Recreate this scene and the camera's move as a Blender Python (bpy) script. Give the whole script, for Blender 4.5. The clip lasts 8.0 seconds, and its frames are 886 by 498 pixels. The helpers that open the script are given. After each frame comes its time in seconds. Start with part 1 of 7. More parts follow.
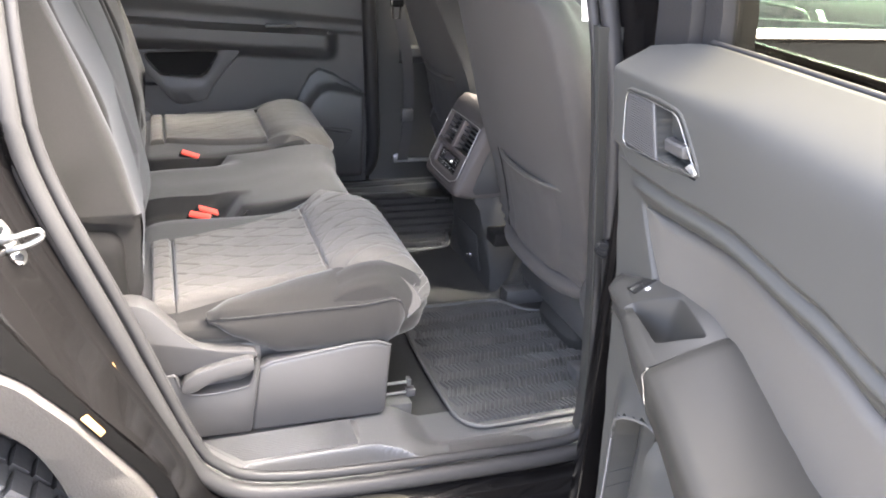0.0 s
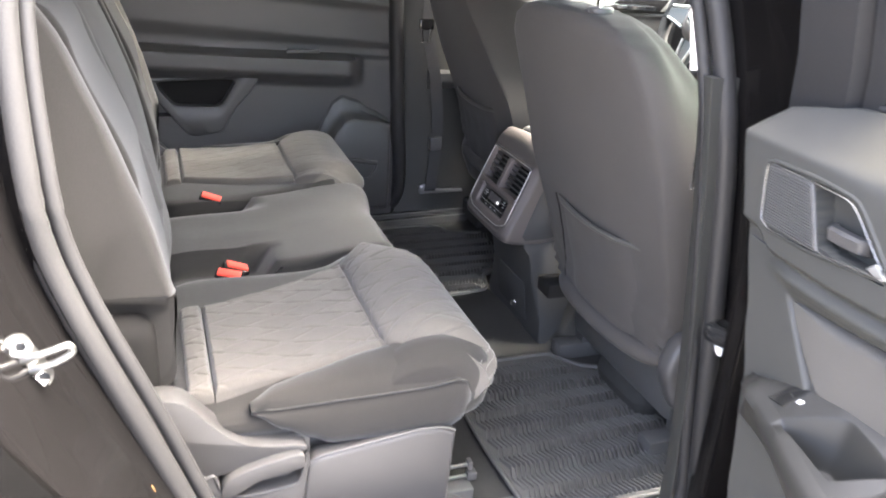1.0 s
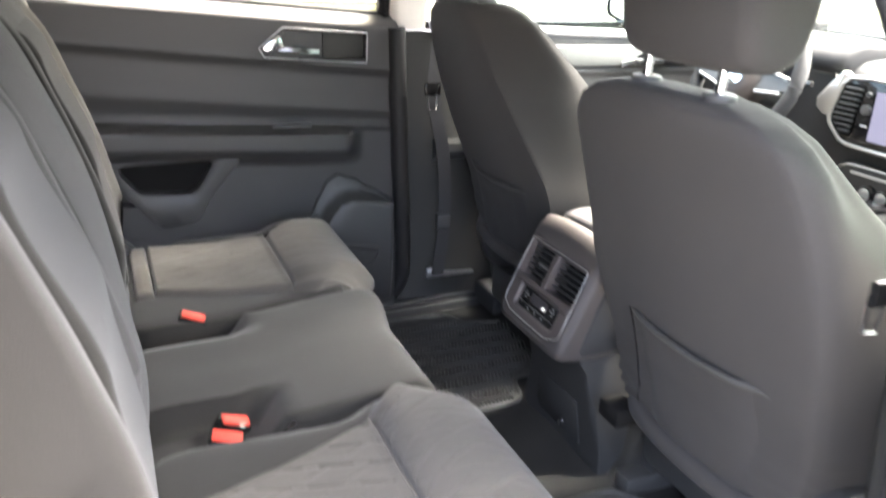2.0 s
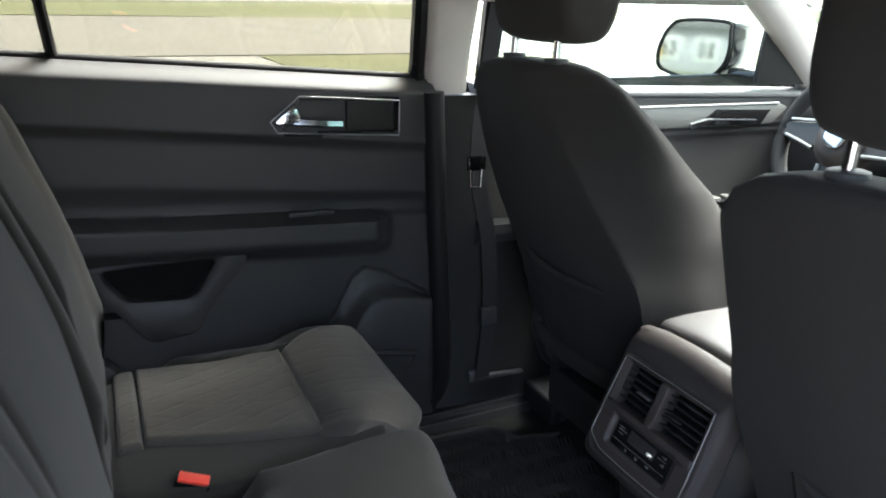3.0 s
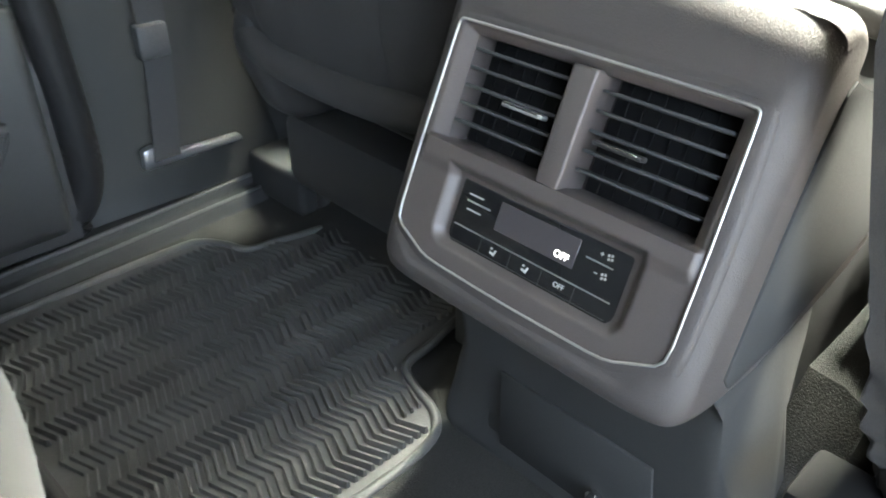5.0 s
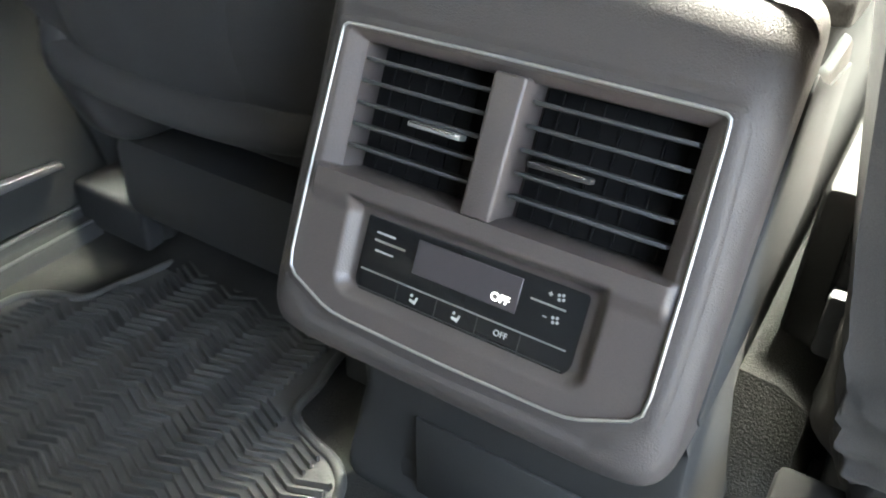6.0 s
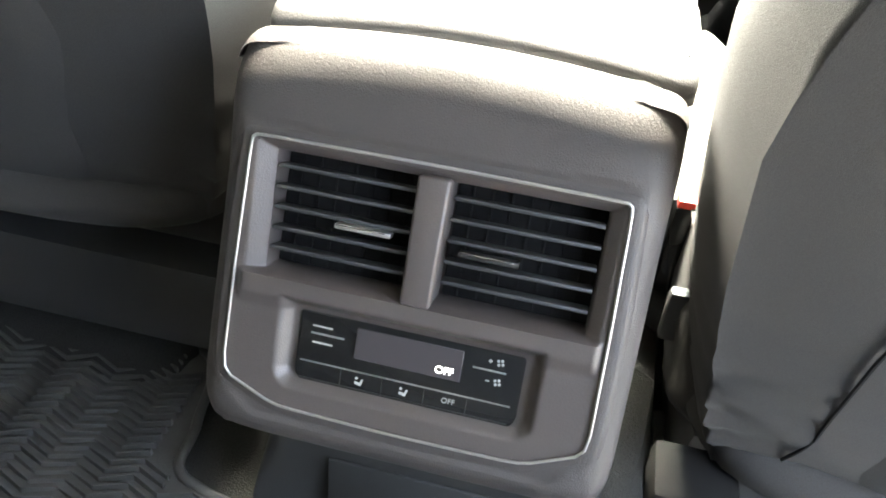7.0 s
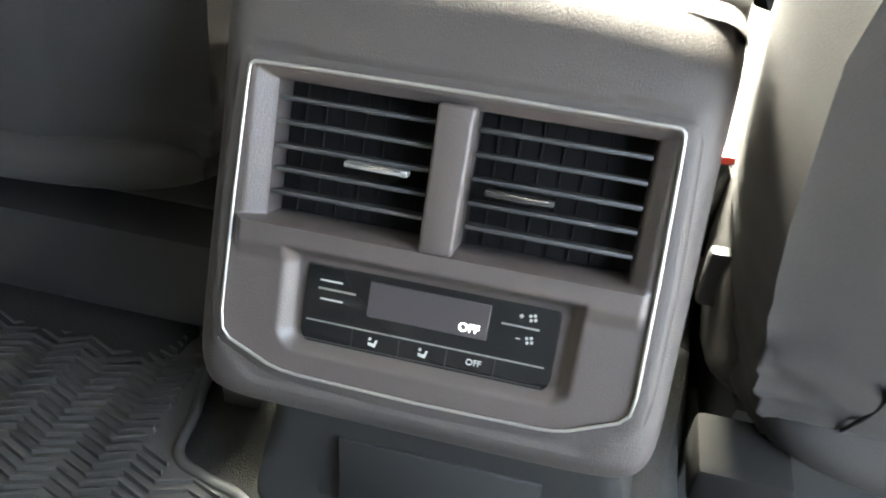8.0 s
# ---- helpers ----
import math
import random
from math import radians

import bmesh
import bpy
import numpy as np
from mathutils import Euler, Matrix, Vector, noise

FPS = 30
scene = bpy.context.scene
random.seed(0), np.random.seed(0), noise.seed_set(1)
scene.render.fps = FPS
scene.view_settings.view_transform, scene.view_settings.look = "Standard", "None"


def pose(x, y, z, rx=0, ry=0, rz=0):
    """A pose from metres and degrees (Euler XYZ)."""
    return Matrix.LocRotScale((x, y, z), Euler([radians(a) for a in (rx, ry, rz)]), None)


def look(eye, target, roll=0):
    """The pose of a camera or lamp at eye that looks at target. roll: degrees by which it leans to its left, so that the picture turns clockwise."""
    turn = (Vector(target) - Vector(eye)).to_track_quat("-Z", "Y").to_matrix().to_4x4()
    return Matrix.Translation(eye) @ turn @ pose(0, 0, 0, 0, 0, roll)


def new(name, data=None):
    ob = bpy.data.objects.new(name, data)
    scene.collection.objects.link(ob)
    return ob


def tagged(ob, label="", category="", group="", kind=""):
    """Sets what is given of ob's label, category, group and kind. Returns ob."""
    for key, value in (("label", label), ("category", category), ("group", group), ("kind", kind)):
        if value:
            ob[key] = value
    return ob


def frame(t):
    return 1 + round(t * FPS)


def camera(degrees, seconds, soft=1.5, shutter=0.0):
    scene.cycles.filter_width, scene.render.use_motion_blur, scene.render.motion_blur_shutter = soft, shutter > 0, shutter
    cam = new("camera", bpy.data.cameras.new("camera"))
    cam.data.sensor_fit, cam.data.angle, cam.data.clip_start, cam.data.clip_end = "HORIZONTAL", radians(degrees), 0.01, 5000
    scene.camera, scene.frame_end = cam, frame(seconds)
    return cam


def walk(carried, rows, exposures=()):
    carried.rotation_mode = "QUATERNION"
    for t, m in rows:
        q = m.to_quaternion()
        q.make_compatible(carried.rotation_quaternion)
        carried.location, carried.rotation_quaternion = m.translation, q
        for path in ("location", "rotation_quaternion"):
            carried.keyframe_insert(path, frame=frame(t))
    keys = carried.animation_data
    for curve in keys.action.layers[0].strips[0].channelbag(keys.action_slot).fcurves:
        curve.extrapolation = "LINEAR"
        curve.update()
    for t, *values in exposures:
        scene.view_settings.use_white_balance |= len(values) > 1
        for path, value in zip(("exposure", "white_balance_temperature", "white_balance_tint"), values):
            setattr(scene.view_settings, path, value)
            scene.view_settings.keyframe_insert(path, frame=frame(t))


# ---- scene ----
cam = camera(58.5, 8.0, 1.8, 0.4)
PATH = [
    (0, (-0.329, -1.87, 1.008), (0.305, -0.151, 0.206), 3.7),
    (0.5, (-0.331, -1.806, 1.022), (0.28, -0.078, 0.223), 3.5),
    (1, (-0.386, -1.636, 1.034), (0.268, 0.079, 0.24), 3.6),
    (1.3, (-0.400, -1.522, 1.032), (0.311, 0.172, 0.244), 3.5),
    (1.5, (-0.399, -1.438, 1.026), (0.329, 0.25, 0.239), 3.2),
    (2, (-0.4, -1.237, 1.054), (0.357, 0.472, 0.341), 2.5),
    (2.2, (-0.41, -1.146, 1.065), (0.353, 0.586, 0.418), 1.8),
    (3.3, (-0.31, -0.759, 1.028), (0.479, 0.976, 0.42), 0.7),
    (3.5, (-0.268, -0.695, 0.959), (0.563, 0.987, 0.267), -0.1),
    (3.8, (-0.209, -0.591, 0.879), (0.725, 0.995, 0.093), -0.5),
    (4, (-0.177, -0.529, 0.851), (0.827, 0.993, 0.03), -0.9),
    (4.2, (-0.118, -0.451, 0.802), (0.937, 1.030, -0.030), -0.2),
    (4.5, (-0.042, -0.361, 0.731), (1.024, 1.069, -0.174), 0.2),
    (4.7, (0.001, -0.304, 0.686), (1.106, 1.003, -0.347), 0.4),
    (5.8, (0.065, -0.199, 0.632), (1.416, 0.804, -0.449), 1.4),
    (6, (0.076, -0.166, 0.634), (1.485, 0.722, -0.473), 1.5),
    (6.3, (0.070, -0.115, 0.666), (1.560, 0.527, -0.500), 2.4),
    (6.5, (0.055, -0.094, 0.687), (1.586, 0.4, -0.502), 2.6),
    (7, (0.049, -0.074, 0.716), (1.621, 0.225, -0.484), 5.0),
    (7.3, (0.047, -0.083, 0.716), (1.618, 0.217, -0.484), 5.1),
    (7.5, (0.047, -0.071, 0.706), (1.621, 0.168, -0.505), 6.0),
    (8, (0.07, -0.063, 0.662), (1.639, 0.248, -0.539), 4.1),
]
EXPOSURES = [(0.0, 6.15, 6550, 6), (1.0, 6.15, 6550, 6), (2.0, 6.05, 6450, 5), (2.3, 5.2, 6000, 3), (3.3, 4.4, 5900, -6),
             (3.6, 5.7, 6000, -20), (4.0, 7.05, 6200, -13), (4.5, 6.95, 6350, -8), (6.0, 7.1, 6500, -6), (6.5, 7.3, 6600, -5), (7.2, 7.15, 6650, -4), (8.0, 7.4, 6700, -6)]
walk(cam, [(r[0], look(*r[1:])) for r in PATH], EXPOSURES)

# ---- world and sun ----
world = bpy.data.worlds.new("overcast_sky")
scene.world = world
world.use_nodes = True
wn = world.node_tree
sky = wn.nodes.new("ShaderNodeTexSky")
sky.sky_type, sky.sun_disc = "NISHITA", False
SUN_EL, SUN_AZ = radians(58), radians(10)          # azimuth from the car's nose towards its left
sky.sun_elevation, sky.sun_rotation = SUN_EL, radians(90) - SUN_AZ
sky.dust_density, sky.air_density, sky.ozone_density = 9.0, 0.3, 0.5
wn.links.new(sky.outputs[0], wn.nodes["Background"].inputs[0])
wn.nodes["Background"].inputs[1].default_value = 0.155
sun = new("sun", bpy.data.lights.new("sun", "SUN"))
sun.data.energy, sun.data.angle, sun.data.color = 0.4, radians(30), (0.985, 0.99, 1.0)
sun_dir = Vector((math.cos(SUN_EL) * math.cos(SUN_AZ), math.cos(SUN_EL) * math.sin(SUN_AZ), math.sin(SUN_EL)))
sun.matrix_world = look(sun_dir * 20, (0, 0, 0))


# ---- materials ----
def mat(name, color, rough=0.6, metal=0.0, grain=0.0, scale=200.0, bump=0.0, blotch=0.12, blotch_scale=6.0, coat=0.0, spec=0.5, sheen=0.0):
    """A principled surface: blotches and grain in the colour, fine relief in the normal."""
    m = bpy.data.materials.new(name)
    m.use_nodes = True
    nt = m.node_tree
    b = nt.nodes["Principled BSDF"]
    b.inputs["Roughness"].default_value, b.inputs["Metallic"].default_value = rough, metal
    b.inputs["Specular IOR Level"].default_value = spec
    b.inputs["Coat Weight"].default_value, b.inputs["Coat Roughness"].default_value = coat, 0.04
    b.inputs["Sheen Weight"].default_value, b.inputs["Sheen Roughness"].default_value = sheen, 0.5
    tc = nt.nodes.new("ShaderNodeTexCoord")
    big = nt.nodes.new("ShaderNodeTexNoise")
    big.inputs["Scale"].default_value, big.inputs["Detail"].default_value = blotch_scale, 4
    fine = nt.nodes.new("ShaderNodeTexNoise")
    fine.inputs["Scale"].default_value, fine.inputs["Detail"].default_value = scale, 3
    for n in (big, fine):
        nt.links.new(tc.outputs["Object"], n.inputs["Vector"])
    mix = nt.nodes.new("ShaderNodeMix")
    mix.data_type = "RGBA"
    lo = [c * (1 - blotch) for c in color]
    hi = [min(1, c * (1 + blotch)) for c in color]
    mix.inputs["A"].default_value, mix.inputs["B"].default_value = (*lo, 1), (*hi, 1)
    nt.links.new(big.outputs["Fac"], mix.inputs["Factor"])
    mul = nt.nodes.new("ShaderNodeMix")
    mul.data_type, mul.blend_type = "RGBA", "MULTIPLY"
    mul.inputs["Factor"].default_value = grain
    nt.links.new(mix.outputs["Result"], mul.inputs["A"])
    height = fine.outputs["Fac"]
    nt.links.new(height, mul.inputs["B"])
    nt.links.new(mul.outputs["Result"], b.inputs["Base Color"])
    rr = nt.nodes.new("ShaderNodeMapRange")
    rr.inputs["To Min"].default_value, rr.inputs["To Max"].default_value = max(0.02, rough - 0.07), min(1, rough + 0.07)
    nt.links.new(big.outputs["Fac"], rr.inputs["Value"])
    nt.links.new(rr.outputs["Result"], b.inputs["Roughness"])
    if bump:
        bn = nt.nodes.new("ShaderNodeBump")
        bn.inputs["Strength"].default_value, bn.inputs["Distance"].default_value = bump, 0.0015
        nt.links.new(height, bn.inputs["Height"])
        nt.links.new(bn.outputs["Normal"], b.inputs["Normal"])
    return m


def glow(name, color, strength, base=1.0):
    m = bpy.data.materials.new(name)
    m.use_nodes = True
    b = m.node_tree.nodes["Principled BSDF"]
    b.inputs["Base Color"].default_value = (*[c * base for c in color], 1)
    b.inputs["Emission Color"].default_value, b.inputs["Emission Strength"].default_value = (*color, 1), strength
    return m


def glass(name, tint=(0.9, 0.95, 0.93)):
    m = bpy.data.materials.new(name)
    m.use_nodes = True
    nt = m.node_tree
    nt.nodes.remove(nt.nodes["Principled BSDF"])
    lw = nt.nodes.new("ShaderNodeLayerWeight")
    pw = nt.nodes.new("ShaderNodeMath")
    pw.operation = "POWER"
    nt.links.new(lw.outputs["Facing"], pw.inputs[0])
    pw.inputs[1].default_value = 4.0
    fr = nt.nodes.new("ShaderNodeMapRange")
    fr.inputs["To Min"].default_value, fr.inputs["To Max"].default_value = 0.035, 0.8
    nt.links.new(pw.outputs[0], fr.inputs["Value"])
    tr = nt.nodes.new("ShaderNodeBsdfTransparent")
    tr.inputs["Color"].default_value = (*tint, 1)
    gl = nt.nodes.new("ShaderNodeBsdfGlossy")
    gl.inputs["Roughness"].default_value = 0.02
    mx = nt.nodes.new("ShaderNodeMixShader")
    nt.links.new(fr.outputs[0], mx.inputs[0])
    nt.links.new(tr.outputs[0], mx.inputs[1])
    nt.links.new(gl.outputs[0], mx.inputs[2])
    nt.links.new(mx.outputs[0], nt.nodes["Material Output"].inputs["Surface"])
    return m


M = {
    "plastic": mat("soft_grained_plastic", (0.049, 0.047, 0.0455), 0.5, grain=0.25, scale=1000, bump=0.12, blotch=0.08),
    "door_card": mat("grained_door_card_plastic", (0.0345, 0.0345, 0.0315), 0.58, spec=0.24, grain=0.25, scale=1000, bump=0.12, blotch=0.08),
    "plastic_dark": mat("dark_grained_plastic", (0.056, 0.055, 0.053), 0.48, grain=0.25, scale=1000, bump=0.12, blotch=0.1),
    "plastic_sill": mat("scuffed_sill_plastic", (0.062, 0.061, 0.060), 0.55, grain=0.3, scale=300, bump=0.3, blotch=0.2, blotch_scale=9),
    "flank": mat("matte_charcoal_plastic", (0.042, 0.042, 0.041), 0.85, grain=0.3, scale=800, bump=0.15, blotch=0.15, spec=0.15),
    "panel": mat("warm_grey_console_plastic", (0.075, 0.062, 0.056), 0.46, grain=0.25, scale=1000, bump=0.16, blotch=0.06),
    "lid": mat("grained_lid_leather", (0.086, 0.082, 0.080), 0.45, grain=0.2, scale=800, bump=0.3, blotch=0.06, spec=0.5),
    "pad": mat("embossed_soft_pad", (0.061, 0.0535, 0.0495), 0.5, spec=0.3, grain=0.2, scale=1100, bump=0.3, blotch=0.06),
    "fabric": mat("woven_grey_fabric", (0.106, 0.097, 0.085), 0.95, grain=0.7, scale=900, bump=0.3, blotch=0.1, spec=0.2, sheen=0.15),
    "fabric_dark": mat("plain_charcoal_fabric", (0.0258, 0.0240, 0.0213), 0.95, grain=0.6, scale=900, bump=0.25, blotch=0.1, spec=0.2, sheen=0.15),
    "fabric_front": mat("dark_front_seat_fabric", (0.059, 0.055, 0.051), 0.95, grain=0.55, scale=1400, bump=0.25, blotch=0.14, spec=0.15, sheen=0.04),
    "vinyl": mat("grey_leatherette", (0.058, 0.0550, 0.0490), 0.62, grain=0.2, scale=900, bump=0.12, blotch=0.07, spec=0.3),
    "vinyl_dark": mat("charcoal_leatherette", (0.0175, 0.0168, 0.0145), 0.55, grain=0.2, scale=900, bump=0.15, blotch=0.1, spec=0.2),
    "thread": mat("light_grey_thread", (0.24, 0.23, 0.22), 0.9, grain=0.3),
    "carpet": mat("charcoal_carpet", (0.048, 0.047, 0.044), 1.0, grain=0.7, scale=700, bump=1.0, blotch=0.25, spec=0.1),
    "rubber": mat("black_rubber_mat", (0.070, 0.068, 0.064), 0.58, spec=0.35, grain=0.3, scale=500, bump=0.3, blotch=0.3, blotch_scale=12),
    "seal": mat("door_seal_rubber", (0.020, 0.0195, 0.0195), 0.5, grain=0.2, scale=300, bump=0.2, spec=0.2),
    "dash": mat("soft_matte_dashboard", (0.038, 0.038, 0.039), 0.8, grain=0.3, scale=700, bump=0.2, blotch=0.1, spec=0.2),
    "paint": mat("black_paint", (0.0028, 0.0026, 0.0026), 0.2, coat=0.22, blotch=0.1, spec=0.06),
    "armrest": mat("dark_armrest_plastic", (0.0195, 0.0190, 0.0170), 0.5, grain=0.25, scale=1000, bump=0.12, blotch=0.08, spec=0.3),
    "band": mat("matt_silver_band", (0.20, 0.205, 0.19), 0.45, metal=0.35, blotch=0.05, spec=0.3),
    "cladding": mat("matte_grey_cladding", (0.036, 0.033, 0.030), 0.75, grain=0.35, scale=350, bump=0.5, blotch=0.12),
    "tyre": mat("black_tyre_rubber", (0.028, 0.028, 0.029), 0.8, grain=0.4, scale=120, bump=0.5, blotch=0.3),
    "chrome": mat("polished_chrome", (0.75, 0.75, 0.76), 0.12, metal=1.0, blotch=0.02),
    "satin": mat("satin_silver_trim", (0.46, 0.455, 0.43), 0.36, metal=0.8, blotch=0.04),
    "steel": mat("zinc_plated_steel", (0.26, 0.26, 0.255), 0.34, metal=1.0, blotch=0.15, blotch_scale=40),
    "beige": mat("light_beige_trim", (0.62, 0.58, 0.52), 0.7, grain=0.15, scale=400, bump=0.3, blotch=0.04),
    "headliner": mat("light_grey_headliner", (0.5, 0.48, 0.45), 0.95, grain=0.3, scale=600, bump=0.5, blotch=0.06),
    "red": mat("red_buckle_button", (0.75, 0.06, 0.04), 0.45, blotch=0.05),
    "gloss": mat("gloss_black_plastic", (0.010, 0.010, 0.010), 0.15, coat=0.1, blotch=0.1, spec=0.3),
    "vent_dark": mat("vent_slat_plastic", (0.031, 0.030, 0.028), 0.45, spec=0.25, grain=0.2, scale=400, bump=0.2),
    # black of ducts and seams, also laid on where a part is only shaded
    "matte_black": mat("duct_and_shade_black", (0.0085, 0.008, 0.0075), 0.85, spec=0.15, blotch=0.1),
    "vent_edge": mat("slat_front_plastic", (0.036, 0.037, 0.036), 0.5, grain=0.2, scale=400, blotch=0.06),
    "display": mat("dim_display_glass", (0.046, 0.040, 0.041), 0.3, blotch=0.05),
    "mark": glow("white_legend", (0.28, 0.28, 0.27), 0.006),
    "lit": glow("lit_white_legend", (1.0, 0.97, 0.92), 0.05),
    "white": mat("white_plastic", (0.75, 0.75, 0.73), 0.5, blotch=0.05),
    "screen": glow("touch_screen", (0.45, 0.42, 0.6), 0.016, 0.05),
    "amber": mat("amber_painted_glint", (0.26, 0.14, 0.05), 0.45, coat=0.3, blotch=0.1),
    "belt": mat("woven_belt_webbing", (0.035, 0.035, 0.036), 0.8, grain=0.4, scale=600, bump=0.5),
    "mirror": mat("mirror_glass", (0.24, 0.245, 0.245), 0.01, metal=1.0, blotch=0.0),
    "asphalt": mat("pale_worn_road", (0.105, 0.10, 0.091), 0.95, grain=0.4, scale=60, bump=0.6, blotch=0.15, blotch_scale=0.3),
    "lot": mat("grey_forecourt_asphalt", (0.17, 0.166, 0.16), 0.95, grain=0.5, scale=90, bump=0.7, blotch=0.2, blotch_scale=0.5),
    "grass": mat("dry_grass", (0.078, 0.082, 0.030), 1.0, grain=0.6, scale=40, bump=1.0, blotch=0.35, blotch_scale=0.6),
    "siding": mat("grey_siding", (0.26, 0.26, 0.27), 0.8, grain=0.2, scale=30, blotch=0.08),
    "roofing": mat("dark_shingles", (0.07, 0.068, 0.066), 0.9, grain=0.5, scale=20, blotch=0.2),
    "yellow": mat("yellow_sign_sheeting", (0.85, 0.55, 0.02), 0.4, blotch=0.05),
    "hub": mat("wheel_alloy", (0.4, 0.4, 0.41), 0.3, metal=0.9, blotch=0.05),
}
# the green tint stands in for dark foliage mirrored in clear glass
M["glass_reflection"] = glass("front_door_glass_reflection_tint", (0.50, 0.64, 0.57))
M["glass"] = glass("clear_side_glass", (0.86, 0.93, 0.9))
M["glass_rear"] = glass("green_tinted_rear_glass", (0.50, 0.49, 0.44))
M["glass_front"] = glass("clear_windshield", (0.66, 0.70, 0.685))


# ---- mesh helpers ----
def thing(name, base, label, category, group="", kind=""):
    e = new(name)
    e.location = base
    return tagged(e, label, category, group, kind)


def finish(ob, bm, material, sharp=38):
    bmesh.ops.recalc_face_normals(bm, faces=bm.faces)
    me = ob.data
    bm.to_mesh(me)
    bm.free()
    me.polygons.foreach_set("use_smooth", [True] * len(me.polygons))
    me.set_sharp_from_angle(angle=radians(sharp))
    me.materials.append(material)
    return ob


def part(name, bm, material, parent, label="", sharp=38):
    """One mesh under a thing or a part. World coordinates, moved to the thing's base."""
    root = parent
    while root.parent:
        root = root.parent
    if root.rotation_euler.z == 0:
        bm.transform(Matrix.Translation(-root.location))
    ob = new(name, bpy.data.meshes.new(name))
    finish(ob, bm, material, sharp)
    ob.parent = parent
    return tagged(ob, label)


def solid(name, bm, material, label, category, kind="", group="", sharp=38):
    """A one-mesh top-level object."""
    ob = new(name, bpy.data.meshes.new(name))
    co = [v.co for v in bm.verts]
    base = Vector(((min(c.x for c in co) + max(c.x for c in co)) / 2, (min(c.y for c in co) + max(c.y for c in co)) / 2, min(c.z for c in co)))
    bm.transform(Matrix.Translation(-base))
    ob.location = base
    finish(ob, bm, material, sharp)
    return tagged(ob, label, category, group, kind)


def BM():
    return bmesh.new()


def step(a, b, x):
    x = min(1.0, max(0.0, (x - a) / (b - a)))
    return x * x * (3 - 2 * x)


def lerp(a, b, t):
    return a + (b - a) * t


def curve1(pts, x):
    """Smooth interpolation through (x, y) pairs."""
    if x <= pts[0][0]:
        return pts[0][1]
    for (x0, y0), (x1, y1) in zip(pts, pts[1:]):
        if x <= x1:
            return lerp(y0, y1, step(x0, x1, x) * 0.5 + (x - x0) / (x1 - x0) * 0.5)
    return pts[-1][1]


def spline(pts, k=6, closed=False):
    """Catmull-Rom through the points."""
    p = [Vector(q) for q in pts]
    n = len(p)
    out = []
    for i in range(n if closed else n - 1):
        if closed:
            a, b, c, d = p[i - 1], p[i], p[(i + 1) % n], p[(i + 2) % n]
        else:
            a, b, c, d = p[max(0, i - 1)], p[i], p[i + 1], p[min(n - 1, i + 2)]
        for j in range(k):
            t = j / k
            out.append(0.5 * ((2 * b) + (c - a) * t + (2 * a - 5 * b + 4 * c - d) * t * t + (3 * b - a - 3 * c + d) * t ** 3))
    if not closed:
        out.append(p[-1])
    return out


def loft(bm, sections, cap=True, closed=True):
    rows = [[bm.verts.new(q) for q in s] for s in sections]
    n = len(rows[0])
    for a, b in zip(rows, rows[1:]):
        for i in range(n if closed else n - 1):
            j = (i + 1) % n
            bm.faces.new((a[i], a[j], b[j], b[i]))
    if cap:
        bm.faces.new(rows[0][::-1])
        bm.faces.new(rows[-1])
    return bm


def shrink(loop, d):
    """Moves a closed 2D or 3D loop inwards by about d."""
    c = sum(loop, Vector((0,) * len(loop[0]))) / len(loop)
    return [q + (c - q).normalized() * min(d, (c - q).length * 0.9) for q in loop]


def loft_y(bm, prof, y0, y1, r=0.02, k=5, mid=2, shape=None):
    """A closed x-z profile swept along y with rounded ends. shape(v, y) may bend each vertex."""
    ys, ins = [], []
    for i in range(k + 1):
        a = math.pi / 2 * i / k
        ys.append(y0 + r * (1 - math.cos(a)))
        ins.append(r * (1 - math.sin(a)))
    for i in range(1, mid):
        ys.append(lerp(y0 + r, y1 - r, i / mid))
        ins.append(0)
    for i in range(k, -1, -1):
        a = math.pi / 2 * i / k
        ys.append(y1 - r * (1 - math.cos(a)))
        ins.append(r * (1 - math.sin(a)))
    secs = []
    for y, d in zip(ys, ins):
        lp = shrink([Vector((q[0], q[1])) for q in prof], d) if d > 0 else [Vector((q[0], q[1])) for q in prof]
        sec = [Vector((q.x, y, q.y)) for q in lp]
        secs.append([shape(v, y) for v in sec] if shape else sec)
    return loft(bm, secs)


def box(bm, lo, hi, bevel=0.003, seg=2, m=None):
    sub = bmesh.new()
    lo, hi = Vector(lo), Vector(hi)
    bmesh.ops.create_cube(sub, size=1, matrix=Matrix.Translation((lo + hi) / 2) @ Matrix.Diagonal((*(hi - lo), 1)))
    if bevel:
        bmesh.ops.bevel(sub, geom=sub.edges[:], offset=bevel, segments=seg, profile=0.5, affect="EDGES")
    if m:
        sub.transform(m)
    merge(bm, sub)
    return bm


def merge(bm, sub):
    tmp = bpy.data.meshes.new("tmp")
    sub.to_mesh(tmp)
    sub.free()
    bm.from_mesh(tmp)
    bpy.data.meshes.remove(tmp)


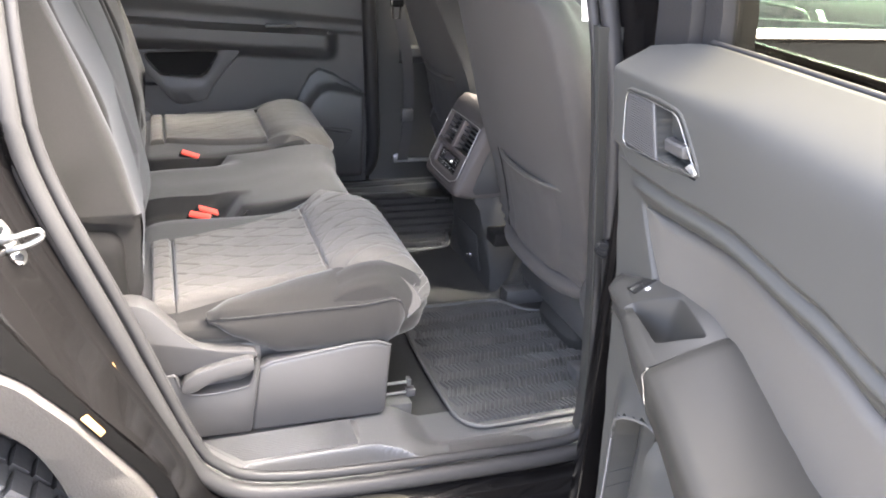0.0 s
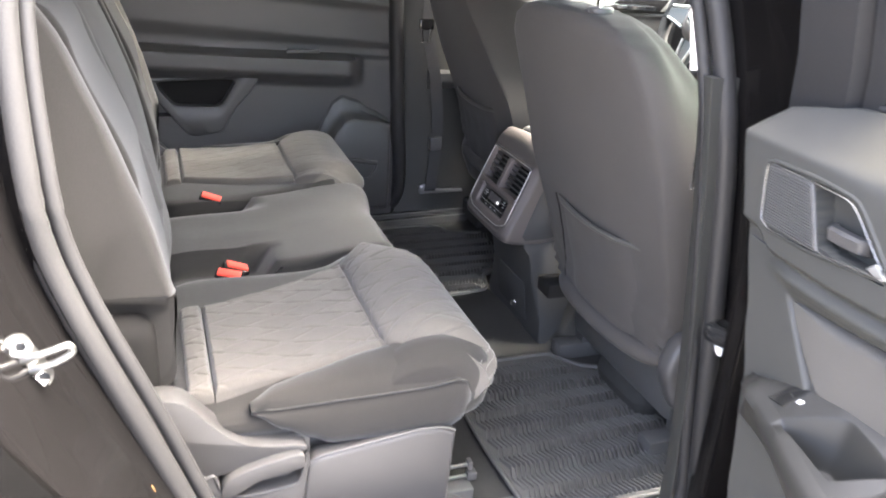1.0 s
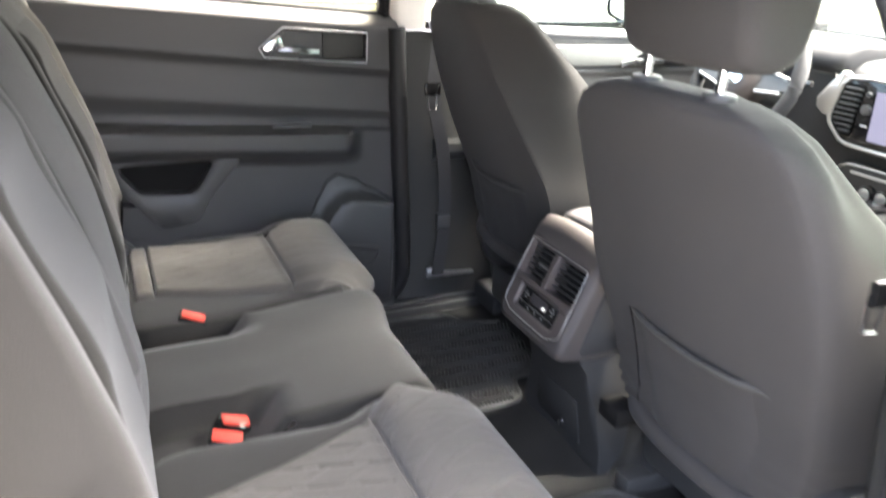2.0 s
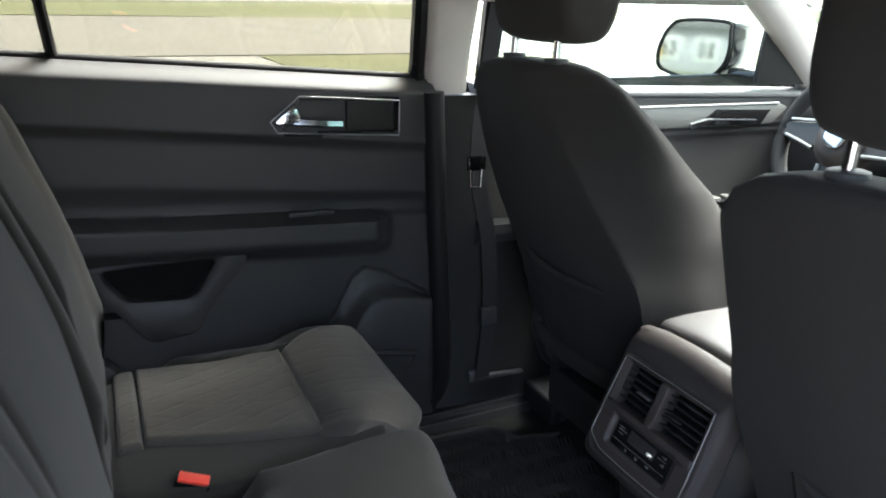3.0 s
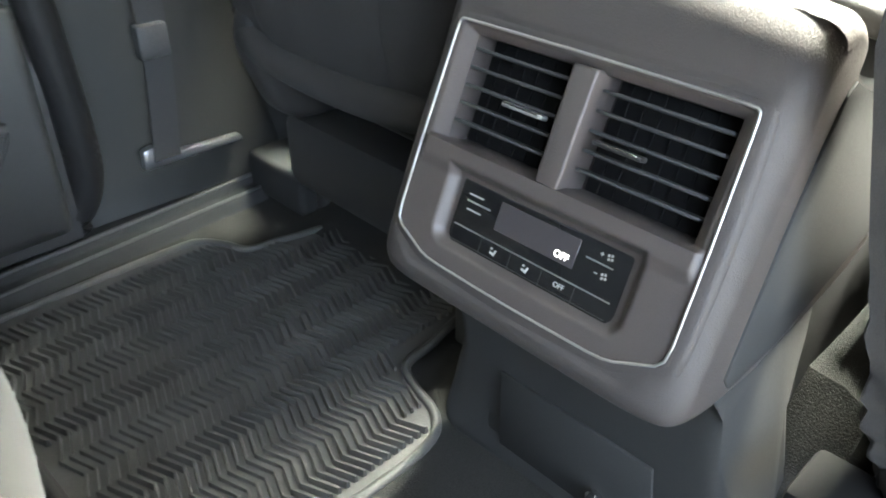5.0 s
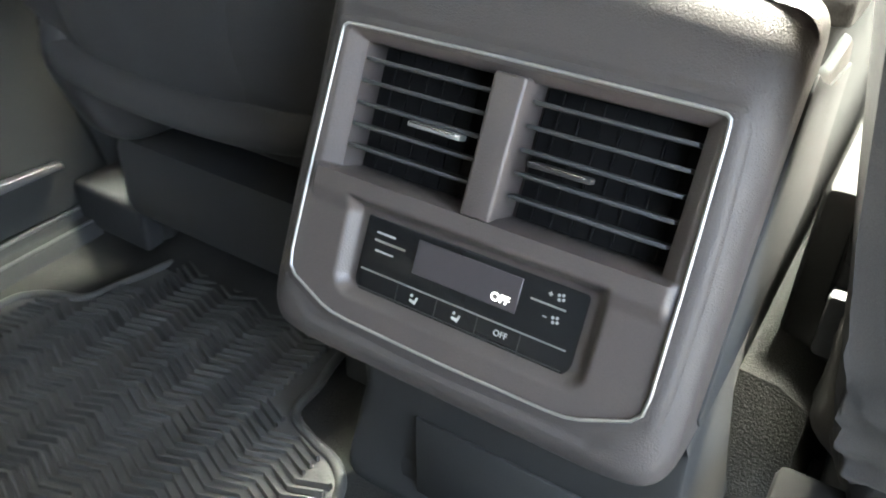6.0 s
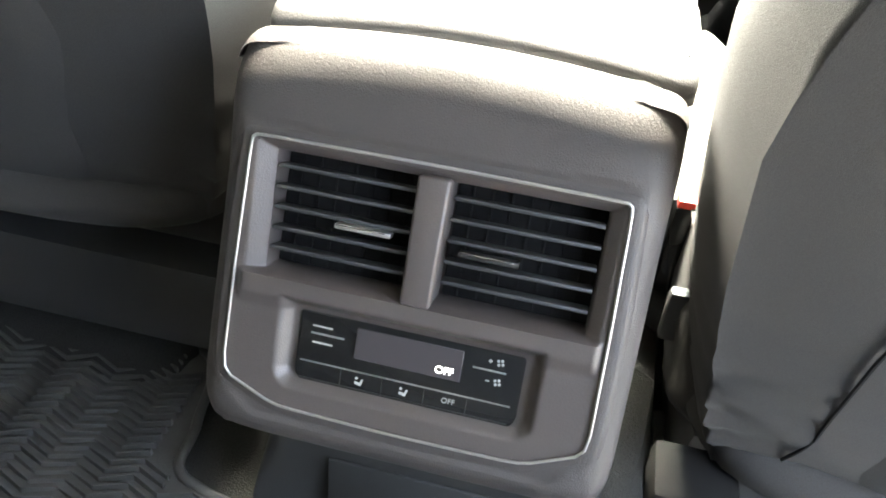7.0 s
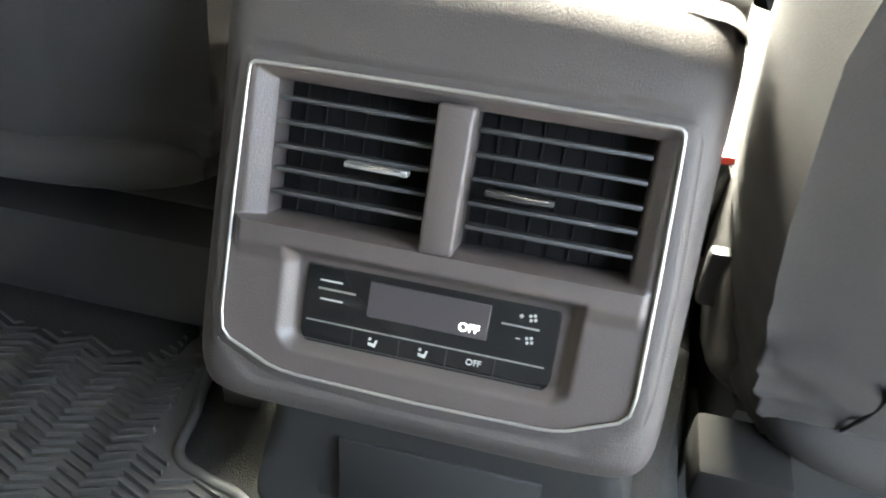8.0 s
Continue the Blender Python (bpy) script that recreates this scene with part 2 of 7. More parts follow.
def prism(bm, pts, vec, bevel=0.0, seg=2, m=None):
    """A flat polygon given extruded by vec, its edges rounded."""
    sub = bmesh.new()
    vec = Vector(vec)
    a = [sub.verts.new(Vector(q)) for q in pts]
    b = [sub.verts.new(Vector(q) + vec) for q in pts]
    n = len(a)
    sub.faces.new(a[::-1])
    sub.faces.new(b)
    for i in range(n):
        sub.faces.new((a[i], a[(i + 1) % n], b[(i + 1) % n], b[i]))
    bmesh.ops.recalc_face_normals(sub, faces=sub.faces)
    if bevel:
        bmesh.ops.bevel(sub, geom=sub.edges[:], offset=bevel, segments=seg, profile=0.5, affect="EDGES", clamp_overlap=True)
    if m:
        sub.transform(m)
    merge(bm, sub)
    return bm


def tube(bm, pts, r, n=8, closed=False, flat=1.0, up=(0, 0, 1)):
    """A round or flattened rod along the points."""
    p = [Vector(q) for q in pts]
    rows = []
    m = len(p)
    for i, q in enumerate(p):
        a = p[i - 1] if (closed or i) else p[i]
        b = p[(i + 1) % m] if (closed or i < m - 1) else p[i]
        t = (b - a).normalized()
        s = t.cross(Vector(up))
        if s.length < 1e-4:
            s = t.cross(Vector((1, 0, 0)))
        s.normalize()
        w = s.cross(t).normalized()
        rows.append([q + s * (r * math.cos(2 * math.pi * j / n)) + w * (r * flat * math.sin(2 * math.pi * j / n)) for j in range(n)])
    if closed:
        rows.append(rows[0])
        loft(bm, rows, cap=False)
        bmesh.ops.remove_doubles(bm, verts=bm.verts, dist=1e-6)
    else:
        loft(bm, rows)
    return bm


def shell(bm, fn, us, vs, back):
    """A sheet fn(u, v) with real thickness, closed at the back by the offset back."""
    back = Vector(back)
    f = [[bm.verts.new(fn(u, v)) for v in vs] for u in us]
    k = [[bm.verts.new(q.co + back) for q in row] for row in f]
    nu, nv = len(us), len(vs)
    for i in range(nu - 1):
        for j in range(nv - 1):
            bm.faces.new((f[i][j], f[i + 1][j], f[i + 1][j + 1], f[i][j + 1]))
            bm.faces.new((k[i][j], k[i][j + 1], k[i + 1][j + 1], k[i + 1][j]))
    for i in range(nu - 1):
        bm.faces.new((f[i][0], k[i][0], k[i + 1][0], f[i + 1][0]))
        bm.faces.new((f[i][-1], f[i + 1][-1], k[i + 1][-1], k[i][-1]))
    for j in range(nv - 1):
        bm.faces.new((f[0][j], f[0][j + 1], k[0][j + 1], k[0][j]))
        bm.faces.new((f[-1][j], k[-1][j], k[-1][j + 1], f[-1][j + 1]))
    return bm


def ramp(a, b, n):
    return [lerp(a, b, i / n) for i in range(n + 1)]


def disc(bm, c, axis, r, depth, n=24, bevel=0.0):
    """A short round drum round an axis, its base at c."""
    sub = bmesh.new()
    bmesh.ops.create_cone(sub, cap_ends=True, segments=n, radius1=r, radius2=r, depth=depth)
    if bevel:
        es = [e for e in sub.edges if abs(e.verts[0].co.z - e.verts[1].co.z) < 1e-6]
        bmesh.ops.bevel(sub, geom=es, offset=bevel, segments=2, profile=0.5, affect="EDGES")
    sub.transform(Matrix.Translation((0, 0, depth / 2)))
    sub.transform(Matrix.Translation(Vector(c)) @ Vector(axis).to_track_quat("Z", "Y").to_matrix().to_4x4())
    merge(bm, sub)
    return bm


def letters(text, size, m, material, parent, name="lettering"):
    """Writing in the built-in font, turned into a thin mesh."""
    cu = bpy.data.curves.new(name, "FONT")
    cu.body, cu.size, cu.extrude, cu.align_x, cu.align_y = text, size, 0.0002, "CENTER", "CENTER"
    tmp = bpy.data.objects.new("tmp", cu)
    me = bpy.data.meshes.new_from_object(tmp)
    bpy.data.objects.remove(tmp)
    bm = bmesh.new()
    bm.from_mesh(me)
    bpy.data.meshes.remove(me)
    bm.transform(m)
    return part(name, bm, material, parent)


# ---- ground, road, far things ----
GROUND = -0.40
bm = BM()
box(bm, (-400, -400, GROUND - 0.5), (400, 400, GROUND), 0)
solid("ground", bm, M["lot"], "grey worn asphalt of the forecourt under the car", "ground", "structure")
bm = BM()
shell(bm, lambda u, v: Vector((u, v, GROUND + 0.02 + 0.05 * noise.noise((u * 0.3, v * 0.3, 0)))), ramp(3.5, 80, 50), ramp(13.5, 18.9, 6), (0, 0, -0.15))
solid("grass_strip", bm, M["grass"], "yellow-green dry grass verge beside the road", "grass", "stuff")
bm = BM()
box(bm, (-24, 19.2, GROUND - 0.1), (300, 52, GROUND + 0.03), 0)
solid("road", bm, M["asphalt"], "pale sunlit concrete road behind the verge", "road", "structure")
bm = BM()
shell(bm, lambda u, v: Vector((u, v, GROUND + 0.06 + 0.3 * step(55, 90, v) + 0.2 * noise.noise((u * 0.1, v * 0.1, 3)))), ramp(-200, 200, 60), ramp(52, 120, 12), (0, 0, -0.5))
solid("far_grass", bm, M["grass"], "wide green lawn on the far side of the road", "grass", "stuff")


bm = BM()
shell(bm, lambda u, v: Vector((u, v, GROUND + 0.03 + 0.05 * noise.noise((u * 0.4, v * 0.4, 6)))), ramp(-75, -24.2, 30), ramp(-12, 45, 34), (0, 0, -0.2))
solid("lawn", bm, M["grass"], "green lawn in front of the house", "grass", "stuff")


def house(x, y, rz):
    h = thing("house", (x, y, GROUND), "grey sided house with white-framed windows", "house")
    h.rotation_euler.z = radians(rz)
    part("wall", box(BM(), (-6, -4, 0), (6, 4, 3.2), 0.02), M["siding"], h)
    part("roof", prism(BM(), [(-6.4, -4.5, 3.2), (-6.4, 4.5, 3.2), (-6.4, 0, 5.4)], (12.8, 0, 0), 0.03), M["roofing"], h)
    for wx in (-4, -1.2, 3.2):
        w = part("window", box(BM(), (wx - 0.8, -4.06, 0.9), (wx + 0.8, -3.98, 2.5), 0.01), M["white"], h)
        for px in (-0.36, 0.36):
            part("pane", box(BM(), (wx + px - 0.28, -4.09, 1.05), (wx + px + 0.28, -4.05, 2.35), 0.005), M["gloss"], w)
    return h


house(-61.0, 20.0, 90)
sign = thing("chevron_sign", (-41.4, 15.2, GROUND), "yellow roadside board with black chevrons", "sign")
sign.rotation_euler.z = radians(90)
part("board", box(BM(), (-0.6, -0.02, 0.95), (0.6, 0.02, 1.60), 0.01), M["yellow"], sign)
for px in (-0.4, 0.4):
    part("post", box(BM(), (px - 0.04, 0.02, 0), (px + 0.04, 0.08, 1.55), 0.005), M["steel"], sign)
for k in range(4):
    cx = -0.46 + 0.29 * k
    part("chevron", prism(BM(), [(cx - 0.08, -0.03, 1.0), (cx + 0.04, -0.03, 1.0), (cx + 0.17, -0.03, 1.275), (cx + 0.04, -0.03, 1.55), (cx - 0.08, -0.03, 1.55), (cx + 0.05, -0.03, 1.275)], (0, 0.008, 0)), M["gloss"], sign)

# ---- car floor ----
FLOOR = 0.06


def floor_z(x, y):
    z = FLOOR
    z += 0.02 * math.exp(-((y / 0.2) ** 2))
    z += 0.17 * step(0.205, 0.165, abs(y)) * step(0.47, 0.56, x)
    z += 0.10 * step(0.5, 0.75, x) * step(0.28, 0.34, abs(y)) * step(0.62, 0.55, abs(y))
    z += 0.16 * step(-0.25, -0.62, x)
    z += 0.004 * noise.noise((x * 9, y * 9, 1))
    return z


bm = BM()
shell(bm, lambda u, v: Vector((u, v, floor_z(u, v))), ramp(-1.15, 2.0, 90), ramp(-0.735, 0.735, 60), (0, 0, -0.1))
solid("floor", bm, M["carpet"], "charcoal carpeted car floor with raised tunnel", "car floor", "structure")

bm = BM()
box(bm, (-1.2, -0.8, 0.0), (-1.15, 0.8, 1.2), 0.01)
solid("wall_rear", bm, M["plastic_dark"], "dark plastic trim wall closing the cargo area", "trim wall", "structure")
bm = BM()
box(bm, (2.0, -0.9, -0.1), (2.04, 0.9, 0.84), 0.01)
solid("wall_front", bm, M["plastic_dark"], "dark bulkhead behind the dashboard", "bulkhead", "structure")


# ---- roof with headliner ----
def roof_z(x, y):
    return 1.245 - 0.09 * (y / 0.68) ** 4 - 0.03 * ((x - 0.1) / 1.2) ** 2


bm = BM()
shell(bm, lambda u, v: Vector((u, v, roof_z(u, v))), ramp(-1.2, 0.92, 24), ramp(-0.70, 0.70, 24), (0, 0, 0.02))
solid("ceiling", bm, M["headliner"], "light grey fabric headliner under the roof", "headliner", "structure")
bm = BM()
shell(bm, lambda u, v: Vector((u, v, roof_z(u, v * 0.97) + 0.028)), ramp(-1.25, 0.95, 24), ramp(-0.74, 0.74, 24), (0, 0, 0.02))
solid("roof", bm, M["paint"], "dark painted car roof panel", "car roof", "structure")

# ---- right body side round the open doorway ----
SEAL = [(-0.518, -0.775, 0.76), (-0.50, -0.78, 0.635), (-0.43, -0.79, 0.435), (-0.345, -0.80, 0.20), (-0.30, -0.808, 0.135), (-0.235, -0.812, 0.103),
        (-0.10, -0.815, 0.086), (0.12, -0.817, 0.078), (0.33, -0.817, 0.076), (0.382, -0.815, 0.094), (0.398, -0.812, 0.15), (0.393, -0.805, 0.25), (0.366, -0.790, 0.56), (0.338, -0.772, 0.80),
        (0.30, -0.72, 1.0), (0.24, -0.675, 1.12), (0.15, -0.655, 1.165), (-0.1, -0.65, 1.18), (-0.38, -0.66, 1.165), (-0.47, -0.685, 1.10), (-0.515, -0.73, 0.96)]
CUT = [(-0.60, -0.95, 0.74), (-0.545, -0.965, 0.58), (-0.464, -0.97, 0.440), (-0.362, -0.97, 0.283), (-0.332, -0.97, 0.12), (-0.285, -0.97, 0.02),
       (-0.10, -0.97, 0.0), (0.12, -0.97, -0.005), (0.36, -0.97, -0.005), (0.41, -0.97, 0.02), (0.43, -0.97, 0.10), (0.43, -0.97, 0.25), (0.415, -0.965, 0.56), (0.395, -0.95, 0.80),
       (0.345, -0.87, 1.03), (0.28, -0.765, 1.19), (0.17, -0.735, 1.225), (-0.1, -0.73, 1.24), (-0.40, -0.735, 1.225), (-0.56, -0.79, 1.13), (-0.61, -0.89, 0.95)]
wall_r = thing("wall_right", (0, -0.9, 0), "dark blue-black painted body side round the open rear doorway", "car body", kind="structure")
sl, ct = spline(SEAL, 5, True), spline(CUT, 5, True)
rows = []
for t, dy in ((0.0, 0.0), (0.1, 0.0), (0.22, 0.030), (0.30, 0.036), (0.42, 0.033), (0.47, 0.020), (0.52, 0.018), (0.66, 0.016), (0.71, 0.002), (0.76, -0.001), (0.90, -0.005), (0.95, -0.004), (1.0, 0.0)):
    rows.append([a.lerp(b, t) + Vector((0, dy, 0)) for a, b in zip(sl, ct)])
rows.append([q + Vector((0, 0.02, 0)) for q in rows[-1]])
bm = BM()
loft(bm, rows, cap=False)
part("door_jamb", bm, M["paint"], wall_r, "glossy painted door jamb", 60)
seal_ring = part("door_seal", tube(BM(), [q + Vector((0, -0.004, 0)) for q in sl], 0.0150, 12, True), M["seal"], wall_r, "double-lipped grey rubber door seal", 60)
c0 = sum(sl, Vector()) / len(sl)
part("seal_lip", tube(BM(), [q + (c0 - q).normalized() * 0.022 + Vector((0, 0.010, 0)) for q in sl], 0.0095, 10, True), M["seal"], seal_ring, "", 60)


def skin_y(z):
    return -curve1([(-0.2, 0.93), (0.0, 0.97), (0.5, 0.975), (0.75, 0.955), (0.9, 0.92), (1.1, 0.80), (1.24, 0.715)], z)


T_REAR = [(-0.40, 1.225), (-0.56, 1.13), (-0.61, 0.95), (-0.60, 0.74), (-0.585, 0.68), (-0.565, 0.625), (-0.545, 0.58), (-0.464, 0.440), (-0.409, 0.358), (-0.362, 0.283), (-0.338, 0.15), (-0.315, 0.0)]
Q_END = [(-1.7, 1.225), (-1.7, 1.13), (-1.7, 0.95), (-1.7, 0.74), (-1.1, 0.603), (-0.80, 0.565), (-0.56, 0.49), (-0.483, 0.425), (-0.428, 0.346), (-0.384, 0.273), (-0.358, 0.14), (-0.335, 0.0)]
tr, qe = spline([(a, 0, b) for a, b in T_REAR], 5), spline([(a, 0, b) for a, b in Q_END], 5)
rows = []
for t in (0.0, 0.04, 0.15, 0.4, 0.7, 0.96, 1.0):
    rows.append([Vector((lerp(a.x, b.x, t), skin_y(lerp(a.z, b.z, t)) + (0.012 if t in (0.0, 1.0) else 0.0), lerp(a.z, b.z, t))) for a, b in zip(tr, qe)])
bm = BM()
loft(bm, rows, cap=False, closed=False)
bmesh.ops.solidify(bm, geom=bm.faces[:], thickness=0.004)
part("quarter_panel", bm, M["paint"], wall_r, "glossy dark rear quarter panel", 50)
ARCH = [(-1.1, 0.60), (-0.80, 0.565), (-0.56, 0.49), (-0.483, 0.425), (-0.428, 0.346), (-0.384, 0.273), (-0.365, 0.20), (-0.352, 0.10), (-0.346, -0.02), (-0.345, -0.12)]
ARCH_IN = [(-1.1, 0.50), (-0.80, 0.485), (-0.60, 0.435), (-0.546, 0.398), (-0.515, 0.362), (-0.490, 0.300), (-0.472, 0.21), (-0.457, 0.10), (-0.449, -0.02), (-0.445, -0.12)]
ao, ai = spline([(a, 0, b) for a, b in ARCH], 5), spline([(a, 0, b) for a, b in ARCH_IN], 5)
bm = BM()
loft(bm, [[Vector((lerp(a.x, b.x, t), -0.97 - e, lerp(a.z, b.z, t))) for a, b in zip(ao, ai)] for t, e in ((0.0, -0.01), (0.02, 0.010), (0.08, 0.016), (0.5, 0.018), (0.9, 0.016), (0.98, 0.008), (1.0, -0.03))], cap=False, closed=False)
bmesh.ops.solidify(bm, geom=bm.faces[:], thickness=0.004)
part("arch_cladding", bm, M["cladding"], wall_r, "matte grey plastic wheel arch cladding", 50)
part("rocker_cladding", box(BM(), (-0.37, -0.985, -0.16), (1.9, -0.86, -0.015), 0.02, 3), M["cladding"], wall_r, "matte grey sill cladding")
# two amber slivers imitate warm reflections on the black paint
part("panel_glint", prism(BM(), [(-0.458, -0.973, 0.402), (-0.450, -0.973, 0.406), (-0.432, -0.973, 0.378), (-0.438, -0.973, 0.372)], (0, -0.006, 0), 0.001), M["amber"], wall_r, "orange reflection painted on the quarter panel")
part("jamb_glint", prism(BM(), [(-0.432, -0.838, 0.395), (-0.426, -0.842, 0.398), (-0.410, -0.842, 0.352), (-0.413, -0.838, 0.350)], (0, -0.004, 0), 0.001), M["amber"], wall_r, "orange reflection painted on the jamb")

# striker on the jamb: plate, two screws and a bent loop
SM = Matrix.Translation((-0.527, -0.872, 0.598)) @ Matrix.Rotation(radians(28), 4, "Z") @ Matrix.Rotation(radians(-22), 4, "Y")
st = part("striker", prism(BM(), [(0.014 * math.cos(a), 0.0, 0.014 * math.sin(a) + (0.022 if math.sin(a) > 0 else -0.022)) for a in [2 * math.pi * i / 24 for i in range(24)]], (0, -0.006, 0), 0.0015, 2, SM), M["steel"], wall_r, "shiny steel door striker plate")
for zz in (-0.022, 0.022):
    part("screw", disc(BM(), SM @ Vector((0, -0.005, zz)), SM.to_3x3() @ Vector((0, -1, 0)), 0.0085, 0.005, 16, 0.0015), M["chrome"], st)
loop_ = [(-0.004, -0.006, 0.007), (0.010, -0.016, 0.008), (0.026, -0.024, 0.007), (0.036, -0.027, 0.004), (0.036, -0.027, -0.004), (0.026, -0.024, -0.007), (0.010, -0.016, -0.008), (-0.004, -0.006, -0.007)]
part("striker_loop", tube(BM(), [SM @ q for q in spline(loop_, 5)], 0.0038, 10), M["steel"], st, "", 70)

# wheel behind the arch
whl = thing("wheel", (-0.83, -0.84, GROUND), "black treaded rear tyre on a grey alloy rim", "wheel")
bm = BM()
prof = [(0.27, -0.11), (0.33, -0.122), (0.372, -0.112), (0.388, -0.085), (0.392, 0.0), (0.388, 0.085), (0.372, 0.112), (0.33, 0.122), (0.27, 0.11)]
loft(bm, [[Vector((-0.83 + r * math.cos(a), -0.84 + w, GROUND + 0.392 + r * math.sin(a))) for r, w in prof] for a in [2 * math.pi * i / 64 for i in range(65)]], cap=False)
tyre = part("tyre", bm, M["tyre"], whl, "black rubber tyre with blocky tread")
bm = BM()
for i in range(72):
    a = 2 * math.pi * i / 72
    mt = Matrix.Translation((-0.83, -0.84, GROUND + 0.392)) @ Matrix.Rotation(-a, 4, "Y")
    for k, w in enumerate((-0.08, -0.03, 0.03, 0.08)):
        off = 0.006 * (k % 2)
        box(bm, (0.384, w - 0.021, -0.013 + off), (0.401, w + 0.021, 0.013 + off), 0, m=mt)
tagged(part("tread_block", bm, M["tyre"], tyre), kind="stuff")
part("rim", disc(BM(), (-0.83, -0.73, GROUND + 0.392), (0, -1, 0), 0.272, 0.2, 40, 0.01), M["hub"], whl)
bm = BM()
box(bm, (-1.3, -0.80, -0.2), (-0.43, -0.70, 0.42), 0.04, 3)
solid("wheel_housing", bm, M["carpet"], "dark felt wheel housing liner", "wheel housing", "structure")

# ---- sill trim of the open doorway ----


def sill_z(x, y):
    """A raised inner step that ends in a curve, a hollow outside it and a low flat part ahead."""
    hp = lerp(0.104, 0.074, step(0.02, 0.12, x))
    hp -= (hp - 0.063) * step(0.04, 0.14, x) * step(-0.745, -0.70, y)
    ye = -0.742 - 0.062 * step(-0.03, 0.095, x) - 0.03 * step(-0.235, -0.28, x)
    low = 0.072 + 0.016 * step(-0.795, -0.812, y)
    z = lerp(low, max(hp, low - 0.004), step(ye - 0.013, ye, y))
    return z + 0.002 * math.exp(-(((y - ye - 0.002) / 0.005) ** 2)) * step(0.02, -0.04, x)


bm = BM()
shell(bm, lambda u, v: Vector((u, v, sill_z(u, v))), ramp(-0.40, 0.42, 100), ramp(-0.812, -0.63, 90), (0, 0, -0.05))
solid("sill_trim", bm, M["plastic_sill"], "scuffed grey plastic sill trim in the open doorway", "sill trim", "structure")
scf = thing("scuff_plate", (-0.18, -0.70, 0.1), "ribbed grey scuff plate let into the sill", "scuff plate", kind="structure")
part("plate", prism(BM(), [(-0.322, -0.655, 0.101), (-0.045, -0.656, 0.101), (-0.036, -0.665, 0.101), (-0.042, -0.722, 0.101), (-0.255, -0.736, 0.101)], (0, 0, 0.004), 0.0012), M["plastic_dark"], scf)
for i in range(15):
    y = -0.661 - 0.0049 * i
    x0 = -0.312 + 0.0043 * i
    part("rib", box(BM(), (x0, y - 0.0013, 0.1045), (-0.048, y + 0.0013, 0.1075), 0.0006, 1), M["plastic_sill"], scf)
bm = BM()
prism(bm, [(0.125, -0.738, 0.066), (0.262, -0.742, 0.066), (0.282, -0.752, 0.066), (0.292, -0.775, 0.070), (0.290, -0.790, 0.070), (0.115, -0.783, 0.072)], (0, 0, 0.0085), 0.002)
solid("sill_cover", bm, M["plastic"], "flat rectangular cover on the sill trim", "trim cover", "structure")


# ---- pillars ----
def pillar(s, name):
    """The B-pillar trim: light above the belt line, dark below. s: -1 right, 1 left."""
    e = thing(name, (0.35, s * 0.74, 0.1), "B-pillar trim, beige above and dark plastic below", "pillar", kind="structure")
    x0 = 0.0 if s > 0 else -0.008
    up = [((0.30, 0.735, 0.852), (0.40, 0.735, 0.852)), ((0.295, 0.715, 0.95), (0.40, 0.715, 0.95)), ((0.28, 0.67, 1.08), (0.40, 0.67, 1.08)), ((0.25, 0.61, 1.19), (0.42, 0.61, 1.19))]
    fl = 0.030 if s > 0 else 0.008
    up = [((a[0] + x0, a[1], a[2]), b) for a, b in up]
    bm = BM()
    loft(bm, [[Vector((a[0], s * (a[1] + fl), a[2])), Vector((a[0] + 0.005, s * (a[1] + 0.002), a[2])), Vector((a[0] + 0.02, s * (a[1] - 0.006), a[2])), Vector((b[0] - 0.02, s * (b[1] - 0.006), b[2])), Vector((b[0] - 0.005, s * (b[1] + 0.002), b[2])), Vector((b[0], s * (b[1] + 0.03), b[2]))] for a, b in up])
    part("upper_trim", bm, M["beige"], e, "light beige upper pillar trim", 60)
    low = [((0.31, 0.74, 0.848), (0.42, 0.74, 0.848)), ((0.315, 0.75, 0.65), (0.44, 0.745, 0.65)), ((0.325, 0.755, 0.40), (0.47, 0.745, 0.40)), ((0.33, 0.755, 0.20), (0.53, 0.74, 0.20)), ((0.31, 0.75, 0.13), (0.60, 0.735, 0.13)), ((0.27, 0.745, 0.09), (0.64, 0.735, 0.09))]
    if s > 0:
        low = [(a, (bx, b[1], b[2])) for (a, b), bx in zip(low, (0.52, 0.56, 0.60, 0.63, 0.65, 0.655))]
    bm = BM()
    if s < 0:
        low = [((ax, a[1] + 0.004, a[2]), b) for (a, b), ax in zip(low, (0.302, 0.326, 0.352, 0.368, 0.372, 0.372))]
    loft(bm, [[Vector((a[0], s * (a[1] + 0.035), a[2])), Vector((a[0] + 0.004, s * (a[1] + 0.003), a[2])), Vector((a[0] + 0.022, s * (a[1] - 0.012), a[2])), Vector((b[0] - 0.02, s * (b[1] - 0.012), b[2])), Vector((b[0] - 0.003, s * (b[1] + 0.003), b[2])), Vector((b[0], s * (b[1] + 0.035), b[2]))] for a, b in low])
    part("lower_trim", bm, M["door_card"], e, "dark grained lower pillar trim", 60)
    return e


pillar(1, "trim_left")
pillar(-1, "trim_right")
# left sill
sill_l = thing("sill_trim_left", (0.1, 0.70, 0.06), "dark plastic sill trim under the closed door", "sill trim", kind="structure")


def sill_left(u, v):
    w = v - 0.05 * (u - 0.2)
    return Vector((u, v, 0.058 + 0.022 * step(0.662, 0.674, w) + 0.011 * step(0.692, 0.698, w) - 0.006 * step(0.702, 0.716, w)))


